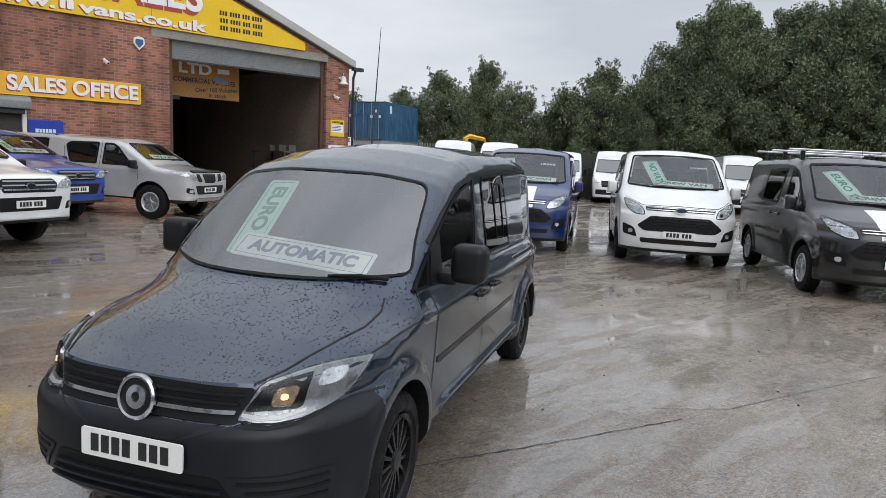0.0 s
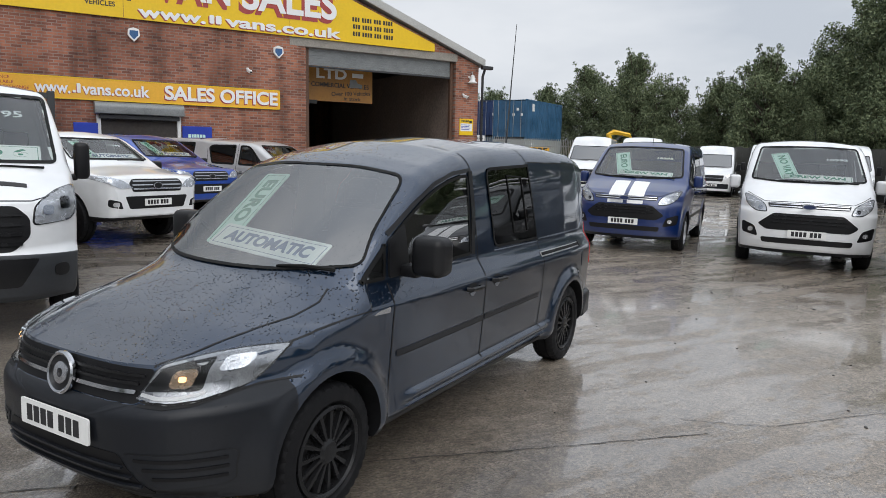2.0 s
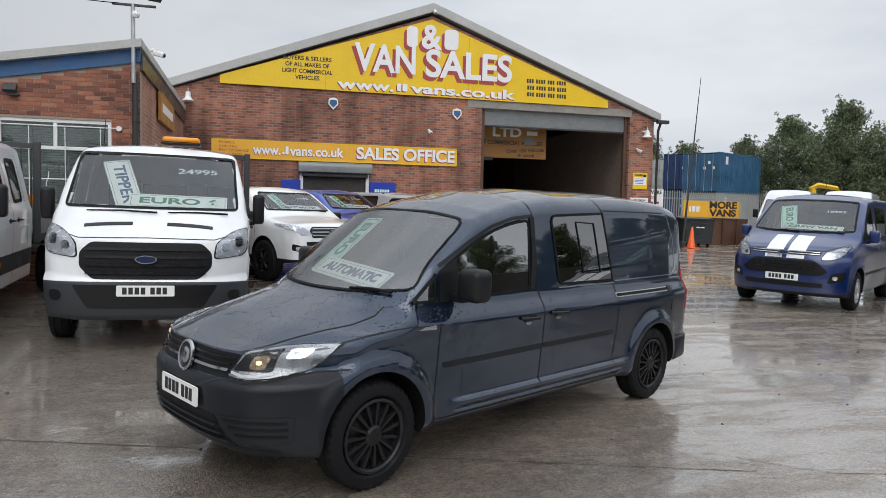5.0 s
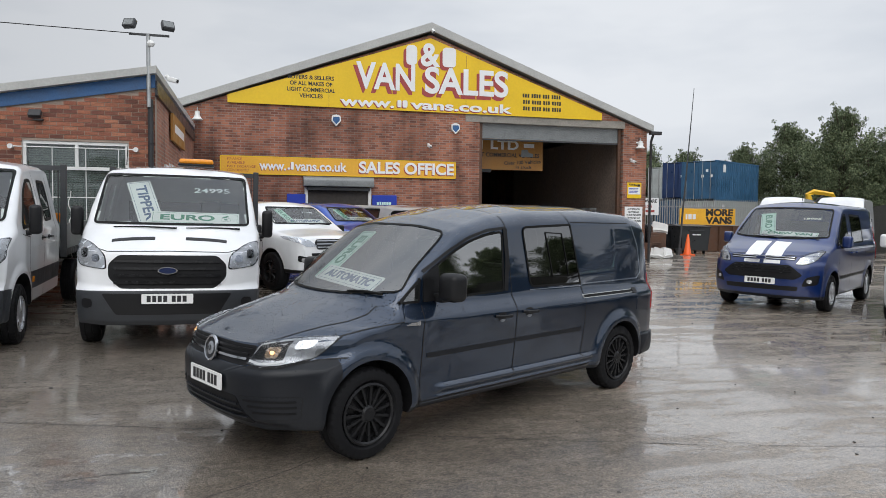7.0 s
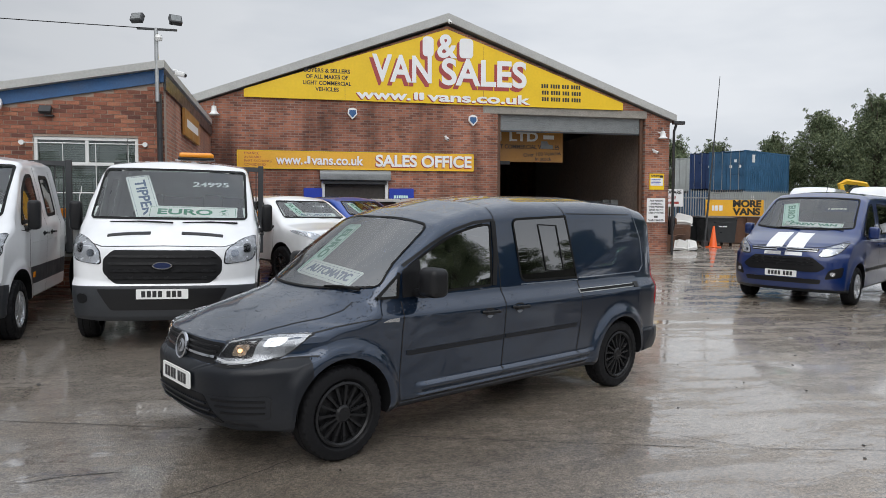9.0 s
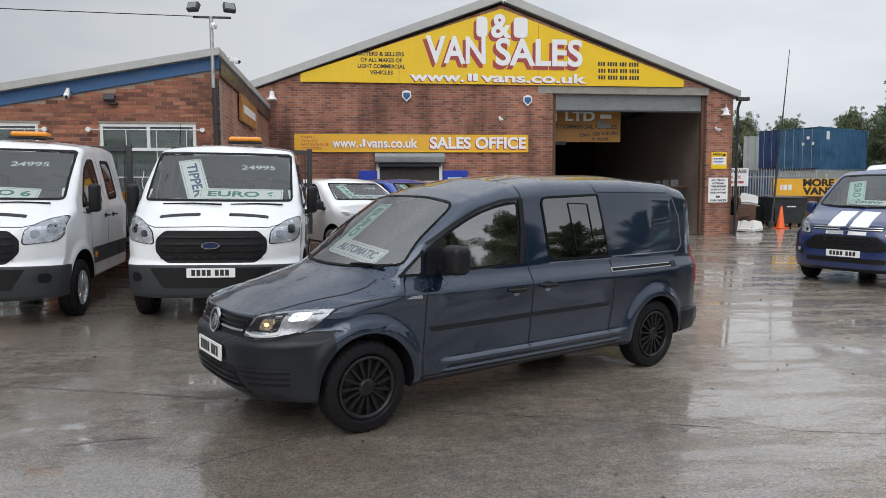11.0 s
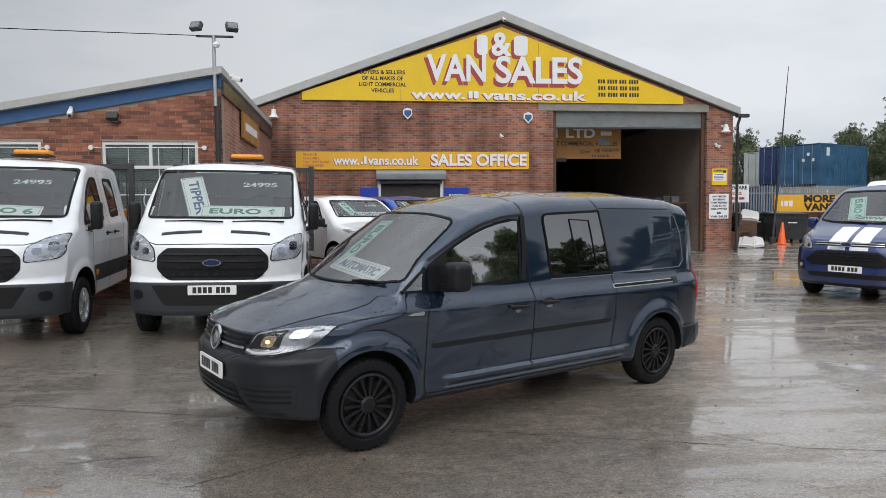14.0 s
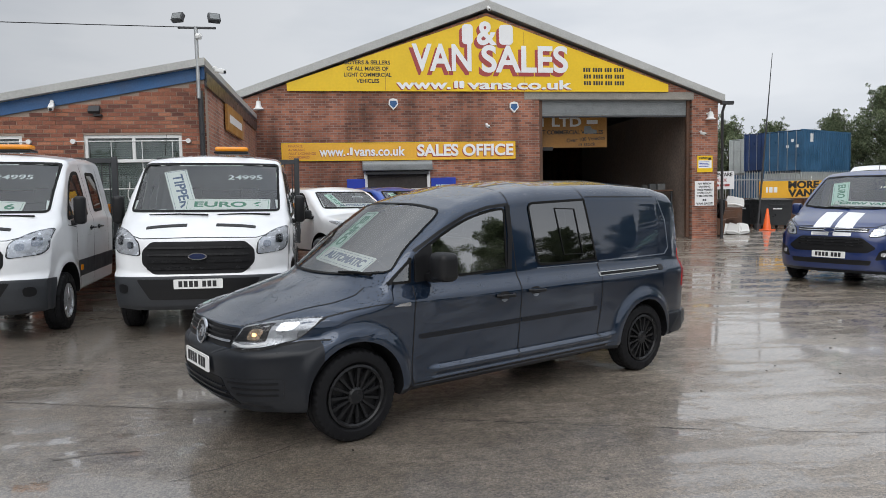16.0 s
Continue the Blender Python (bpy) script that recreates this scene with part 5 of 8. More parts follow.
def address(parent, x, z, h, widths, gap, proud, shift):
    for w in widths:
        hh = h if w > h * 0.35 else h * 0.28
        for dx, dz, y, mt, nm in ((-shift, -shift, proud, "redletter", "bar_shadow"), (0, 0, proud + 0.007, "white", "address_bar")):
            b2 = bmesh.new()
            prism(b2, rounded([(x + dx, z + dz), (x + w + dx, z + dz), (x + w + dx, z + hh + dz), (x + dx, z + hh + dz)], min(w, hh) * 0.3), 0.005, Matrix.Translation((0, FY - y, 0)))
            part(nm, b2, M[mt], parent)
        x += w + gap


shadow_text(sign, "www.", 0.40, 1.74, 2.79, 5.22, 0.071, shift=0.03, bold=0.012)
address(sign, 3.74, 5.12, 0.23, (0.13, 0.16), 0.04, 0.071, 0.03)
shadow_text(sign, "vans.co.uk", 0.40, 3.50, 5.90, 5.22, 0.071, shift=0.03, bold=0.012)
for k, tx in enumerate(("BUYERS & SELLERS", "OF ALL MAKES OF", "LIGHT COMMERCIAL", "VEHICLES")):
    lettering("lettering", tx, 0.17, M["black"], sign, front_pose(1.0, 5.90 - k * 0.19, 0.073), 0.002, (1.42, 1.30, 1.48, 0.72)[k], 0.004)
digit = None
for k in range(3):
    x = 8.05 + 0.02 * (k > 0)
    for g in (3, 4, 3, 4):
        for _ in range(g):
            if digit is None:
                bm = bmesh.new()
                box(bm, 0, 0.06, -0.075, -0.070, 0, 0.13)
                o = part("number_bar", bm, M["black"], sign)
                digit = o.data
            else:
                o = new("number_bar", digit)
                o.parent = sign
            o.matrix_local = Matrix.Translation((x, FY, 5.66 - 0.215 * k))
            x += 0.088
        x += 0.06

sign = thing("office_sign", "long amber sign board lettered SALES OFFICE", "sign")
bm = bmesh.new()
box(bm, -1.73, 5.73, FY - 0.05, FY - 0.015, 2.86, 3.42, 0.005)
part("panel", bm, M["amber"], sign)
bm = bmesh.new()
for a in ((-1.73, 5.73, 2.86, 2.885), (-1.73, 5.73, 3.395, 3.42), (-1.73, -1.705, 2.86, 3.42), (5.705, 5.73, 2.86, 3.42)):
    box(bm, a[0], a[1], FY - 0.056, FY - 0.05, a[2], a[3])
part("edge", bm, M["yellow"], sign)
shadow_text(sign, "SALES OFFICE", 0.50, 3.15, 4.08, 3.14, 0.052, shift=0.03, bold=0.016)
shadow_text(sign, "www.", 0.40, 0.80, -0.16, 3.13, 0.051, shift=0.016, bold=0.01)
address(sign, 0.28, 3.03, 0.24, (0.07, 0.09), 0.025, 0.051, 0.016)
shadow_text(sign, "vans.co.uk", 0.40, 1.62, 1.30, 3.13, 0.051, shift=0.016, bold=0.01)
for k, tx in enumerate(("FINANCE", "AVAILABLE", "PART EXCHANGE", "CONSIDERED")):
    lettering("lettering", tx, 0.105, M["redletter"], sign, front_pose(-1.52, 3.32 - k * 0.115, 0.052), 0.002, None, 0, "LEFT")

# lorry door: roller shutter, hanging sign, lining
sh = thing("roller_shutter", "galvanised roller shutter rolled up in the lorry doorway", "shutter")
for k in range(7):
    z = 4.77 - 0.072 * k
    bm = bmesh.new()
    prism(bm, [(0, z), (0.035, z - 0.022), (0.035, z - 0.046), (0, z - 0.066), (-0.03, z - 0.068), (-0.03, z)], DR - DL, pose(DL, FY + 0.20, 0, 0, 0, 90))
    part("slat", bm, M["shutter"], sh)
bm = bmesh.new()
box(bm, DL, DR, FY + 0.17, FY + 0.23, 4.21, 4.262, 0.01)
part("bottom_rail", bm, M["darksteel"], sh)
for x in (DL + 0.02, DR - 0.14):
    bm = bmesh.new()
    box(bm, x, x + 0.12, FY + 0.12, FY + 0.26, 0.1, 4.76, 0.01)
    part("guide", bm, M["rust"], sh)

sign = thing("hanging_sign", "dusty amber sign hanging inside the workshop doorway", "sign")
bm = bmesh.new()
box(bm, 5.9, 9.40, FY + 1.30, FY + 1.33, 3.30, 4.42)
part("panel", bm, M["dullamber"], sign)
for x in (6.4, 8.9):
    bm = bmesh.new()
    tube(bm, [(x, FY + 1.315, 4.42), (x, FY + 1.315, 5.2)], 0.008, 5)
    part("chain", bm, M["darksteel"], sign)
bm = bmesh.new()
box(bm, 6.84, 7.10, FY + 1.293, FY + 1.299, 4.02, 4.32, 0.002)
part("initial_block", bm, M["upvc"], sign)
lettering("lettering", "LTD", 0.44, M["upvc"], sign, pose(7.92, FY + 1.295, 4.17), 0.003, 1.06, 0.015)
lettering("lettering", "LIGHT COMMERCIAL VEHICLES", 0.20, M["black"], sign, pose(7.95, FY + 1.295, 3.82), 0.003, 2.62, 0.004)
lettering("lettering", "Over 100 Vehicles", 0.19, M["black"], sign, pose(8.62, FY + 1.295, 3.58) @ Matrix.Rotation(radians(-4), 4, "Y"), 0.003, 1.40, 0.002)
lettering("lettering", "in stock", 0.17, M["black"], sign, pose(8.66, FY + 1.295, 3.41), 0.003, 0.62, 0.002)
bm = bmesh.new()
box(bm, 8.66, 9.06, FY + 1.294, FY + 1.299, 4.11, 4.25, 0.002)
part("vehicle_symbol", bm, M["upvc"], sign)
bm = bmesh.new()
bar_row(bm, (0.25, 0.35, 0.35), 6.35, 3.20, 0.12, 0.004, 0.5, FY + 1.299)
part("number_bars", bm, M["black"], sign)
bm = bmesh.new()
prism(bm, rounded([(8.55, 3.78), (9.02, 3.78), (9.02, 3.90), (8.86, 3.93), (8.80, 4.04), (8.58, 4.04)], 0.02), 0.006, Matrix.Translation((0, FY + 1.296, 0)))
part("van_picture", bm, M["shutter"], sign)

# workshop contents
bench = thing("workbench", "cluttered steel workbench inside the doorway", "workbench")
for z in (0.5, 1.15, 1.7):
    bm = bmesh.new()
    box(bm, 10.9, 11.75, FY + 1.0, FY + 3.2, z, z + 0.06, 0.01)
    part("shelf", bm, M["rust"], bench)
for x, y in ((10.95, FY + 1.05), (11.7, FY + 1.05), (10.95, FY + 3.1), (11.7, FY + 3.1)):
    bm = bmesh.new()
    box(bm, x - 0.03, x + 0.03, y - 0.03, y + 0.03, ground_z(11, 18), 1.72)
    part("post", bm, M["darksteel"], bench)
rnd = random.Random(4)
for k in range(9):
    z = (0.56, 1.21, 1.76)[k % 3]
    b = thing("toolbox", "small blue and grey toolbox on the bench", "toolbox", pose(rnd.uniform(11.05, 11.6), FY + 1.15 + 0.22 * k, z), "boxes on the bench")
    w, h = rnd.uniform(0.09, 0.16), rnd.uniform(0.1, 0.26)
    bm = bmesh.new()
    box(bm, -w, w, -0.09, 0.09, 0, h, 0.015)
    part("case", bm, M[("bluepaint", "rust", "shutter")[k % 3]], b)
    bm = bmesh.new()
    tube(bm, [(-w * 0.5, 0, h), (-w * 0.5, 0, h + 0.03), (w * 0.5, 0, h + 0.03), (w * 0.5, 0, h)], 0.008, 6)
    part("handle", bm, M["darksteel"], b)

# office door with its shutter box and blue leaves
sh = thing("shutter_box", "grey roller shutter box over the office door", "shutter box")
bm = bmesh.new()
prism(bm, rounded([(0, 2.52), (0.34, 2.52), (0.34, 2.74), (0.26, 2.83), (0, 2.83)], [0, 0.03, 0.06, 0.06, 0]), 2.2, pose(2.95, FY - 0.002, 0, 0, 0, -90))
part("cover", bm, M["shutter"], sh, smooth=True)
bm = bmesh.new()
box(bm, 0.86, 2.84, FY - 0.22, FY - 0.10, 2.40, 2.51, 0.01)
part("slat_edge", bm, M["darksteel"], sh)
# flat dark sheet over the brick stands for the shaded doorway
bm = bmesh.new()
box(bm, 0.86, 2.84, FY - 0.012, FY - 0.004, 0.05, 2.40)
tagged(link("door_1", bm, M["dark"]), "dark sheet standing for the shade in the office doorway", "door", kind="structure")
bm = bmesh.new()
for x in (0.80, 2.80):
    box(bm, x, x + 0.10, FY - 0.10, FY - 0.004, 0.05, 2.51, 0.01)
tagged(link("trim_door_frame", bm, M["upvc"]), "pale door frame posts", "frame", kind="structure")
for x0, x1, yb in ((0.25, 0.82, 0.10), (2.92, 3.72, 0.10)):
    lf = thing("door_leaf", "royal blue steel security door leaf folded back", "door", group="blue door leaves")
    bm = bmesh.new()
    box(bm, x0, x1, FY - yb - 0.05, FY - yb, 0.28, 2.28, 0.012)
    part("panel", bm, M["bluepaint"], lf)
    if x1 > 3:
        bm = bmesh.new()
        lathe(bm, [(0.27, 0), (0.27, 0.006), (0.25, 0.008), (0, 0.008)], 32, "y")
        bmesh.ops.transform(bm, matrix=pose(3.32, FY - yb - 0.05, 1.28, 0, 0, 180), verts=bm.verts)
        part("disc_sign", bm, M["redletter"], lf, "round dark red notice")
        bm = bmesh.new()
        bar_row(bm, (0.08, 0.06, 0.08, 0.07, 0.08), 3.11, 1.24, 0.09, 0.004, 0.2, FY - yb - 0.059)
        part("notice_bars", bm, M["white"], lf)
        bm = bmesh.new()
        bar_row(bm, (0.07, 0.05, 0.06, 0.05, 0.07, 0.06), 3.07, 1.96, 0.10, 0.004, 0.2, FY - yb - 0.05)
        part("notice_bars", bm, M["palegreen"], lf)
    for z in (0.6, 1.9):
        bm = bmesh.new()
        tube(bm, [(x0 if x0 > 1 else x1, FY - yb - 0.02, z - 0.06), (x0 if x0 > 1 else x1, FY - yb - 0.02, z + 0.06)], 0.02, 8)
        part("hinge", bm, M["darksteel"], lf)
    bm = bmesh.new()
    for z in (0.28,):
        box(bm, x0 + 0.05, x0 + 0.12, FY - yb, FY - 0.004, 1.0, 1.08)
    part("bracket", bm, M["darksteel"], lf)

# alarm boxes, lamps, horn and cameras on the gable
for x, z, mt in ((1.78, 4.62, "upvc"), (5.70, 4.52, "bluepaint")):
    a = thing("alarm_box", "six-sided burglar alarm box on the brick wall", "alarm", group="alarm boxes")
    bm = bmesh.new()
    prism(bm, rounded([(x - 0.13, z + 0.14), (x - 0.15, z - 0.02), (x, z - 0.19), (x + 0.15, z - 0.02), (x + 0.13, z + 0.14), (x, z + 0.18)], 0.03), 0.09, Matrix.Translation((0, FY, 0)))
    part("cover", bm, M["upvc"], a)
    bm = bmesh.new()
    prism(bm, rounded([(x - 0.10, z + 0.10), (x - 0.11, z - 0.01), (x, z - 0.13), (x + 0.11, z - 0.01), (x + 0.10, z + 0.10)], 0.02), 0.006, Matrix.Translation((0, FY - 0.09, 0)))
    part("badge", bm, M["navytrim"], a)


def bell_horn(x, z, turn):
    h = thing("horn_speaker", "cream bell-shaped horn speaker under the eaves", "speaker", pose(x, FY - 0.16, z, 0, 0, turn), "horn speakers")
    bm = bmesh.new()
    lathe(bm, [(0.05, 0.10), (0.07, 0.09), (0.075, -0.02), (0.10, -0.09), (0.17, -0.15), (0.165, -0.158), (0.09, -0.10), (0.0, -0.06)], 24, "z")
    part("bell", bm, M["upvc"], h, smooth=True)
    bm = bmesh.new()
    tube(bm, [(0, 0, 0.06), (0, 0.0, 0.20), (0, 0.15, 0.20)], 0.014, 6)
    part("bracket", bm, M["steel"], h)


bell_horn(-2.36, 4.60, 0)
bell_horn(12.50, 4.25, -10)


def bullet_camera(x, y, z, turn, tilt, label="small white security camera on a bracket"):
    c = thing("security_camera", label, "camera", pose(x, y, z, 0, 0, turn), "security cameras")
    bm = bmesh.new()
    tube(bm, [(0, 0.0, 0.0), (0, -0.07, 0.0)], 0.03, 10)
    part("mount", bm, M["upvc"], c)
    bm = bmesh.new()
    box(bm, -0.045, 0.045, -0.26, -0.05, -0.04, 0.05, 0.02, pose(0, 0, -0.03, tilt))
    part("housing", bm, M["upvc"], c, smooth=True)
    bm = bmesh.new()
    tube(bm, [(0, -0.255, 0.0), (0, -0.27, 0.0)], 0.028, 10)
    bmesh.ops.transform(bm, matrix=pose(0, 0, -0.03, tilt), verts=bm.verts)
    part("lens", bm, M["black"], c)


bullet_camera(4.78, FY, 3.98, 10, 20)
bullet_camera(4.86, FY - 0.15, 7.66, 0, 25)
bullet_camera(12.20, FY, 3.70, 20, 20)
bullet_camera(12.42, FY, 4.30, 60, 10)

for nm, x0, x1, z0, z1, face, lab in (("camera_notice", 12.10, 12.66, 2.32, 2.88, "yellow", "yellow CCTV warning notice on the brick pier"), ("risk_notice", 12.02, 12.72, 1.18, 2.02, "white", "white notice board on the brick pier")):
    nt = thing(nm, lab, "notice")
    bm = bmesh.new()
    box(bm, x0, x1, FY - 0.022, FY - 0.002, z0, z1, 0.003)
    part("board", bm, M[face], nt)
    if face == "yellow":
        bm = bmesh.new()
        box(bm, x0 + 0.04, x1 - 0.04, FY - 0.025, FY - 0.022, z0 + 0.14, z1 - 0.16)
        part("panel", bm, M["white"], nt)
        lettering("lettering", "WARNING", 0.10, M["black"], nt, front_pose(x0 + 0.22, z1 - 0.08, 0.024), 0.0015, 0.34, 0.003)
        bm = bmesh.new()
        box(bm, x1 - 0.16, x1 - 0.05, FY - 0.027, FY - 0.022, z1 - 0.14, z1 - 0.06, 0.004)
        part("camera_symbol", bm, M["black"], nt)
        bm = bmesh.new()
        for k in range(4):
            box(bm, x0 + 0.07, x1 - 0.12 - 0.04 * (k % 2), FY - 0.0265, FY - 0.025, z1 - 0.22 - 0.05 * k, z1 - 0.20 - 0.05 * k)
        part("text_bars", bm, M["bluepaint"], nt)
    else:
        for k, tx in enumerate(("ANY PERSON", "ENTERING", "THESE PREMISES", "DOES SO AT", "THEIR OWN RISK")):
            lettering("lettering", tx, 0.085, M["black"], nt, front_pose(12.37, 1.93 - 0.105 * k, 0.023), 0.0015, (0.50, 0.42, 0.58, 0.52, 0.60)[k], 0.003)
        lettering("lettering", "VAN SALES", 0.10, M["black"], nt, front_pose(12.37, 1.25, 0.023), 0.0015, 0.60, 0.003)
        bm = bmesh.new()
        bar_row(bm, (0.06, 0.06), 12.30, 1.34, 0.07, 0.003, 0.2, FY - 0.022)
        part("initial_bars", bm, M["black"], nt)

# rainwater goods
dp = thing("downpipe", "black rainwater pipe on the corner of the brick pier", "pipe")
bm = bmesh.new()
tube(bm, [(12.98, FY - 0.07, ground_z(13, 18)), (12.98, FY - 0.07, 4.35), (13.02, FY - 0.16, 4.62)], 0.045, 10)
part("pipe", bm, M["pipe"], dp, smooth=True)
bm = bmesh.new()
box(bm, 12.86, 13.30, FY - 0.26, FY - 0.10, 4.58, 4.70, 0.02)
part("gutter_end", bm, M["pipe"], dp)
dp = thing("downpipe", "black rainwater pipe in the corner of the gable wall", "pipe")
bm = bmesh.new()
tube(bm, [(-2.70, FY - 0.06, 0.2), (-2.70, FY - 0.06, 4.2), (-2.85, FY - 0.10, 4.5)], 0.05, 10)
part("pipe", bm, M["pipe"], dp, smooth=True)

# ---- brick office at the side ----
OY, OX = 9.35, -2.48


def office_top(x):
    return 3.93 + (x - OX) * 0.187


WINS = [(-4.66, -2.93), (-7.50, -5.72)]
WZ0, WZ1 = 0.75, 2.90
bm = bmesh.new()
edges = [-9.5, WINS[1][0], WINS[1][1], WINS[0][0], WINS[0][1], OX]
for k, (a, b) in enumerate(zip(edges, edges[1:])):
    if k % 2 == 0:
        wall_mesh(bm, [(a, -0.3), (b, -0.3), (b, office_top(b)), (a, office_top(a))], 0.3, OY)
    else:
        wall_mesh(bm, [(a, -0.3), (b, -0.3), (b, WZ0), (a, WZ0)], 0.3, OY)
        wall_mesh(bm, [(a, WZ1), (b, WZ1), (b, office_top(b)), (a, office_top(a))], 0.3, OY)
office_wall = tagged(link("wall_office_front", bm, M["mortar"]), "orange red brick office wall", "wall", kind="structure")
bm = bmesh.new()
box(bm, OX - 0.3, OX, OY + 0.31, FY - 0.01, -0.3, 3.84)
tagged(link("wall_office_side", bm, M["brick_office_side"]), "orange red brick side wall of the office", "wall", kind="structure")
bm = bmesh.new()
box(bm, -9.5, -9.2, OY + 0.31, FY - 0.01, -0.3, 2.2)
tagged(link("wall_office_west", bm, M["brick_office_side"]), "plain brick end wall of the office", "wall", kind="structure")
bm = bmesh.new()
prism(bm, [(-9.6, office_top(-9.6) - 0.01), (OX + 0.02, office_top(OX + 0.02) - 0.01), (OX + 0.02, office_top(OX + 0.02) + 0.22), (-9.6, office_top(-9.6) + 0.22)], 0.03, Matrix.Translation((0, OY - 0.012, 0)))
tagged(link("trim_fascia", bm, M["navytrim"]), "faded blue fascia board along the office roof", "fascia", kind="structure")
bm = bmesh.new()
prism(bm, [(-9.7, office_top(-9.7) + 0.225), (OX + 0.05, office_top(OX + 0.05) + 0.225), (OX + 0.05, office_top(OX + 0.05) + 0.36), (-9.7, office_top(-9.7) + 0.36)], FY - OY + 0.15, Matrix.Translation((0, FY - 0.02, 0)))
tagged(link("roof_office", bm, M["verge"]), "pale grey sheet roof of the office", "roof", kind="structure")
bm = bmesh.new()
box(bm, OX + 0.002, OX + 0.05, OY + 0.02, FY - 0.2, 3.80, 4.06)
tagged(link("trim_fascia_side", bm, M["pipe"]), "dark eaves board along the side of the office", "fascia", kind="structure")

for n, (a, b) in enumerate(WINS):
    w = tagged(new("window_%d" % (n + 1)), "white plastic office window with closed blinds and bars", "window", kind="structure")
    bm = bmesh.new()
    f = 0.06
    mid = (a + b) / 2
    zt = 2.42
    for x0, x1, z0, z1 in ((a, b, WZ1 - f, WZ1), (a, b, WZ0, WZ0 + f), (a, a + f, WZ0 + f, WZ1 - f), (b - f, b, WZ0 + f, WZ1 - f), (a + f, b - f, zt - f / 2, zt + f / 2), (mid - f / 2, mid + f / 2, zt + f / 2, WZ1 - f)):
        box(bm, x0, x1, OY + 0.02, OY + 0.09, z0, z1, 0.006)
    part("window_frame", bm, M["upvc"], w)
    for x0, x1, z0, z1 in ((a + f, mid - f / 2, zt + f / 2, WZ1 - f), (mid + f / 2, b - f, zt + f / 2, WZ1 - f), (a + f, b - f, WZ0 + f, zt - f / 2)):
        bm = bmesh.new()
        box(bm, x0, x1, OY + 0.05, OY + 0.056, z0, z1)
        part("pane", bm, M["house_glass"], w).visible_shadow = False
    bl = part("blind", bmesh.new(), M["blind"], w, "pale slatted blind")
    bm = bmesh.new()
    z = WZ0 + 0.1
    while z < WZ1 - 0.1:
        box(bm, a + 0.07, b - 0.07, OY + 0.11, OY + 0.135, z, z + 0.004, m=None)
        box(bm, a + 0.07, b - 0.07, OY + 0.135, OY + 0.139, z - 0.012, z + 0.022)
        z += 0.042
    bm.to_mesh(bl.data)
    bm.free()
    # unlit room behind the blind, its darkness put into this sheet
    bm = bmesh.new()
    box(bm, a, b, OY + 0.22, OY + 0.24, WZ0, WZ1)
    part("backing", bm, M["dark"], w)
    g = thing("window_bars", "white steel security bars over the office window", "security bars")
    k = 0
    for z in (WZ1 - 0.12, 1.9, 1.1):
        bm = bmesh.new()
        tube(bm, [(a - 0.16, OY - 0.06, z), (b + 0.12, OY - 0.06, z)], 0.010, 6)
        part("rail", bm, M["upvc"], g)
        if z > 2:
            for x in (a - 0.17, b + 0.13):
                bm = bmesh.new()
                tube(bm, [(x, OY, z), (x, OY - 0.075, z)], 0.045, 10)
                part("fixing", bm, M["upvc"], g, smooth=True)
    x = a + 0.22
    k = 0
    while x < b:
        bm = bmesh.new()
        zs = [WZ0 + (2.02 - WZ0) * j / 14 for j in range(15)]
        if k % 2:
            tube(bm, [(x, OY - 0.06, WZ0), (x, OY - 0.06, WZ1 - 0.12)], 0.008, 6)
        else:
            tube(bm, [(x + 0.025 * math.sin(j * 1.5), OY - 0.06, z) for j, z in enumerate(zs)], 0.008, 6)
        part("bar", bm, M["upvc"], g)
        x += 0.27
        k += 1
# side windows of the office and the angled sign
for k in range(2):
    y0 = OY + 1.3 + 2.3 * k
    w = tagged(new("window_%d" % (k + 3)), "white framed side window with bars", "window", kind="structure")
    bm = bmesh.new()
    for a0, a1, z0, z1 in ((y0, y0 + 1.5, 2.55, 2.62), (y0, y0 + 1.5, 1.3, 1.37), (y0, y0 + 0.07, 1.37, 2.55), (y0 + 1.43, y0 + 1.5, 1.37, 2.55), (y0 + 0.72, y0 + 0.78, 1.37, 2.55)):
        box(bm, OX + 0.002, OX + 0.04, a0, a1, z0, z1)
    part("window_frame", bm, M["upvc"], w)
    bm = bmesh.new()
    box(bm, OX + 0.002, OX + 0.01, y0 + 0.07, y0 + 1.43, 1.37, 2.55)
    part("pane", bm, M["tint"], w)
    for j in range(6):
        bm = bmesh.new()
        tube(bm, [(OX + 0.09, y0 + 0.1 + 0.26 * j, 1.25), (OX + 0.09, y0 + 0.1 + 0.26 * j, 2.66)], 0.01, 6)
        part("bar", bm, M["upvc"], w)
sg = thing("side_sign", "weathered amber sign on the side wall of the office", "sign")
bm = bmesh.new()
box(bm, OX + 0.03, OX + 0.09, OY + 2.2, OY + 4.8, 3.20, 3.78, 0.005)
part("panel", bm, M["dullamber"], sg)
bm = bmesh.new()
box(bm, OX + 0.09, OX + 0.094, OY + 2.5, OY + 4.5, 3.40, 3.58)
part("text_bars", bm, M["white"], sg)

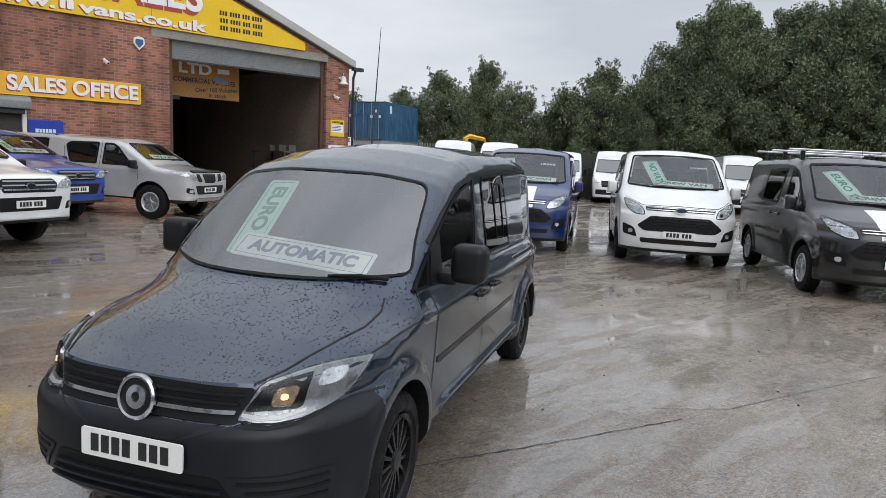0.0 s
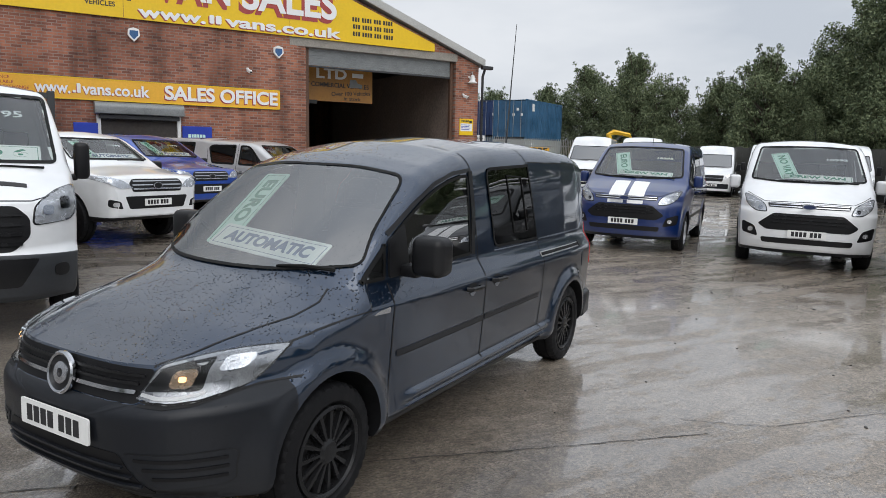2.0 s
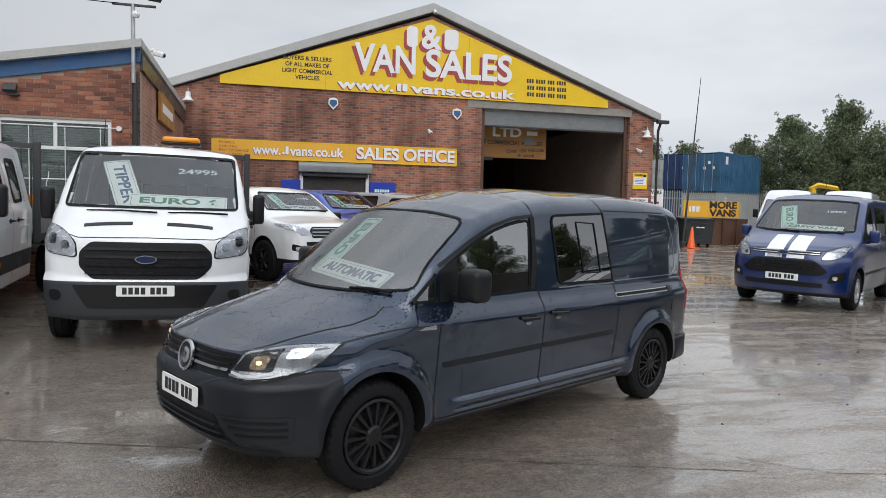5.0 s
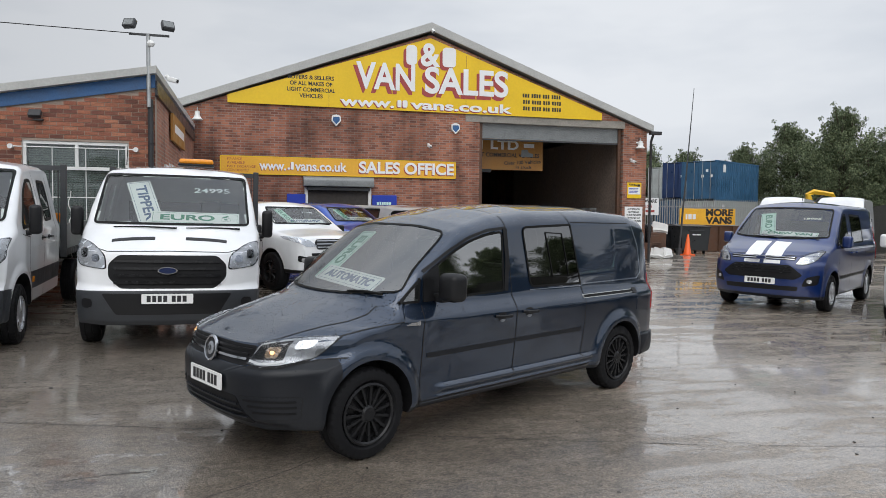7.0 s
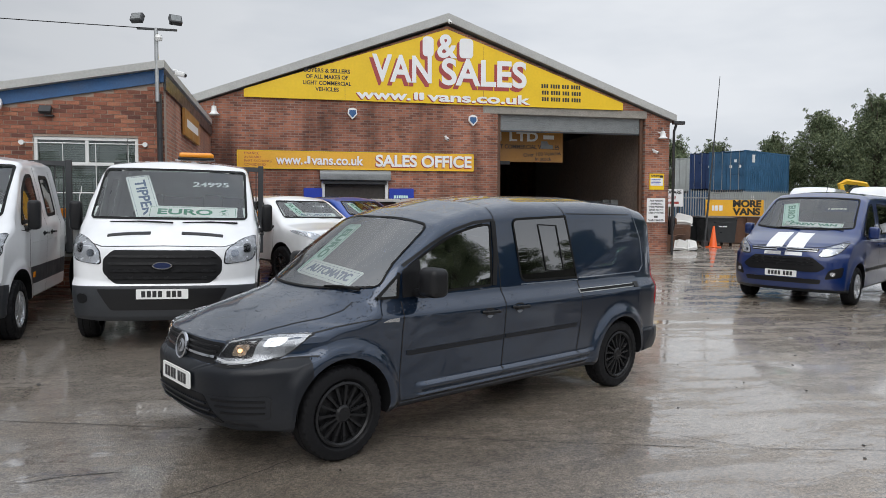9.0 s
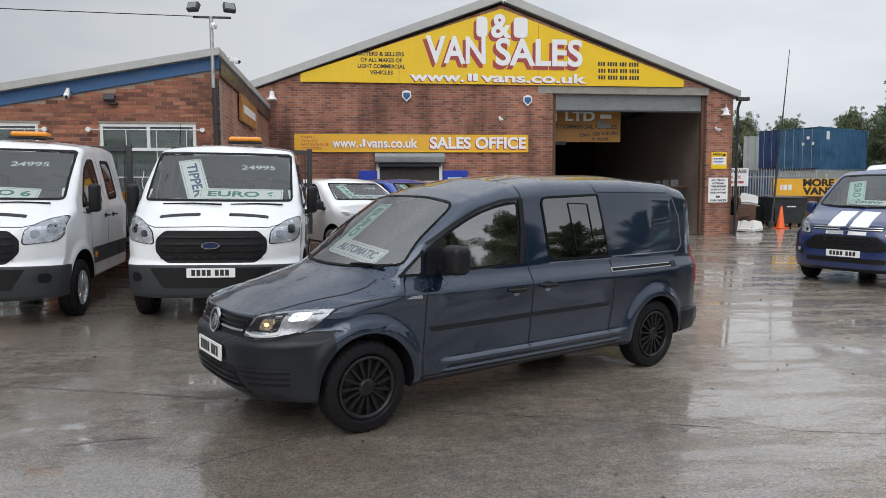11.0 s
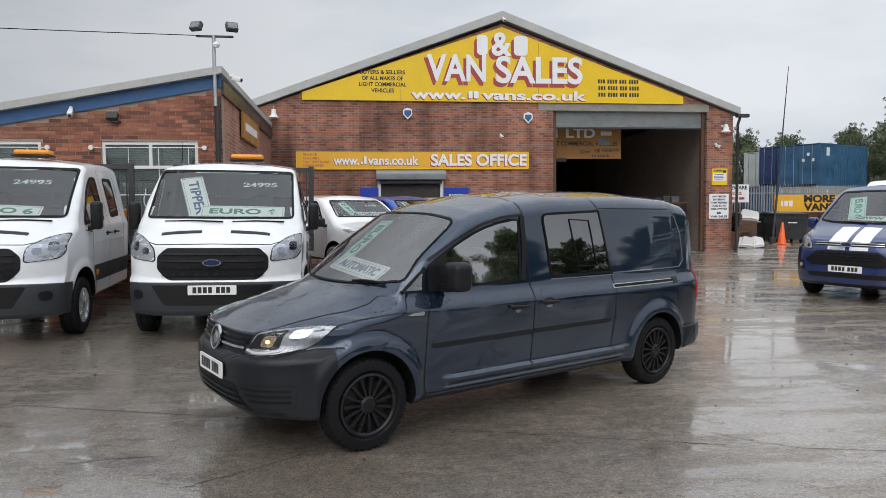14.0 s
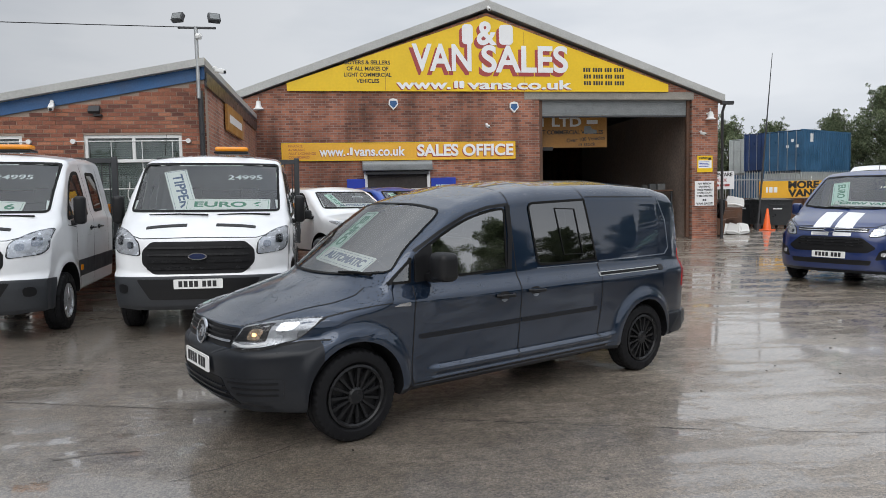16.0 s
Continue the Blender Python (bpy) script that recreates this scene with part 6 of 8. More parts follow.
# flood light mast on the office corner
ms = thing("floodlight_mast", "steel mast with two black floodlights", "floodlight", pose(OX - 0.06, OY - 0.08, 0))
bm = bmesh.new()
tube(bm, [(0, 0, 0.2), (0, 0, 3.7)], 0.05, 10)
part("downpipe", bm, M["pipe"], ms, smooth=True)
bm = bmesh.new()
tube(bm, [(-0.02, -0.06, 3.55), (-0.02, -0.06, 4.86)], 0.035, 10)
part("pole", bm, M["steel"], ms, smooth=True)
bm = bmesh.new()
box(bm, -0.34, 0.34, -0.08, -0.04, 4.82, 4.86, 0.008)
part("crossbar", bm, M["darksteel"], ms)
for s in (-1, 1):
    bm = bmesh.new()
    box(bm, -0.11, 0.11, -0.05, 0.05, -0.085, 0.085, 0.015, pose(s * 0.32, -0.10, 5.01, -28, 0, s * 22))
    lm = part("floodlight", bm, M["darksteel"], ms)
    bm = bmesh.new()
    box(bm, -0.085, 0.085, -0.056, -0.052, -0.06, 0.06, 0, pose(s * 0.32, -0.10, 5.01, -28, 0, s * 22))
    part("lens", bm, M["shutter"], lm)
bm = bmesh.new()
lathe(bm, [(0.0, 0.06), (0.05, 0.05), (0.07, 0), (0.05, -0.05), (0.0, -0.06)], 12, "z")
bmesh.ops.translate(bm, vec=(0.03, -0.10, 4.68), verts=bm.verts)
part("sensor", bm, M["upvc"], ms, smooth=True)
bullet_camera(OX + 0.20, OY - 0.1, 4.12, 60, 15, "grey box camera at the corner of the office roof")
bullet_camera(-5.15, OY - 0.03, 3.50, 10, 30, "white dome camera on the blue fascia")
fl = thing("wall_floodlight", "small black floodlight on the office wall", "floodlight", pose(-4.42, OY - 0.10, 3.34))
bm = bmesh.new()
box(bm, -0.10, 0.10, -0.05, 0.03, -0.06, 0.08, 0.012, pose(0, 0, 0, -35))
part("housing", bm, M["darksteel"], fl)
bm = bmesh.new()
box(bm, -0.03, 0.12, 0.0, 0.10, -0.10, -0.07, 0.005)
part("bracket", bm, M["darksteel"], fl)
cb = thing("overhead_cable", "thin black cable strung to the mast", "cable")
bm = bmesh.new()
pts = [(OX - 0.3 - 22 * (k / 16), OY - 0.15 - 4 * (k / 16), 4.85 + 0.72 * (k / 16) - 0.9 * math.sin(math.pi * k / 16) * 0.5) for k in range(17)]
tube(bm, pts, 0.008, 5)
part("wire", bm, M["rubber"], cb)


def price(car, text, base, slope, u, v, w):
    """Pale price digits stuck to the screen."""
    m = Matrix.Translation((base[0], 0, base[1])) @ Matrix.Rotation(math.pi / 2, 4, "Z") @ Matrix.Rotation(-radians(90 - slope), 4, "X") @ pose(u, 0, v)
    lettering("price_digits", text, w * 0.3, M["priceink"], car, m, 0.001, w, 0.002)


def oval(car, x, z, w, h, tilt=0, mat="badge"):
    bm = bmesh.new()
    pts = [(w / 2 * math.cos(a), h / 2 * math.sin(a)) for a in [2 * math.pi * k / 24 for k in range(24)]]
    prism(bm, pts, 0.014, pose(x, 0, z, 0, 0, 90) @ pose(0, 0, 0, -tilt))
    e = part("emblem", bm, M["chrome"], car, "plain oval emblem")
    bm = bmesh.new()
    prism(bm, [(a * 0.86, b * 0.78) for a, b in pts], 0.004, pose(x + 0.0135, 0, z, 0, 0, 90) @ pose(0, 0, 0, -tilt))
    part("badge", bm, M[mat], e)


def sized(m, k):
    return m @ Matrix.Scale(k, 4)


# ---- white tippers ----
TIPPER = dict(
    paint="p_white", lowmat="bumpergrey", front=0.92, rear=-2.35, n=110, soft=0.04,
    bow=0.34, bumper_bow=0.28, bow_width=0.97, bow_power=6.0, bow_from=0.0, seam=0.735, waist=1.15, face_mid=0.75, flare=0.02,
    face=[(0.88, 0.30), (0.95, 0.38), (0.985, 0.50), (1.0, 0.62), (0.995, 0.72), (0.965, 0.77), (0.955, 0.95), (0.935, 1.08), (0.915, 1.15), (0.89, 1.19)],
    top=[(0.92, 1.145), (0.90, 1.175), (0.80, 1.235), (0.53, 1.355), (0.44, 1.40), (-0.42, 2.10), (-0.62, 2.19), (-1.1, 2.235), (-1.9, 2.235), (-2.2, 2.21), (-2.32, 2.12), (-2.35, 1.95)],
    bot=[(0.92, 0.33), (0.6, 0.32), (0.3, 0.36), (-0.5, 0.42), (-2.35, 0.42)],
    wid=[(0.92, 0.965), (0.5, 0.975), (0.0, 1.0), (-0.6, 1.015), (-2.2, 1.015), (-2.32, 0.99), (-2.35, 0.95)],
    rad=[(0.92, 0.04), (0.6, 0.06), (0.2, 0.09), (-0.4, 0.10), (-1.0, 0.11), (-2.35, 0.10)],
    crown=[(0.92, -0.02), (0.6, 0.03), (0.0, 0.05), (-1.0, 0.05), (-2.35, 0.05)],
    cuts=[((1.0, 0, 0.735), (-0.06, 0, 1)), ((0, 0, 0.60), (0, 0, 1)), ((0, 0, 0.82), (0, 0, 1)), ((0, 0, 0.40), (0, 0, 1)), ((-0.42, 0, 0), (1, 0, 0)), ((0.40, 0, 0), (1, 0, 0))],
    belt=1.32, lean=0.15, tuck=0.05, shoulder=(0.12, 0.02), wid_mid=0.99,
    arch=[(0.0, 0.44, 0.40, 0.62)],
    lower=lambda x, y, z: (x > 0.40 and z < 0.735 - 0.06 * (1.0 - x)) or (x < -0.42 and 0.60 < z < 0.82) or z < 0.40,
    open=[], panes=[], strips=[], patches=[], mirror=(-0.20, 1.09, 1.48, 0.13, 0.36), handles=[(-1.02, 1.22), (-1.42, 1.22)],
    screen=((0.44, 1.39), (-0.42, 2.10)), seat=(-0.75, 0.85), back=-2.28,
    wheels=(0.355, 0.215, 0.205, (0.0, -3.95), 0.985, M["rimsilver"], 10, (0.05, 0.085)), wipers=((0.74, 0.15), (0.05, -0.62)),
)
T_SCREEN = rounded([(-0.86, 1.455), (0.86, 1.455), (0.82, 2.09), (-0.82, 2.09)], 0.06)
T_DOOR = rounded([(-0.08, 1.36), (-0.98, 1.40), (-0.98, 1.985), (-0.72, 1.985), (-0.44, 1.82)], [0.03, 0.06, 0.06, 0.1, 0.15])
T_REAR = rounded([(-1.32, 1.42), (-1.80, 1.44), (-1.78, 1.98), (-1.32, 1.985)], 0.08)
TIPPER["open"] = [("front", T_SCREEN), ("left", T_DOOR), ("left", T_REAR)]
TIPPER["panes"] = [("front", T_SCREEN, "glass", "windscreen"), ("left", T_DOOR, "sideglass", "door_window"), ("left", T_REAR, "tint", "rear_door_window")]
TIPPER["strips"] = [
    ("left", [(-0.05, 1.30), (-0.36, 1.26), (-0.40, 0.50)], 0.010, "shut", "shut_line"),
    ("left", [(-1.14, 2.08), (-1.14, 0.44)], 0.010, "shut", "shut_line"),
    ("left", [(-1.92, 2.05), (-1.93, 0.60)], 0.010, "shut", "shut_line"),
    ("left", [(-0.5, 1.12), (-2.30, 1.13)], 0.010, "p_white", "door_crease"),
    ("front", [(-0.90, 1.24), (-0.62, 1.165), (0, 1.175), (0.62, 1.165), (0.90, 1.24)], 0.008, "shut", "shut_line"),
]
T_LAMP = rounded([(0.62, 0.97), (0.90, 1.0), (0.945, 1.06), (0.95, 1.28), (0.80, 1.245), (0.64, 1.13)], [0.04, 0.03, 0.03, 0.03, 0.08, 0.05])
for pl in (T_LAMP, mirror_poly(T_LAMP)):
    TIPPER["strips"].append(("front", pl + pl[:1], 0.014, "grille", "lamp_gap"))
T_GRILLE = rounded([(-0.48, 0.755), (0.48, 0.755), (0.60, 0.88), (0.60, 1.03), (0.50, 1.13), (-0.50, 1.13), (-0.60, 1.03), (-0.60, 0.88)], 0.04)
TIPPER["patches"] = [("front", T_GRILLE, "grille", "grille", 0.004)]
for z in (0.82, 0.90, 0.98, 1.06):
    TIPPER["patches"].append(("front", rect(-0.54, 0.54, z - 0.014, z + 0.014, 0.01), "rimblack", "grille_slat", 0.022))
TIPPER["patches"] += [
    ("front", T_LAMP, "reflector", "headlamp", 0.004), ("front", rect(0.69, 0.77, 1.05, 1.13, 0.04), "chrome", "lamp_bowl", 0.012), ("front", rect(0.82, 0.90, 1.09, 1.19, 0.03), "chrome", "indicator_bowl", 0.010), ("front", T_LAMP, "lens", "lamp_lens", 0.018),
    ("front", rounded([(-0.52, 0.46), (0.52, 0.46), (0.66, 0.70), (-0.66, 0.70)], 0.03), "blacktrim", "lower_grille", 0.004),
    ("front", rect(0.76, 0.87, 0.53, 0.64, 0.05), "blacktrim", "fog_lamp_cover", 0.006),
    ("top", rect(0.60, 0.66, -0.60, -0.16, 0.01), "blacktrim", "bonnet_vent", 0.006), ("top", rect(0.60, 0.66, 0.16, 0.60, 0.01), "blacktrim", "bonnet_vent", 0.006),
    ("left", rect(-0.60, -0.52, 0.68, 0.75, 0.01), "amberlens", "side_repeater", 0.008),
]


def tipper_back(car):
    """Beacon bar, headboard and drop-side body behind the cab."""
    bm = bmesh.new()
    box(bm, -0.95, -0.72, 0.0, 0.42, 2.265, 2.335, 0.03)
    bc = part("beacon", bm, M["amberlens"], car, "amber roof beacon bar", smooth=True)
    bm = bmesh.new()
    box(bm, -0.98, -0.69, -0.01, 0.43, 2.235, 2.265, 0.01)
    part("beacon_base", bm, M["blacktrim"], bc)
    bm = bmesh.new()
    tube(bm, [(-0.75, -0.62, 2.21), (-0.85, -0.62, 2.50)], [0.006, 0.003], 6)
    part("aerial", bm, M["rubber"], car)
    bm = bmesh.new()
    for y in (-1.02, 1.02):
        box(bm, -2.52, -2.44, y - 0.04, y + 0.04, 0.85, 2.26, 0.01)
    for z in (0.95, 2.20):
        box(bm, -2.52, -2.44, -0.98, 0.98, z - 0.035, z + 0.035)
    hb = part("headboard", bm, M["darksteel"], car)
    bm = bmesh.new()
    box(bm, -2.49, -2.475, -0.008, 0.008, 0.98, 2.17)
    bar = part("mesh_bar", bm, M["darksteel"], hb)
    for k in range(18):
        one = bar if k == 0 else new("mesh_bar", bar.data)
        one.parent = hb
        one.matrix_local = Matrix.Translation((0, -0.95 + 1.9 * k / 17, 0))
    bm = bmesh.new()
    box(bm, -5.4, -2.56, -1.03, 1.03, 0.86, 0.96, 0.01)
    part("bed_floor", bm, M["darksteel"], car)
    for y in (-1.03, 1.0):
        bm = bmesh.new()
        box(bm, -5.4, -2.56, y, y + 0.03, 0.97, 1.36, 0.006)
        part("drop_side", bm, M["steel"], car, "galvanised drop side")
    bm = bmesh.new()
    box(bm, -2.62, -2.57, 0.72, 1.0, 1.38, 1.52, 0.01)
    part("marker_board", bm, M["amberlens"], car)
    bm = bmesh.new()
    box(bm, -5.43, -5.4, -1.0, 1.0, 0.97, 1.36, 0.006)
    part("tailboard", bm, M["steel"], car)
    for y in (-0.42, 0.34):
        bm = bmesh.new()
        box(bm, -5.3, -2.2, y, y + 0.08, 0.60, 0.85)
        part("chassis_rail", bm, M["darksteel"], car)


tip, skin, body = build_vehicle(TIPPER, "tipper_truck", "white crew cab tipper truck with amber roof beacon and placards", "truck", stand(-1.68, 4.57, -88) @ Matrix.Diagonal((0.96, 1.01, 0.96, 1)), "white tippers")
tipper_back(tip)
oval(tip, 1.012, 0.965, 0.20, 0.085)
plate_bars(tip, pose(1.012, 0, 0.645, 0, 0, 90))
second = copy_thing(tip, stand(-4.30, 4.40, -86))
tagged(second, "white crew cab tipper truck with dark sills parked alongside")
placard(tip, "white card lettered TIPPER", "TIPPER", (0.25, 1.40), 40, -0.34, 0.50, 0.86, 0.27, 75, "blueink")
placard(tip, "white card lettered EURO 6", "EURO 6", (0.26, 1.40), 40, 0.24, 0.22, 1.00, 0.22, 1, "greenink")
placard(second, "white card lettered EURO 6", "EURO 6", (0.26, 1.40), 40, 0.10, 0.22, 0.95, 0.21, 4, "greenink")
for one, u in ((tip, 0.42), (second, 0.36)):
    price(one, "24995", (0.27, 1.42), 40, u, 0.74, 0.42)

# ---- mid-size vans ----
CREW = dict(
    front=0.89, rear=-3.95, n=130, soft=0.04,
    bow=0.42, bumper_bow=0.34, bow_width=0.95, bow_power=5.0, bow_from=-0.2, seam=0.86, waist=0.98, face_mid=0.66, flare=0.02,
    face=[(0.86, 0.24), (0.93, 0.32), (0.965, 0.42), (0.98, 0.55), (0.98, 0.66), (0.965, 0.80), (0.945, 0.88), (0.915, 0.95), (0.885, 1.0), (0.85, 1.05)],
    top=[(0.89, 0.985), (0.87, 1.015), (0.75, 1.085), (0.30, 1.235), (0.20, 1.28), (-0.76, 1.91), (-1.0, 1.99), (-1.5, 2.02), (-3.4, 2.01), (-3.75, 1.97), (-3.9, 1.84), (-3.95, 1.5)],
    bot=[(0.89, 0.25), (0.6, 0.22), (0.3, 0.24), (-0.5, 0.26), (-3.4, 0.28), (-3.95, 0.36)],
    wid=[(0.89, 0.945), (0.45, 0.96), (0.0, 0.98), (-0.5, 0.992), (-3.4, 0.985), (-3.75, 0.95), (-3.9, 0.90), (-3.95, 0.84)],
    rad=[(0.89, 0.04), (0.6, 0.06), (0.1, 0.10), (-0.5, 0.12), (-1.2, 0.15), (-3.95, 0.12)],
    crown=[(0.89, -0.03), (0.6, 0.03), (0.0, 0.06), (-1.0, 0.05), (-3.95, 0.05)],
    cuts=[((0, 0, 0.30), (0, 0, 1))],
    belt=1.14, lean=0.14, tuck=0.05, shoulder=(0.12, 0.03), wid_mid=0.97,
    arch=[(0.0, 0.40, 0.345, 0.62), (-2.933, 0.40, 0.345, 0.62)],
    lower=lambda x, y, z: z < 0.30,
    open=[], panes=[], strips=[], patches=[], mirror=(-0.40, 1.08, 1.27, 0.17, 0.22), handles=[(-1.18, 1.05), (-1.62, 1.05)],
    screen=((0.20, 1.28), (-0.76, 1.91)), seat=(-0.95, 0.70), back=-2.45,
    wheels=(0.332, 0.215, 0.215, (0.0, -2.933), 0.965, M["rimsilver"], 10, (0.03, 0.05)), wipers=((0.70, 0.10), (0.02, -0.60)), handle_paint=True,
)
C_SCREEN = rounded([(-0.84, 1.33), (-0.4, 1.295), (0.4, 1.295), (0.84, 1.33), (0.73, 1.875), (0.3, 1.895), (-0.3, 1.895), (-0.73, 1.875)], 0.06)
C_DOOR = rounded([(-0.22, 1.20), (-1.14, 1.22), (-1.16, 1.79), (-0.95, 1.79), (-0.70, 1.66)], [0.03, 0.05, 0.05, 0.15, 0.15])
C_MID = rounded([(-1.42, 1.22), (-2.38, 1.23), (-2.38, 1.78), (-1.42, 1.80)], 0.07)
CREW["open"] = [("front", C_SCREEN), ("left", C_DOOR), ("left", C_MID)]
CREW["panes"] = [("front", C_SCREEN, "glass", "windscreen"), ("left", C_DOOR, "sideglass", "door_window"), ("left", C_MID, "tint", "side_window")]
CREW["strips"] = [
    ("left", [(-0.30, 1.14), (-0.38, 0.40)], 0.010, "shut", "shut_line"),
    ("left", [(-1.30, 1.80), (-1.28, 0.32)], 0.010, "shut", "shut_line"),
    ("left", [(-2.48, 1.80), (-2.48, 0.55), (-2.52, 0.32)], 0.010, "shut", "shut_line"),
    ("left", [(-2.55, 1.02), (-3.55, 1.02)], 0.04, "blacktrim", "door_rail"),
    ("left", [(-0.48, 0.60), (-2.40, 0.62)], 0.06, "blacktrim", "side_moulding"),
    ("front", [(-0.86, 1.13), (-0.60, 1.015), (0, 1.025), (0.60, 1.015), (0.86, 1.13)], 0.008, "shut", "shut_line"),
]
C_LAMP = rounded([(0.56, 0.865), (0.72, 0.865), (0.85, 0.96), (0.895, 1.10), (0.81, 1.085), (0.60, 0.985)], [0.03, 0.06, 0.08, 0.02, 0.1, 0.06])
for pl in (C_LAMP, mirror_poly(C_LAMP)):
    CREW["strips"].append(("front", pl + pl[:1], 0.014, "grille", "lamp_gap"))
CREW["patches"] = [
    ("front", rounded([(-0.54, 0.935), (0.54, 0.935), (0.56, 1.0), (-0.56, 1.0)], 0.02), "blacktrim", "upper_grille", 0.004),
    ("front", rect(-0.53, 0.53, 0.945, 0.957, 0.004), "chrome", "grille_bar", 0.014), ("front", rect(-0.53, 0.53, 0.980, 0.990, 0.004), "chrome", "grille_bar", 0.014),
    ("front", rounded([(-0.56, 0.60), (0.56, 0.60), (0.68, 0.68), (0.47, 0.85), (-0.47, 0.85), (-0.68, 0.68)], 0.04), "grille", "grille", 0.004),
    ("front", rect(-0.50, 0.50, 0.71, 0.725, 0.005), "rimblack", "grille_slat", 0.018), ("front", rect(-0.50, 0.50, 0.76, 0.775, 0.005), "rimblack", "grille_slat", 0.018), ("front", rect(-0.48, 0.48, 0.81, 0.825, 0.005), "rimblack", "grille_slat", 0.018),
    ("front", rounded([(-0.60, 0.40), (0.60, 0.40), (0.62, 0.48), (-0.62, 0.48)], 0.03), "blacktrim", "lower_grille", 0.004),
    ("front", rounded([(0.66, 0.48), (0.88, 0.52), (0.90, 0.70), (0.72, 0.64)], 0.04), "blacktrim", "fog_surround", 0.004),
    ("front", rect(0.735, 0.80, 0.545, 0.61, 0.032), "reflector", "fog_lamp", 0.012),
    ("front", C_LAMP, "reflector", "headlamp", 0.004), ("front", rect(0.62, 0.68, 0.89, 0.95, 0.03), "chrome", "lamp_bowl", 0.012), ("front", C_LAMP, "lens", "lamp_lens", 0.018),
    ("left", rounded([(-3.70, 0.85), (-3.86, 0.85), (-3.84, 1.55), (-3.74, 1.55)], 0.03), "redlens", "tail_lamp", 0.006),
]
STRIPES = [
    ("top", rect(0.28, 0.88, -0.31, -0.035, 0.005), "white", "stripe", 0.003), ("top", rect(0.28, 0.88, 0.035, 0.31, 0.005), "white", "stripe", 0.003),
    ("front", rect(-0.31, -0.035, 0.868, 0.925, 0.005), "white", "stripe", 0.004), ("front", rect(0.035, 0.31, 0.868, 0.925, 0.005), "white", "stripe", 0.004),
]


def crew_van(m, paint, label, striped, card, second_card, amount, roof_bars=False):
    c = dict(CREW, paint=paint, mirror_mat=paint)
    c["patches"] = CREW["patches"] + [p if p[0] == "top" else p for p in (STRIPES if striped else [])]
    if paint == "p_white":
        c["wheels"] = (*CREW["wheels"][:5], M["rimblack"], 7, (0.05, 0.08))
    car, sk, bd = build_vehicle(c, "crew_van", label, "van", m, "crew vans")
    oval(car, 0.985, 0.965, 0.19, 0.08, 8)
    plate_bars(car, pose(0.998, 0, 0.555, 0, 0, 90))
    placard(car, "mint card lettered " + card, card, (0.02, 1.27), 32, -0.34, 0.56, 0.78, 0.27, 76, "greenink", "palegreen")
    placard(car, "white card lettered CREW VAN", second_card, (0.02, 1.27), 32, 0.14, 0.22, 1.0, 0.15, 2, "greenink", "card")
    price(car, amount, (0.06, 1.30), 32, 0.42, 0.72, 0.30)
    bm = bmesh.new()
    tube(bm, [(-1.0, 0.1, 1.93), (-1.12, 0.1, 2.25)], [0.006, 0.003], 6)
    part("aerial", bm, M["rubber"], car)
    if roof_bars:
        for x in (-1.3, -2.2, -3.1):
            bm = bmesh.new()
            box(bm, x - 0.03, x + 0.03, -0.92, 0.92, 2.085, 2.12, 0.01)
            rb = part("roof_bar", bm, M["rimsilver"], car)
            for y in (-0.70, 0.70):
                bm = bmesh.new()
                box(bm, x - 0.04, x + 0.04, y - 0.03, y + 0.03, 1.93, 2.09, 0.012)
                part("foot", bm, M["blacktrim"], rb)
    return car


crew_van(sized(stand(9.0, 6.81, -147), 1.01), "p_deep", "deep blue crew van with twin white bonnet stripes", True, "EURO 6", "CREW VAN", "18995")
crew_van(sized(stand(10.33, 4.21, -145.6), 1.06), "p_white", "white crew van with black grille on wet concrete", False, "NO VAT", "CREW VAN", "10995")
crew_van(sized(stand(9.97, 0.76, -143.5), 1.04), "p_grey", "dark grey crew van with roof bars and white stripes", True, "EURO 6", "CREW VAN", "16995", True)

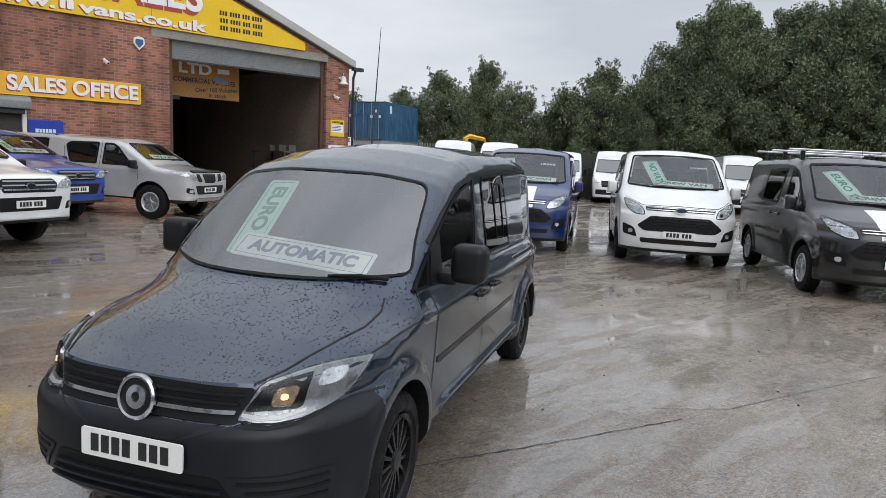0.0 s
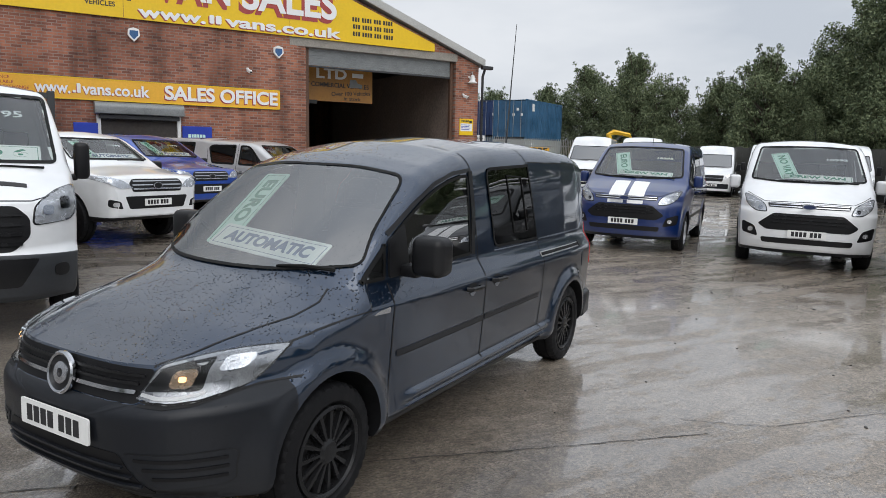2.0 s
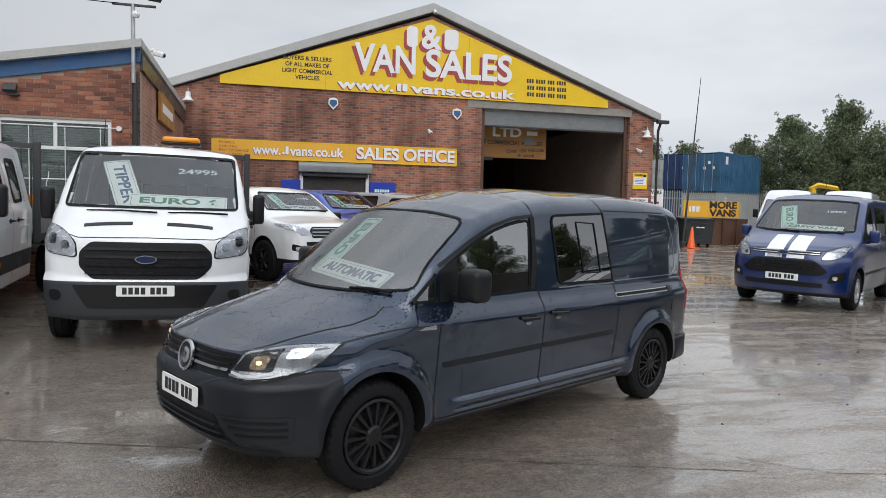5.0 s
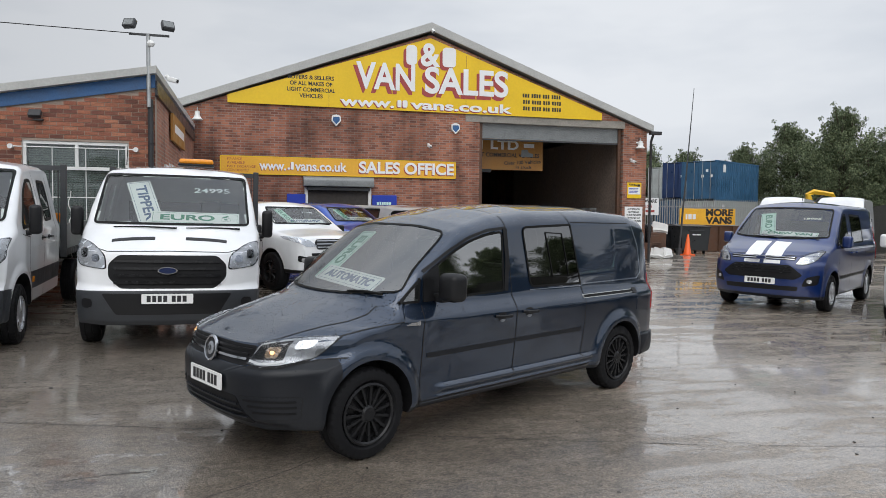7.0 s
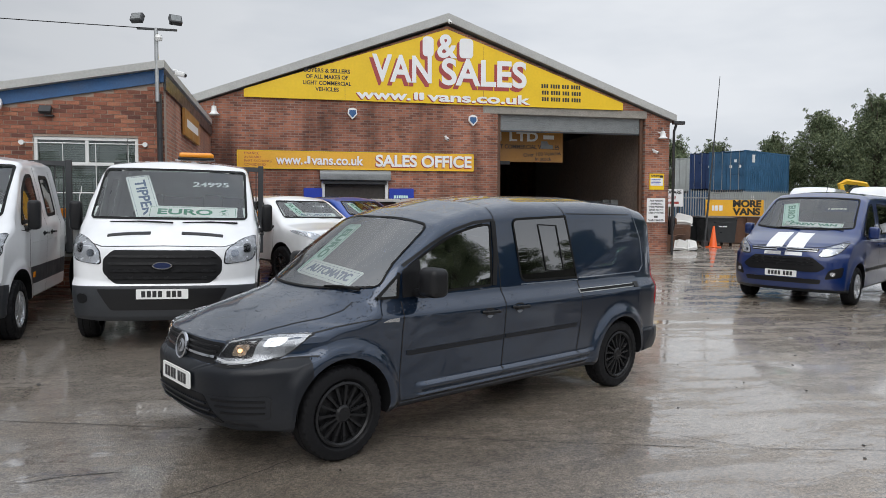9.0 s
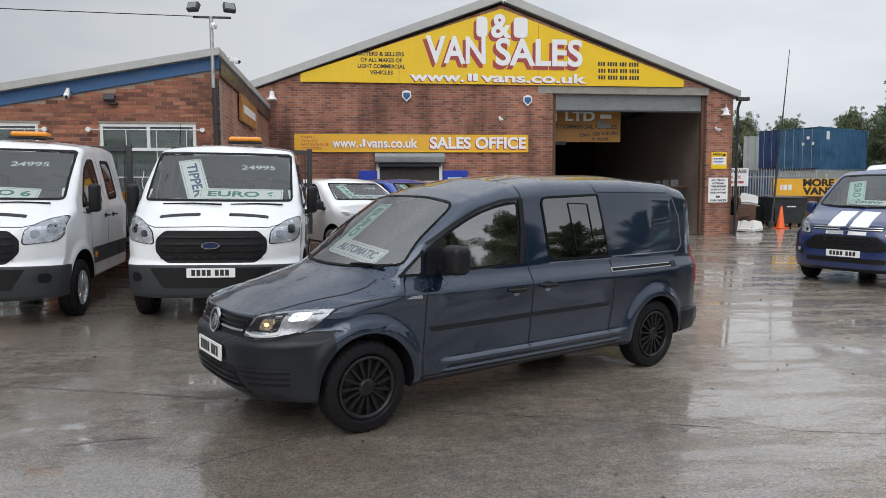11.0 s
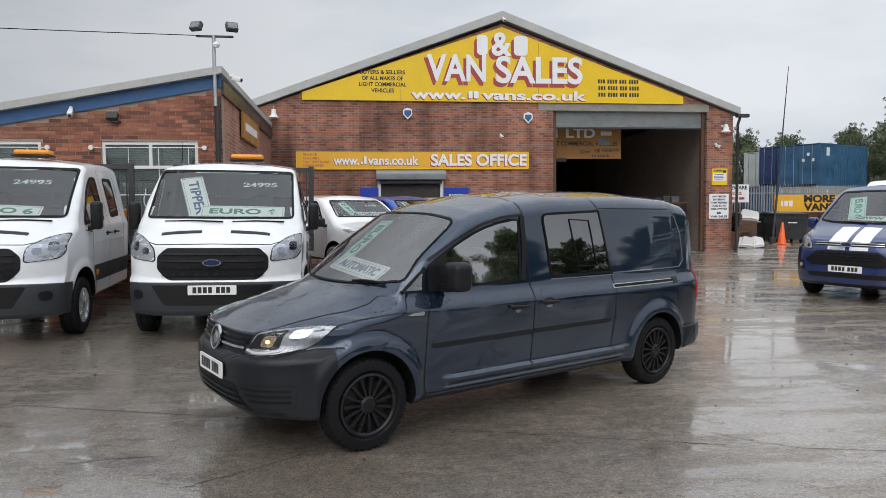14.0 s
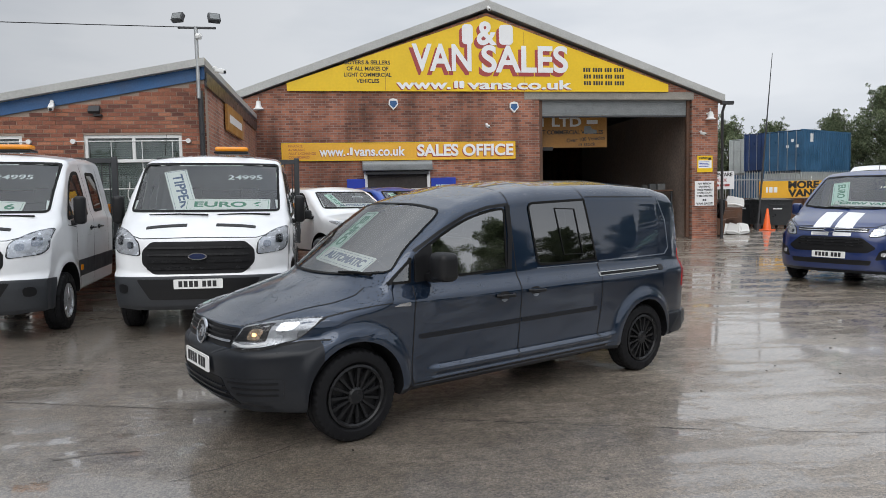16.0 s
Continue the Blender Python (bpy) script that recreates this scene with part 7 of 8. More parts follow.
# ---- pickups by the wall ----
PICKUP = dict(
    front=0.95, rear=-4.30, n=120, soft=0.05,
    top=[(0.95, 0.84), (0.94, 1.02), (0.905, 1.095), (0.80, 1.14), (0.05, 1.245), (-0.05, 1.29), (-0.78, 1.72), (-1.0, 1.785), (-1.9, 1.80), (-2.35, 1.74), (-2.50, 1.60), (-2.56, 1.30), (-2.64, 1.22), (-4.2, 1.22), (-4.30, 1.15)],
    bot=[(0.95, 0.50), (0.9, 0.42), (0.6, 0.38), (-0.5, 0.42), (-3.5, 0.45), (-4.3, 0.60)],
    wid=[(0.95, 0.70), (0.935, 0.79), (0.88, 0.85), (0.72, 0.895), (0.3, 0.92), (-0.5, 0.915), (-4.0, 0.91), (-4.3, 0.86)],
    rad=[(0.95, 0.07), (0.5, 0.13), (0.0, 0.13), (-1.0, 0.14), (-2.5, 0.10), (-4.3, 0.05)],
    crown=[(0.95, 0.02), (0.5, 0.05), (-0.2, 0.05), (-2.5, 0.05), (-4.3, 0.01)],
    cuts=[((0, 0, 0.47), (0, 0, 1))],
    belt=1.10, lean=0.24, tuck=0.05, wid_mid=0.88,
    arch=[(0.0, 0.46, 0.40, 0.58), (-3.085, 0.46, 0.40, 0.58)],
    lower=lambda x, y, z: z < 0.47,
    open=[], panes=[], strips=[], patches=[], mirror=(-0.35, 1.04, 1.22, 0.20, 0.18), handles=[(-1.15, 1.0), (-2.05, 1.0)],
    screen=((-0.05, 1.29), (-0.78, 1.72)), seat=(-0.95, 0.75), back=-2.40,
    wheels=(0.385, 0.225, 0.25, (0.0, -3.085), 0.93, M["rimblack"], 6, (0.05, 0.08)), wipers=((0.6, 0.05),), handle_paint=True, lowmat="blacktrim",
)
P_SCREEN = rounded([(-0.74, 1.33), (0.74, 1.33), (0.62, 1.68), (-0.62, 1.68)], 0.06)
P_DOOR = rounded([(-0.42, 1.16), (-1.25, 1.17), (-1.25, 1.66), (-0.95, 1.66)], [0.03, 0.05, 0.05, 0.15])
P_BACK = rounded([(-1.38, 1.17), (-2.10, 1.18), (-2.26, 1.58), (-2.15, 1.65), (-1.38, 1.67)], [0.05, 0.06, 0.05, 0.08, 0.05])
PICKUP["open"] = [("front", P_SCREEN), ("left", P_DOOR), ("left", P_BACK)]
PICKUP["panes"] = [("front", P_SCREEN, "glass", "windscreen"), ("left", P_DOOR, "sideglass", "door_window"), ("left", P_BACK, "tint", "rear_door_window")]
PICKUP["strips"] = [
    ("left", [(-0.30, 1.10), (-0.36, 0.55)], 0.010, "shut", "shut_line"), ("left", [(-1.31, 1.70), (-1.31, 0.50)], 0.010, "shut", "shut_line"),
    ("left", [(-2.30, 1.55), (-2.22, 1.12), (-2.35, 0.75)], 0.010, "shut", "shut_line"), ("left", [(-2.56, 1.25), (-2.56, 0.50)], 0.014, "shut", "shut_line"),
]
P_LAMP = rounded([(0.45, 0.93), (0.70, 0.92), (0.90, 1.03), (0.90, 1.11), (0.62, 1.05)], 0.03)
PICKUP["patches"] = [
    ("front", rounded([(-0.46, 0.87), (0.46, 0.87), (0.52, 1.0), (0.45, 1.07), (-0.45, 1.07), (-0.52, 1.0)], 0.03), "blacktrim", "grille", 0.004),
    ("front", rect(-0.46, 0.46, 0.905, 0.925, 0.005), "chrome", "grille_bar", 0.016), ("front", rect(-0.47, 0.47, 0.965, 0.985, 0.005), "chrome", "grille_bar", 0.016), ("front", rect(-0.45, 0.45, 1.025, 1.045, 0.005), "chrome", "grille_bar", 0.016),
    ("front", rounded([(-0.52, 0.60), (0.52, 0.60), (0.60, 0.80), (-0.60, 0.80)], 0.03), "blacktrim", "lower_grille", 0.004),
    ("front", rounded([(0.64, 0.60), (0.84, 0.64), (0.84, 0.76), (0.68, 0.72)], 0.03), "blacktrim", "fog_surround", 0.004),
    ("front", rect(0.71, 0.79, 0.64, 0.71, 0.03), "reflector", "fog_lamp", 0.012),
    ("front", P_LAMP, "reflector", "headlamp", 0.004), ("front", P_LAMP, "lens", "lamp_lens", 0.016),
]


def pickup(m, paint, label, card):
    car, sk, bd = build_vehicle(dict(PICKUP, paint=paint), "pickup_truck", label, "pickup", m, "pickup trucks")
    oval(car, 0.962, 0.965, 0.17, 0.11, 4, "blacktrim")
    plate_bars(car, pose(0.968, 0, 0.70, 0, 0, 90))
    placard(car, "white card lettered " + card, card, (-0.13, 1.29), 30, 0.10, 0.20, 0.95, 0.17, 2, "blueink")
    placard(car, "pale mint card in the windscreen", "EURO 6", (-0.13, 1.29), 30, -0.30, 0.38, 0.60, 0.20, 80, "greenink", "palegreen")
    price(car, "17995", (-0.10, 1.31), 30, 0.30, 0.52, 0.26)
    return car


pickup(sized(stand(0.34, 9.95, -60), 0.97), "p_white", "white double cab pickup with chrome grille bars", "AUTOMATIC")
pickup(sized(stand(1.92, 13.2, -58), 0.98), "p_bright", "bright blue double cab pickup near the office door", "AUTOMATIC")
CANOPY = dict(PICKUP, paint="p_silver")
CANOPY["top"] = PICKUP["top"][:8] + [(-1.9, 1.80), (-2.3, 1.80), (-2.5, 1.83), (-4.0, 1.80), (-4.22, 1.70), (-4.30, 1.2)]
N_SIDE = rounded([(-2.72, 1.30), (-3.95, 1.32), (-3.90, 1.68), (-2.72, 1.70)], 0.06)
CANOPY["panes"] = PICKUP["panes"] + [("left", N_SIDE, "tint", "canopy_window")]
CANOPY["wheels"] = (*PICKUP["wheels"][:5], M["rimsilver"], 6, (0.05, 0.08))
CANOPY["patches"] = [p for p in PICKUP["patches"] if p[3] not in ("grille", "grille_bar")] + [
    ("front", rounded([(-0.22, 0.86), (0.22, 0.86), (0.28, 1.06), (-0.28, 1.06)], 0.03), "blacktrim", "grille", 0.006),
    ("front", rounded([(0.34, 0.88), (0.50, 0.90), (0.54, 1.06), (0.40, 1.06)], 0.02), "blacktrim", "side_grille", 0.006),
    ("front", rect(-0.60, 0.60, 0.47, 0.53, 0.02), "chrome", "bumper_bar", 0.05),
    ("front", rect(-0.62, 0.62, 1.085, 1.12, 0.01), "blacktrim", "bonnet_guard", 0.03),
]
canopied, sk, bd = build_vehicle(CANOPY, "pickup_truck", "silver double cab pickup with a hard canopy", "pickup", sized(stand(4.86, 13.75, -56), 0.97), "pickup trucks")
plate_bars(canopied, pose(0.962, 0, 0.70, 0, 0, 90))
placard(canopied, "white card lettered NO V.A.T", "NO V.A.T", (-0.13, 1.29), 30, 0.08, 0.20, 1.0, 0.18, 2, "greenink")
bm = bmesh.new()
tube(bm, [(-2.58, -0.75, 1.78), (-2.58, 0.75, 1.78)], 0.012, 6)
part("canopy_seam", bm, M["rubber"], canopied)

# ---- tall vans in the back row ----
TALL = {k: v for k, v in CREW.items() if k not in ("bow", "flare", "shoulder")}
TALL.update(paint="p_white", front=0.98, rear=-4.6, n=70, soft=0.05, tuck=0.06)
TALL["top"] = [(0.98, 0.75), (0.965, 0.98), (0.90, 1.12), (0.75, 1.22), (0.35, 1.38), (0.25, 1.42), (-0.55, 2.15), (-0.85, 2.45), (-1.2, 2.58), (-4.3, 2.58), (-4.55, 2.50), (-4.6, 2.2)]
TALL["bot"] = [(0.98, 0.34), (0.93, 0.26), (0.6, 0.22), (0.3, 0.24), (-0.5, 0.26), (-3.8, 0.30), (-4.6, 0.40)]
TALL["wid"] = [(0.98, 0.55), (0.965, 0.72), (0.9, 0.84), (0.6, 0.93), (0.0, 0.99), (-4.3, 0.99), (-4.55, 0.95), (-4.6, 0.9)]
TALL["rad"], TALL["crown"] = [(0.98, 0.06), (0, 0.12), (-4.6, 0.14)], [(0.98, 0.02), (0, 0.05), (-4.6, 0.04)]
TALL["lean"] = 0.10
TALL["arch"] = [(0.0, 0.42, 0.36, 0.62), (-3.6, 0.42, 0.36, 0.62)]
S_SCREEN = rounded([(-0.84, 1.48), (0.84, 1.48), (0.78, 2.12), (-0.78, 2.12)], 0.06)
S_DOOR = rounded([(-0.15, 1.36), (-1.15, 1.38), (-1.15, 1.98), (-0.62, 1.98)], 0.06)
TALL["open"] = []
TALL["panes"] = [("front", S_SCREEN, "tint", "windscreen"), ("left", S_DOOR, "tint", "door_window")]
TALL["strips"] = [("left", [(-1.28, 2.3), (-1.28, 0.35)], 0.012, "shut", "shut_line"), ("left", [(-2.6, 2.3), (-2.6, 0.35)], 0.012, "shut", "shut_line"), ("left", [(-0.5, 0.70), (-3.1, 0.72)], 0.10, "blacktrim", "side_moulding")]
TALL["patches"] = [
    ("front", rounded([(-0.50, 0.78), (0.50, 0.78), (0.55, 1.08), (-0.55, 1.08)], 0.04), "blacktrim", "grille", 0.004),
    ("front", rect(-0.5, 0.5, 0.92, 0.94, 0.005), "chrome", "grille_bar", 0.014),
    ("front", rounded([(0.58, 0.92), (0.86, 0.98), (0.88, 1.18), (0.66, 1.10)], 0.04), "reflector", "headlamp", 0.004),
    ("front", rect(-0.78, 0.78, 0.42, 0.66, 0.05), "bumper", "bumper_insert", 0.004),
]
TALL["mirror"] = (-0.25, 1.14, 1.50, 0.20, 0.36)
TALL["screen"] = ((0.25, 1.42), (-0.55, 2.15))
TALL["wheels"] = (0.345, 0.215, 0.215, (0.0, -3.6), 0.965, M["rimsilver"], 8, (0.05, 0.07))
TALL["handles"] = [(-1.05, 1.2)]
tall, sk, bd = build_vehicle(TALL, "tall_van", "white high-roof van in the back row", "van", stand(29.3, 20.6, -146), "back row vans")
plate_bars(tall, pose(1.0, 0, 0.58, 0, 0, 90))
rnd = random.Random(5)
for x, y, yaw in ((29.6, 17.7, -147), (30.3, 14.4, -146), (30.8, 11.4, -148), (32.6, 8.6, -147), (22.3, 22.3, -140), (24.2, 20.9, -142), (33.5, 5.0, -146), (34.4, 1.6, -146)):
    copy_thing(tall, stand(x, y, yaw) @ Matrix.Scale(rnd.uniform(1.0, 1.08), 4))

# ---- yard edge: bins, cone, notices, fence, containers, machine ----
def bin_large(m, open_lid):
    b = thing("wheeled_bin", "large black plastic four-wheeled waste bin" + (" with its lid up" if open_lid else ""), "bin", m, "waste bins")
    bm = bmesh.new()
    prism(bm, [(-0.62, 0.16), (0.62, 0.16), (0.70, 1.20), (-0.70, 1.20)], 1.0, Matrix.Translation((0, 0.5, 0)))
    part("tub", bm, M["binplastic"], b)
    bm = bmesh.new()
    box(bm, -0.74, 0.74, -0.54, 0.54, 1.20, 1.26, 0.02)
    part("rim", bm, M["binplastic"], b)
    bm = bmesh.new()
    lid = pose(0, 0.52, 1.27, 100 if open_lid else 4)
    box(bm, -0.72, 0.72, -1.06, 0, 0, 0.05, 0.02, lid)
    box(bm, -0.45, -0.40, -1.0, -0.1, -0.03, 0.0, 0, lid @ pose(0, 0, 0, 0, 0, 18))
    box(bm, 0.40, 0.45, -1.0, -0.1, -0.03, 0.0, 0, lid @ pose(0, 0, 0, 0, 0, -18))
    part("lid", bm, M["binplastic"], b)
    for x in (-0.5, 0.5):
        for y in (-0.38, 0.38):
            bm = bmesh.new()
            tube(bm, [(x - 0.03, y, 0.08), (x + 0.03, y, 0.08)], 0.08, 14)
            box(bm, x - 0.02, x + 0.02, y - 0.03, y + 0.03, 0.09, 0.18)
            part("castor", bm, M["rubber"], b)
    bm = bmesh.new()
    tube(bm, [(-0.35, -0.5, 1.05), (-0.35, -0.58, 1.05), (0.35, -0.58, 1.05), (0.35, -0.5, 1.05)], 0.018, 8)
    part("handle", bm, M["binplastic"], b)
    bm = bmesh.new()
    bar_row(bm, (0.16, 0.2), -0.15, 0.84, 0.05, 0.004, 0.5, -0.5)
    part("label_bars", bm, M["white"], b)
    return b


def cone(x, y, h=0.75, label="orange traffic cone standing on the wet yard"):
    c = thing("traffic_cone", label, "cone", sized(stand(x, y, 20), h / 0.75), "traffic cones")
    bm = bmesh.new()
    box(bm, -0.2, 0.2, -0.2, 0.2, 0, 0.035, 0.012)
    part("base", bm, M["cone"], c)
    bm = bmesh.new()
    lathe(bm, [(0.15, 0.03), (0.135, 0.06), (0.03, 0.74), (0.024, 0.75), (0.0, 0.75)], 24, "z")
    part("body", bm, M["cone"], c, smooth=True)


bin_large(stand(18.45, 23.3, -6), False)
bin_large(stand(17.55, 24.6, 4), True)
cone(17.42, 21.95, 0.9)
cone(3.45, 15.6, 0.36, "small collapsed orange traffic cone")

nt = thing("dog_notice", "white dog warning notice on the fence", "notice")
bm = bmesh.new()
box(bm, 14.55, 15.5, 21.2, 21.23, 1.75, 2.45, 0.004)
part("board", bm, M["white"], nt)
lettering("lettering", "BEWARE", 0.20, M["black"], nt, pose(15.02, 21.198, 2.32), 0.002, 0.78, 0.006)
lettering("lettering", "DOG LOOSE", 0.16, M["redletter"], nt, pose(14.9, 21.198, 2.10), 0.002, 0.55, 0.004)
bm = bmesh.new()
bar_row(bm, (0.2, 0.16, 0.22), 14.65, 1.86, 0.09, 0.003, 0.4, 21.2)
part("text_bars", bm, M["redletter"], nt)
for x in (14.75, 15.3):
    bm = bmesh.new()
    box(bm, x - 0.03, x + 0.03, 21.23, 21.27, ground_z(14, 20), 2.4)
    part("post", bm, M["darksteel"], nt)

# scrap beside the bins
rnd = random.Random(9)
heap = thing("scrap_heap", "heap of broken white bumpers and rusty scrap by the pier", "scrap heap", stand(14.5, 19.9, 0))
for k, (x, y, z, mt) in enumerate(((-0.25, 0.0, 0.0, "upvc"), (0.1, -0.1, 0.0, "upvc"), (0.0, 0.1, 0.50, "rust"), (0.4, 0.4, 1.0, "upvc"), (0.45, -0.15, 0.0, "upvc"), (-0.3, 0.3, 0.9, "rust"), (0.1, 0.35, 0.35, "shutter"))):
    bm = bmesh.new()
    w = rnd.uniform(0.28, 0.4)
    prism(bm, rounded([(-w, 0), (w, 0.03), (w * 0.9, 0.36), (-w * 0.7, 0.44)], 0.08), 0.12)
    tube(bm, [(-w * 0.8, -0.14, 0.08), (0, -0.17, 0.12), (w * 0.8, -0.14, 0.08)], 0.03, 8)
    bmesh.ops.transform(bm, matrix=pose(x, y, z, rnd.uniform(-14, 14), rnd.uniform(-10, 10), rnd.uniform(-25, 25)), verts=bm.verts)
    part("broken_panel", bm, M[mt], heap)
bm = bmesh.new()
box(bm, -0.5, 0.6, 0.1, 0.7, 0.0, 1.0, 0.03)
part("crate", bm, M["rust"], heap)
tyr = thing("worn_tyre", "worn black tyre on a rusty crate by the brick pier", "tyre", pose(13.75, 19.2, ground_z(13.75, 19.2) + 0.98, 8, 0, 70))
part("tread", tyre_mesh(0.34, 0.2, 0.2), M["tyre"], tyr, smooth=True)
bm = bmesh.new()
box(bm, -0.25, 0.25, -0.2, 0.25, -0.96, -0.36, 0.02)
part("crate", bm, M["rust"], tyr)

SGM = pose(18.9, 24.75, 0, 0, 0, 8)
sg = thing("yard_sign", "long amber board lettered MORE VANS on a rusty skip wall", "sign", SGM)
bm = bmesh.new()
box(bm, 0, 3.5, 0, 0.05, 1.32, 2.10, 0.004)
part("panel", bm, M["amber"], sg)
lettering("lettering", "MORE", 0.44, M["black"], sg, pose(2.45, -0.004, 1.90), 0.003, 1.75, 0.02)
lettering("lettering", "VANS", 0.44, M["black"], sg, pose(2.45, -0.004, 1.52), 0.003, 1.70, 0.02)
bm = bmesh.new()
bar_row(bm, (0.10, 0.2, 0.2), 0.35, 1.58, 0.25, 0.004, 0.25, 0.0)
part("address_bars", bm, M["white"], sg)
sk_ = thing("rusty_skip", "low rusty steel skip behind the bins", "skip", stand(20.8, 26.0, 8))
bm = bmesh.new()
prism(bm, [(-1.95, 0.02), (1.95, 0.02), (2.15, 1.30), (-2.15, 1.30)], 1.6, Matrix.Translation((0, 0.75, 0)))
part("tub", bm, M["rust"], sk_)
for x in (-1.4, -0.5, 0.5, 1.4):
    bm = bmesh.new()
    box(bm, x - 0.05, x + 0.05, -0.93, -0.85, 0.05, 1.28)
    part("rib", bm, M["rust"], sk_)

# palisade fence on a low wall
fn = thing("palisade_fence", "tall galvanised palisade fence with pointed pales", "fence")
F0, F1 = Vector((13.2, 27.0, 0)), Vector((31.0, 30.2, 0))
dirn = (F1 - F0).normalized()
L = (F1 - F0).length
yaw = math.degrees(math.atan2(dirn.y, dirn.x))
bm = bmesh.new()
prism(bm, [(-0.034, 0), (0.034, 0), (0.034, 1.95), (0.017, 2.06), (-0.017, 2.06), (-0.034, 1.95)], 0.012)
pale = bpy.data.meshes.new("pale")
bm.to_mesh(pale)
bm.free()
pale.materials.append(M["steel"])
k = 0
while k * 0.165 < L:
    p = F0 + dirn * k * 0.165
    o = new("pale", pale)
    o.parent = fn
    o.matrix_local = pose(p.x, p.y, 0.62, 0, 0, yaw)
    k += 1
for z in (0.95, 2.25):
    bm = bmesh.new()
    tube(bm, [F0 + Vector((0, 0.04, z)), F1 + Vector((0, 0.04, z))], 0.03, 6)
    part("rail", bm, M["steel"], fn)
bm = bmesh.new()
box(bm, 0, L, 0.02, 0.25, 0, 0.6, 0.01, pose(F0.x, F0.y, 0, 0, 0, yaw))
part("plinth", bm, M["concrete"], fn)


M["contdark"] = material("dark container blue", (0.015, 0.04, 0.12), 0.45, var=0.3, scale=1.5)


def container(m, mat, label, length=6.06):
    """Steel box container: corrugated long sides, door end at x = 0 with bars."""
    c = thing("shipping_container", label, "container", m, "shipping containers")
    W, H = 2.44, 2.59
    bm = bmesh.new()
    n = int(length / 0.14)
    for s in (0, 1):
        prev = None
        for i in range(n * 2 + 1):
            x = 0.1 + (length - 0.2) * i / (n * 2)
            d = 0.035 if (i // 2) % 2 else 0.0
            y = (W - d) if s else d
            col = [bm.verts.new((x, y, 0.14)), bm.verts.new((x, y, H - 0.1))]
            if prev:
                bm.faces.new((prev[0], col[0], col[1], prev[1]))
            prev = col
    part("side_wall", bm, M[mat], c)
    bm = bmesh.new()
    for x in (0, length - 0.1):
        for y in (0, W - 0.1):
            box(bm, x, x + 0.1, y, y + 0.1, 0, H)
    for y in (0, W - 0.1):
        box(bm, 0.1, length - 0.1, y, y + 0.1, 0, 0.15)
        box(bm, 0.1, length - 0.1, y, y + 0.1, H - 0.1, H)
    part("frame", bm, M[mat], c)
    bm = bmesh.new()
    box(bm, 0.05, length - 0.05, 0.06, W - 0.06, H - 0.06, H - 0.02)
    box(bm, length - 0.06, length - 0.03, 0.1, W - 0.1, 0.1, H - 0.1)
    part("roof", bm, M[mat], c)
    for y0, y1 in ((0.1, W / 2 - 0.01), (W / 2 + 0.01, W - 0.1)):
        bm = bmesh.new()
        box(bm, 0.02, 0.06, y0, y1, 0.12, H - 0.1)
        for z in (0.5, 1.1, 1.7):
            box(bm, 0.0, 0.02, y0 + 0.06, y1 - 0.06, z, z + 0.42)
        d = part("door", bm, M[mat], c)
        for yy in (y0 + 0.28, y1 - 0.28):
            bm = bmesh.new()
            tube(bm, [(-0.03, yy, 0.1), (-0.03, yy, H - 0.05)], 0.02, 6)
            part("locking_bar", bm, M["steel"], d)
    bm = bmesh.new()
    box(bm, 0.9, 1.25, -0.006, 0.0, 1.85, 2.35)
    part("label_plate", bm, M["white"], c)
    bm = bmesh.new()
    for k in range(3):
        box(bm, -0.012, -0.002, 0.25 + 0.3 * k, 0.42 + 0.3 * k, 1.5 + 0.35 * (k % 2), 1.68 + 0.35 * (k % 2))
    part("marking_bars", bm, M["white"], c)
    return c


for mx, my, mz, mat, lab in (
    (27.89, 34.28, 2.79, "contblue", "faded blue corrugated shipping container stacked behind the fence"), (27.89, 34.28, 0.19, "contgrey", "pale grey shipping container at the bottom of a stack"),
    (28.52, 37.50, 2.97, "contdark", "dark blue shipping container beside another stack"), (28.52, 37.50, 0.37, "contblue", "faded blue shipping container under another"),
    (29.79, 41.47, 2.93, "contgrey", "pale grey shipping container seen end on"), (29.79, 41.47, 0.33, "contblue", "faded blue shipping container under a grey one"),
):
    container(pose(mx, my, mz, 0, 0, 26.6), mat, lab)

mast = thing("radio_mast", "thin leaning whip aerial pole", "aerial")
bm = bmesh.new()
tube(bm, [(17.15, 22.15, 0.2), (17.5, 22.3, 3.3), (17.92, 22.47, 7.33)], [0.05, 0.035, 0.012], 8)
part("pole", bm, M["darksteel"], mast, smooth=True)
bm = bmesh.new()
box(bm, 17.05, 17.25, 22.05, 22.25, 0.0, 0.3, 0.02)
part("foot", bm, M["darksteel"], mast)

ex = thing("loader_crane", "yellow folded loader crane behind the vans", "crane", sized(stand(29.7, 28.4, -15), 1.08))
bm = bmesh.new()
box(bm, -0.2, 0.2, -0.2, 0.2, 0.0, 2.55, 0.04)
part("column", bm, M["craneyellow"], ex)
bm = bmesh.new()
tube(bm, [(0, 0, 2.45), (-0.15, 0, 2.95), (0.15, 0, 3.1), (1.15, 0, 2.98), (1.3, 0, 2.75)], [0.16, 0.15, 0.14, 0.12, 0.09], 4)
part("boom", bm, M["craneyellow"], ex)
bm = bmesh.new()
tube(bm, [(0.15, 0, 2.5), (0.7, 0, 2.95)], 0.05, 8)
part("ram", bm, M["darksteel"], ex)

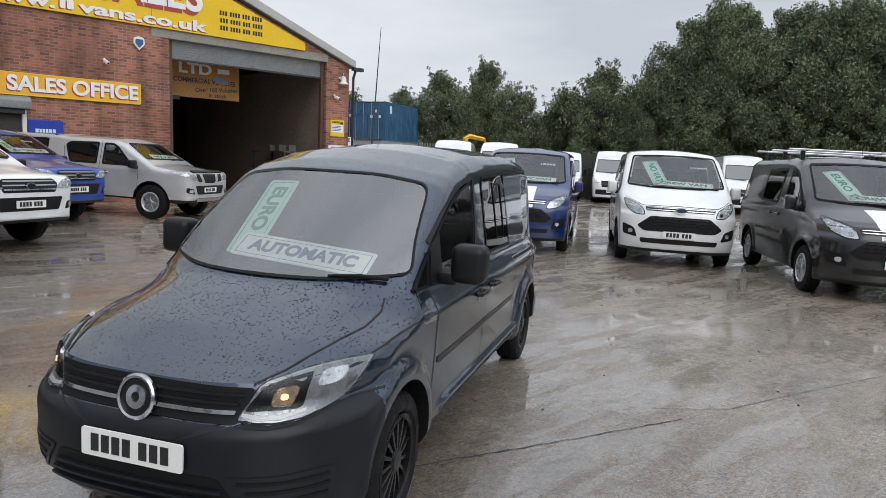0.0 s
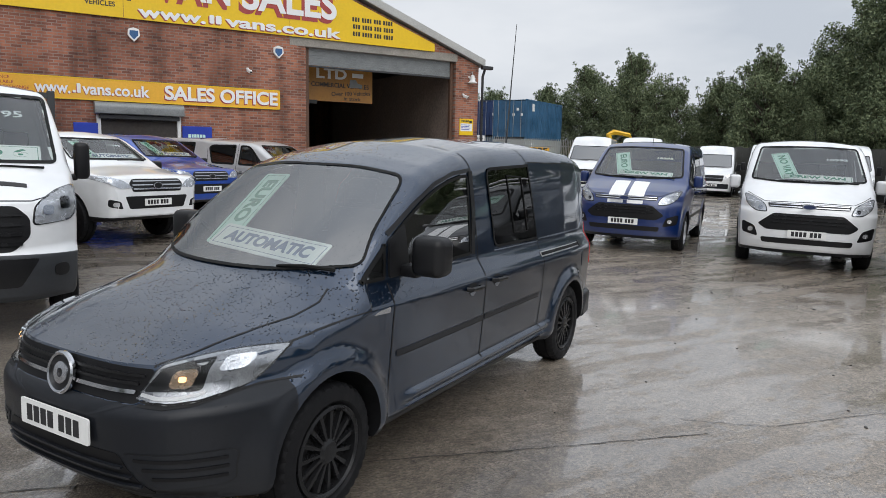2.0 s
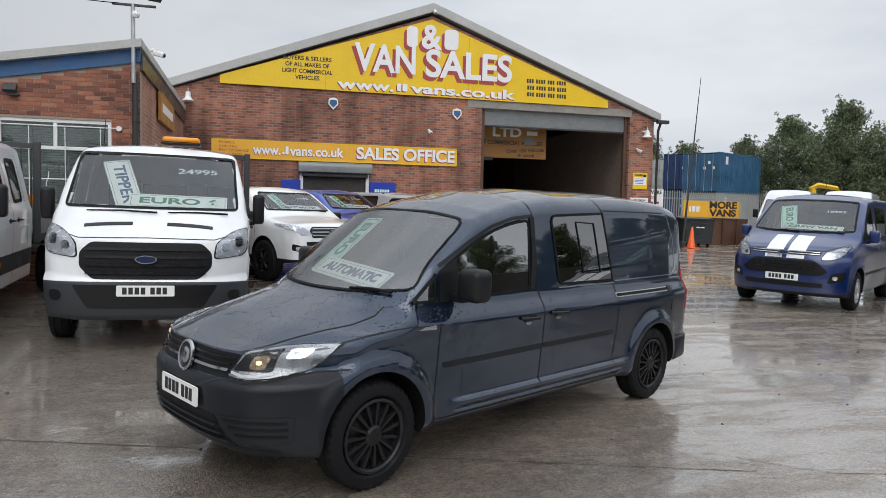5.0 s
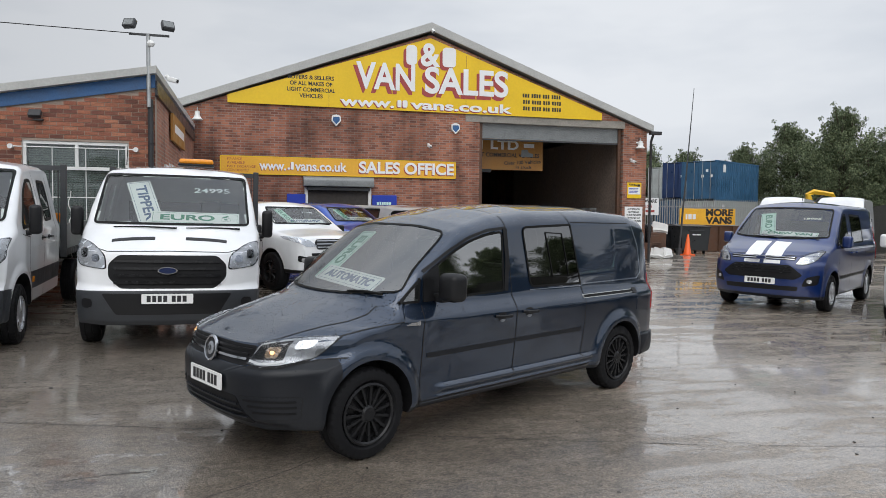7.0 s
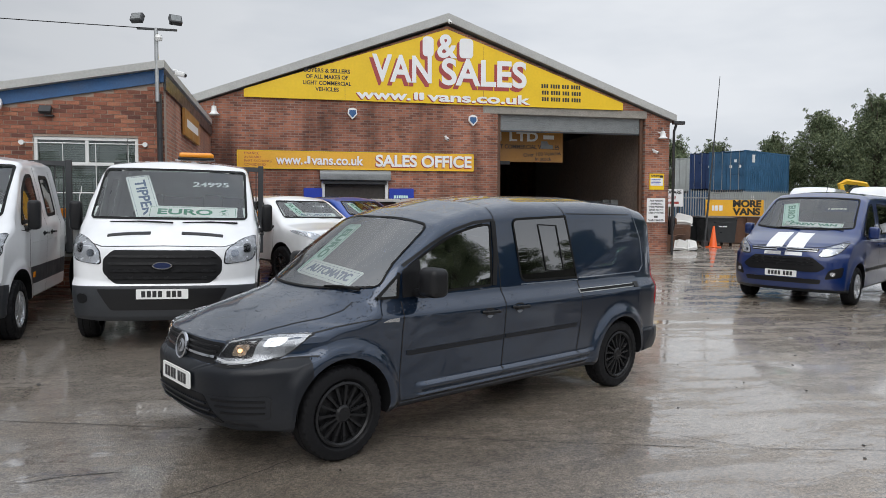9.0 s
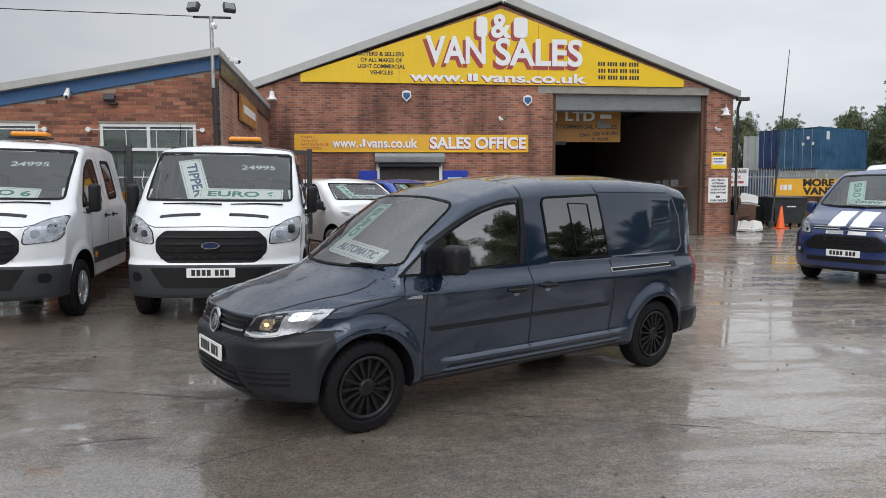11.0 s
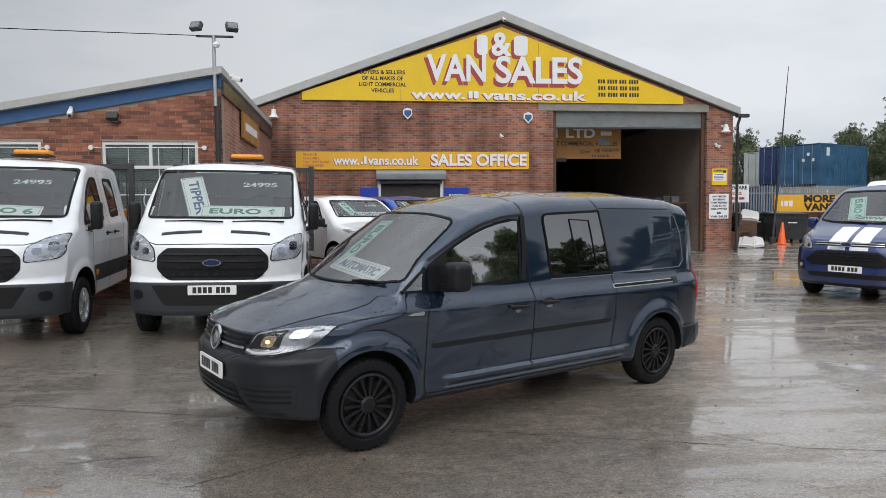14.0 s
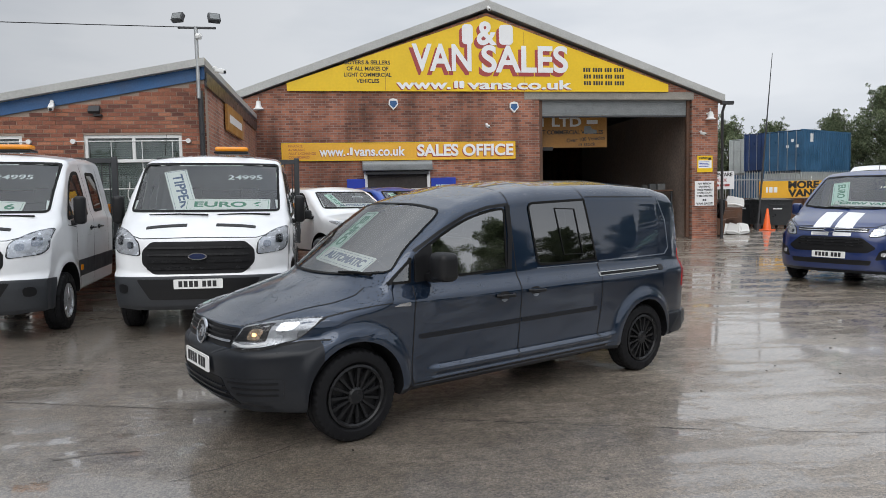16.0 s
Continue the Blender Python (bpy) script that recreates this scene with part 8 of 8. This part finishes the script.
# dark boundary boards behind the back row
bd_ = thing("boundary_boards", "dark timber boundary boarding behind the back row", "fence")
P0, P1 = Vector((31.5, 27.5, 0)), Vector((43.0, -12.0, 0))
dv = (P1 - P0).normalized()
LL = (P1 - P0).length
M["boards"] = material("dark weathered boarding", (0.045, 0.045, 0.04), 0.85, var=0.3, scale=2, bump=0.3)
bm = bmesh.new()
box(bm, -0.148, 0.148, -0.02, 0.02, -0.9, 2.55, 0.0)
brd = bpy.data.meshes.new("board")
bm.to_mesh(brd)
bm.free()
brd.materials.append(M["boards"])
for k in range(int(LL / 0.30)):
    p = P0 + dv * (0.30 * k + 0.15)
    o = new("board", brd)
    o.parent = bd_
    o.matrix_local = pose(p.x, p.y, ground_z(p.x, p.y) + random.uniform(-0.04, 0.04), 0, 0, math.degrees(math.atan2(dv.y, dv.x)))

# ---- joints, cracks and loose stones in the yard ----


def ground_line(name, pts, width, label, seed):
    """A dark uneven joint or crack, let into the concrete."""
    r = random.Random(seed)
    bm = bmesh.new()
    prev = None
    for (x0, y0), (x1, y1) in zip(pts, pts[1:]):
        k = max(2, int(math.hypot(x1 - x0, y1 - y0) / 0.06))
        for j in range(k + 1):
            x, y = x0 + (x1 - x0) * j / k + r.uniform(-0.006, 0.006), y0 + (y1 - y0) * j / k + r.uniform(-0.006, 0.006)
            d = Vector((y0 - y1, x1 - x0)).normalized() * width * r.uniform(0.25, 0.7)
            row = [bm.verts.new((x + d.x, y + d.y, ground_z(x, y) + 0.003)), bm.verts.new((x - d.x, y - d.y, ground_z(x, y) + 0.003))]
            if prev:
                bm.faces.new((prev[0], prev[1], row[1], row[0]))
            prev = row
    bmesh.ops.recalc_face_normals(bm, faces=bm.faces)
    return tagged(link(name, bm, M["joint"]), label, "joint", kind="structure")


ground_line("trim_joint_1", [(-3.4, 1.55), (0.4, 0.49), (1.4, 0.2), (2.43, -0.08)], 0.009, "dark slab joint across the wet concrete", 1)
ground_line("trim_joint_2", [(2.46, 0.16), (2.6, 0.03), (2.92, -0.20), (3.59, -0.33), (5.12, -0.68), (9.0, -1.6)], 0.005, "broken crack running across the wet concrete", 2)
ground_line("trim_joint_3", [(-1.05, -0.41), (-0.62, -0.12), (-0.31, 0.16)], 0.008, "thin crack in the wet concrete", 3)
ground_line("trim_joint_4", [(-1.85, 0.03), (-1.6, 0.09), (-1.35, 0.11)], 0.010, "short crack in the wet concrete", 4)
r_ = random.Random(8)
bm = bmesh.new()
for k in range(150):
    x, y = r_.uniform(-3.5, 8.5), r_.uniform(-2.2, 7.5)
    q = r_.uniform(0.005, 0.013) * (1.0 if k % 9 else 1.5)
    geo = bmesh.ops.create_icosphere(bm, subdivisions=1, radius=1.0)["verts"]
    bmesh.ops.transform(bm, matrix=pose(x, y, ground_z(x, y) + q * 0.25, r_.uniform(0, 40), 0, r_.uniform(0, 360)) @ Matrix.Diagonal((q * 1.3, q, q * 0.7, 1)), verts=geo)
M["pebble"] = material("dark wet pebble", (0.05, 0.045, 0.04), 0.4, var=0.4, scale=15)
tagged(link("loose_stones", bm, M["pebble"], True), "small dark loose stones scattered on the concrete", "stones", kind="stuff")

# ---- trees ----
M["leaf"] = bpy.data.materials.new("leaves")
M["leaf"].use_nodes = True
ln = M["leaf"].node_tree
lb = ln.nodes["Principled BSDF"]
lg = ln.nodes.new("ShaderNodeNewGeometry")
lr = ln.nodes.new("ShaderNodeValToRGB")
lr.color_ramp.elements[0].color = (0.036, 0.058, 0.028, 1)
lr.color_ramp.elements[1].color = (0.225, 0.265, 0.145, 1)
ln.links.new(lg.outputs["Random Per Island"], lr.inputs["Fac"])
ln.links.new(lr.outputs["Color"], lb.inputs["Base Color"])
lb.inputs["Roughness"].default_value = 0.6
lb.inputs["Specular IOR Level"].default_value = 0.25
lb.inputs["Subsurface Weight"].default_value = 0.0


def tree_mesh(seed, height, spread, leaves, size):
    """Trunk with limbs, and a crown of many small leaves in uneven clumps."""
    r = random.Random(seed)
    bm = bmesh.new()
    top = height * 0.78
    tube(bm, [(0, 0, -0.3), (r.uniform(-0.1, 0.1), 0, top * 0.3), (r.uniform(-0.3, 0.3), r.uniform(-0.3, 0.3), top * 0.65), (r.uniform(-0.4, 0.4), r.uniform(-0.4, 0.4), top)], [0.22, 0.17, 0.10, 0.03], 8)
    clumps = []
    for k in range(60):
        a = k * 2.4 + r.uniform(-0.4, 0.4)
        f = (k + 0.5) / 60
        z = height * (0.16 + 0.80 * f)
        wid = spread * (0.55 + 0.75 * math.sin(math.pi * min(1.0, 0.15 + 0.85 * f) ** 0.9)) * 0.62 * r.uniform(0.5, 1.2)
        if f > 0.85:
            wid *= 0.45
        e = Vector((math.cos(a) * wid, math.sin(a) * wid, z))
        s = Vector((0, 0, max(0.6, z - wid * 0.7)))
        tube(bm, [s, s.lerp(e, 0.5) + Vector((0, 0, 0.15)), e], [0.07, 0.04, 0.012], 5)
        clumps.append((e, spread * r.uniform(0.12, 0.27)))
        clumps.append((s.lerp(e, 0.62) + Vector((0, 0, 0.2)), spread * r.uniform(0.14, 0.28)))
    for k in range(26):
        a = r.uniform(0, 6.28)
        f = r.uniform(0.45, 1.0)
        wid = spread * r.uniform(0.25, 0.80) * (1.25 - f)
        b0 = Vector((math.cos(a) * wid, math.sin(a) * wid, height * (0.55 + 0.42 * f)))
        e = b0 + Vector((math.cos(a) * r.uniform(0.1, 0.6), math.sin(a) * r.uniform(0.1, 0.6), r.uniform(0.4, 1.1)))
        tube(bm, [b0, e], [0.03, 0.008], 5)
        clumps.append((b0.lerp(e, 0.55), spread * 0.085))
        clumps.append((e, spread * 0.06))
    trunk = bm
    rng = np.random.default_rng(seed)
    total = sum(q[1] ** 2 for q in clumps)
    vs, fs = [], []
    for c, rad in clumps:
        per = max(12, int(leaves * rad * rad / total))
        d = rng.normal(size=(per, 3))
        d /= np.linalg.norm(d, axis=1)[:, None]
        d *= (rng.random(per) ** 0.45)[:, None] * rad * np.array([1, 1, 0.8])
        cen = d + np.array(c)
        ax = rng.normal(size=(per, 3)) + d / rad * 0.6
        ax /= np.linalg.norm(ax, axis=1)[:, None]
        bx = np.cross(ax, rng.normal(size=(per, 3)))
        bx /= np.linalg.norm(bx, axis=1)[:, None]
        sz = size * (0.6 + 0.8 * rng.random(per))[:, None]
        quad = np.stack([cen - bx * sz, cen + ax * sz * 0.45, cen + bx * sz, cen - ax * sz * 0.45], 1)
        base = len(vs)
        vs.extend(quad.reshape(-1, 3).tolist())
        fs.extend([(base + 4 * i, base + 4 * i + 1, base + 4 * i + 2, base + 4 * i + 3) for i in range(per)])
    me = bpy.data.meshes.new("crown")
    me.from_pydata(vs, [], fs)
    me.materials.append(M["leaf"])
    return trunk, me


def tree(seed, height, spread, leaves, size, label):
    t = thing("tree", label, "tree", group="boundary trees")
    tr, crown = tree_mesh(seed, height, spread, leaves, size)
    part("trunk", tr, M["bark"], t, smooth=True)
    c = new("crown", crown)
    c.parent = t
    return t


kinds = [tree(11, 7.6, 3.3, 46000, 0.070, "dense dark green hedgerow tree"), tree(12, 11.0, 4.6, 70000, 0.082, "tall dark green broadleaf tree in full leaf"), tree(13, 6.4, 2.8, 36000, 0.070, "smaller rounded green tree")]
first = [pose(37.6, 38.9, 0.2, 0, 0, 20), pose(43.2, 20.2, -0.2, 0, 0, 75), pose(40.0, 28.4, 0, 0, 0, 140)]
for t, m in zip(kinds, first):
    t.matrix_world = m @ Matrix.Diagonal((1, 1, 1.06, 1))
rnd = random.Random(21)
for kind, x, y, s in (
    (0, 36.2, 32.6, 0.98), (2, 39.6, 36.4, 1.05), (0, 34.9, 40.8, 0.8), (2, 37.8, 30.6, 0.9), (0, 42.0, 26.8, 0.88), (2, 39.2, 24.6, 1.1), (1, 40.6, 22.6, 0.58), (1, 44.5, 18.8, 1.04), (1, 42.0, 17.0, 0.95), (1, 47.2, 15.6, 1.03), (1, 45.0, 12.6, 0.98), (1, 50.0, 12.4, 1.08), (1, 46.5, 8.6, 1.05), (1, 49.0, 4.0, 0.66), (1, 46.0, 0.2, 0.60), (1, 41.0, -13.0, 0.66), (1, 36.5, -16.0, 0.52), (1, 32.0, -18.5, 0.58), (0, 27.5, -20.5, 0.74), (1, 23.0, -21.5, 0.48), (0, 18.0, -23.0, 0.66), (0, 13.0, -24.0, 0.54), (2, 8.0, -25.5, 0.60), (1, 48.0, -5.0, 0.62), (1, 46.0, -10.0, 0.56),
    (2, 40.5, 18.6, 1.0), (2, 42.6, 13.8, 1.0), (2, 43.6, 10.0, 1.0), (2, 43.5, 5.2, 0.8), (2, 43.5, 0.0, 0.75), (0, 44.5, 24.0, 1.0), (2, 31.0, 47.5, 0.98), (0, 35.0, 48.0, 0.82), (2, 27.0, 47.5, 0.95), (0, 29.0, 49.0, 0.85), (2, 64.0, 55.0, 1.0), (0, 69.0, 52.0, 0.9), (2, 60.0, 58.0, 1.0),
    # unseen trees behind, added for the reflections in glass and paint
    (1, -34.4, -38.2, 0.89), (0, -30.3, -38.8, 1.03), (0, -25.4, -37.6, 0.83), (1, -19.5, -38.0, 1.03), (0, -14.9, -35.1, 0.99), (1, -11.7, -36.5, 1.01), (1, -7.2, -34.5, 0.95), (1, -2.4, -34.4, 0.78), (1, 1.8, -34.4, 0.96), (1, 8.1, -32.9, 0.87), (1, 11.9, -33.6, 0.84), (0, 15.8, -31.7, 1.05), (2, 21.6, -32.2, 0.95), (0, 25.6, -31.3, 0.94), (1, 29.8, -29.7, 0.93), (1, 35.8, -30.3, 0.77), (1, 39.2, -27.7, 1.01), (0, 43.9, -28.7, 0.89), (0, 48.5, -28.3, 1.04), (1, 53.9, -24.2, 0.76), (1, -34.7, -26, 0.74), (2, -34.4, -20, 0.94), (2, -33.3, -14, 0.72), (2, -35.2, -8, 0.81), (0, -35.0, -2, 0.85), (0, -34.7, 4, 0.7),
):
    z = ground_z(x, y) - 0.1
    # rows out of view behind are halved to keep their reflections low
    tall_by = 1.09 if y > 24 else 1.05 if y > 6 else 0.5 if y < -17 else 1.0
    copy_thing(kinds[kind], pose(x, y, z, 0, 0, rnd.uniform(0, 360)) @ Matrix.Diagonal((s, s, s * tall_by, 1)))

# ---- bricks of the office front ----


def piece_brick(name, source):
    """Fired clay, each brick a shade of its own, with soot and grain."""
    m = bpy.data.materials.new(name)
    m.use_nodes = True
    nt = m.node_tree
    b = nt.nodes["Principled BSDF"]
    if source == "object":
        rnd_out = nt.nodes.new("ShaderNodeObjectInfo").outputs["Random"]
    else:
        rnd_out = nt.nodes.new("ShaderNodeNewGeometry").outputs["Random Per Island"]
    ramp = nt.nodes.new("ShaderNodeValToRGB")
    el = ramp.color_ramp.elements
    el[0].color, el[1].color = (0.13, 0.05, 0.036, 1), (0.40, 0.17, 0.10, 1)
    for p, col in ((0.25, (0.22, 0.082, 0.052, 1)), (0.6, (0.31, 0.115, 0.068, 1)), (0.85, (0.36, 0.14, 0.08, 1))):
        el.new(p).color = col
    nt.links.new(rnd_out, ramp.inputs["Fac"])
    tc = nt.nodes.new("ShaderNodeNewGeometry")
    n1 = nt.nodes.new("ShaderNodeTexNoise")
    n1.inputs["Scale"].default_value = 1.1
    n1.inputs["Detail"].default_value = 8
    n2 = nt.nodes.new("ShaderNodeTexNoise")
    n2.inputs["Scale"].default_value = 45
    n2.inputs["Detail"].default_value = 4
    for q in (n1, n2):
        nt.links.new(tc.outputs["Position"], q.inputs["Vector"])
    ad = nt.nodes.new("ShaderNodeMath")
    ad.operation = "ADD"
    nt.links.new(n1.outputs["Fac"], ad.inputs[0])
    nt.links.new(n2.outputs["Fac"], ad.inputs[1])
    r = nt.nodes.new("ShaderNodeMapRange")
    r.inputs["From Min"].default_value = 0.7
    r.inputs["From Max"].default_value = 1.3
    r.inputs["To Min"].default_value = 0.6
    r.inputs["To Max"].default_value = 1.25
    nt.links.new(ad.outputs[0], r.inputs["Value"])
    mul = nt.nodes.new("ShaderNodeMix")
    mul.data_type = "RGBA"
    mul.blend_type = "MULTIPLY"
    mul.inputs[0].default_value = 1
    nt.links.new(ramp.outputs["Color"], mul.inputs[6])
    nt.links.new(r.outputs[0], mul.inputs[7])
    nt.links.new(mul.outputs[2], b.inputs["Base Color"])
    b.inputs["Roughness"].default_value = 0.85
    return m


M["brick_piece"] = piece_brick("single bricks", "object")
M["brick_rest"] = piece_brick("joined bricks", "island")
PITCH, ROW = 0.225, 0.075
shapes = {}


def brick_shape(length):
    key = round(length, 2)
    if key not in shapes:
        b2 = bmesh.new()
        box(b2, 0, key, -0.008, 0.012, 0, ROW - 0.012)
        me = bpy.data.meshes.new("brick")
        b2.to_mesh(me)
        b2.free()
        me.materials.append(M["brick_piece"])
        shapes[key] = me
    return shapes[key]


rest = bmesh.new()
made = 0
row = 0
rb = random.Random(17)
while row * ROW < 4.1:
    z = 0.02 + row * ROW
    x = -9.5 + (PITCH / 2 if row % 2 else 0)
    while x < OX - 0.03:
        spans = [(x, min(x + PITCH - 0.012, OX))]
        for a, b in WINS:
            if WZ0 - ROW < z < WZ1 + 0.012:
                spans = [q for p0, p1 in spans for q in ((p0, min(p1, a - 0.01)), (max(p0, b + 0.01), p1)) if q[1] - q[0] > 0.03]
        for p0, p1 in spans:
            if z + ROW > office_top(p0) or p1 - p0 < 0.03:
                continue
            if p0 > -5.75 and z > 2.45 and made < 300:
                o = new("brick", brick_shape(p1 - p0))
                o.parent = office_wall
                o.matrix_local = pose(p0, OY - rb.uniform(0.0, 0.003), z)
                made += 1
            else:
                box(rest, p0, p1, OY - 0.008 - rb.uniform(0, 0.003), OY + 0.012, z, z + ROW - 0.012)
        x += PITCH
    row += 1
tagged(part("brickwork", rest, M["brick_rest"], office_wall), kind="stuff")
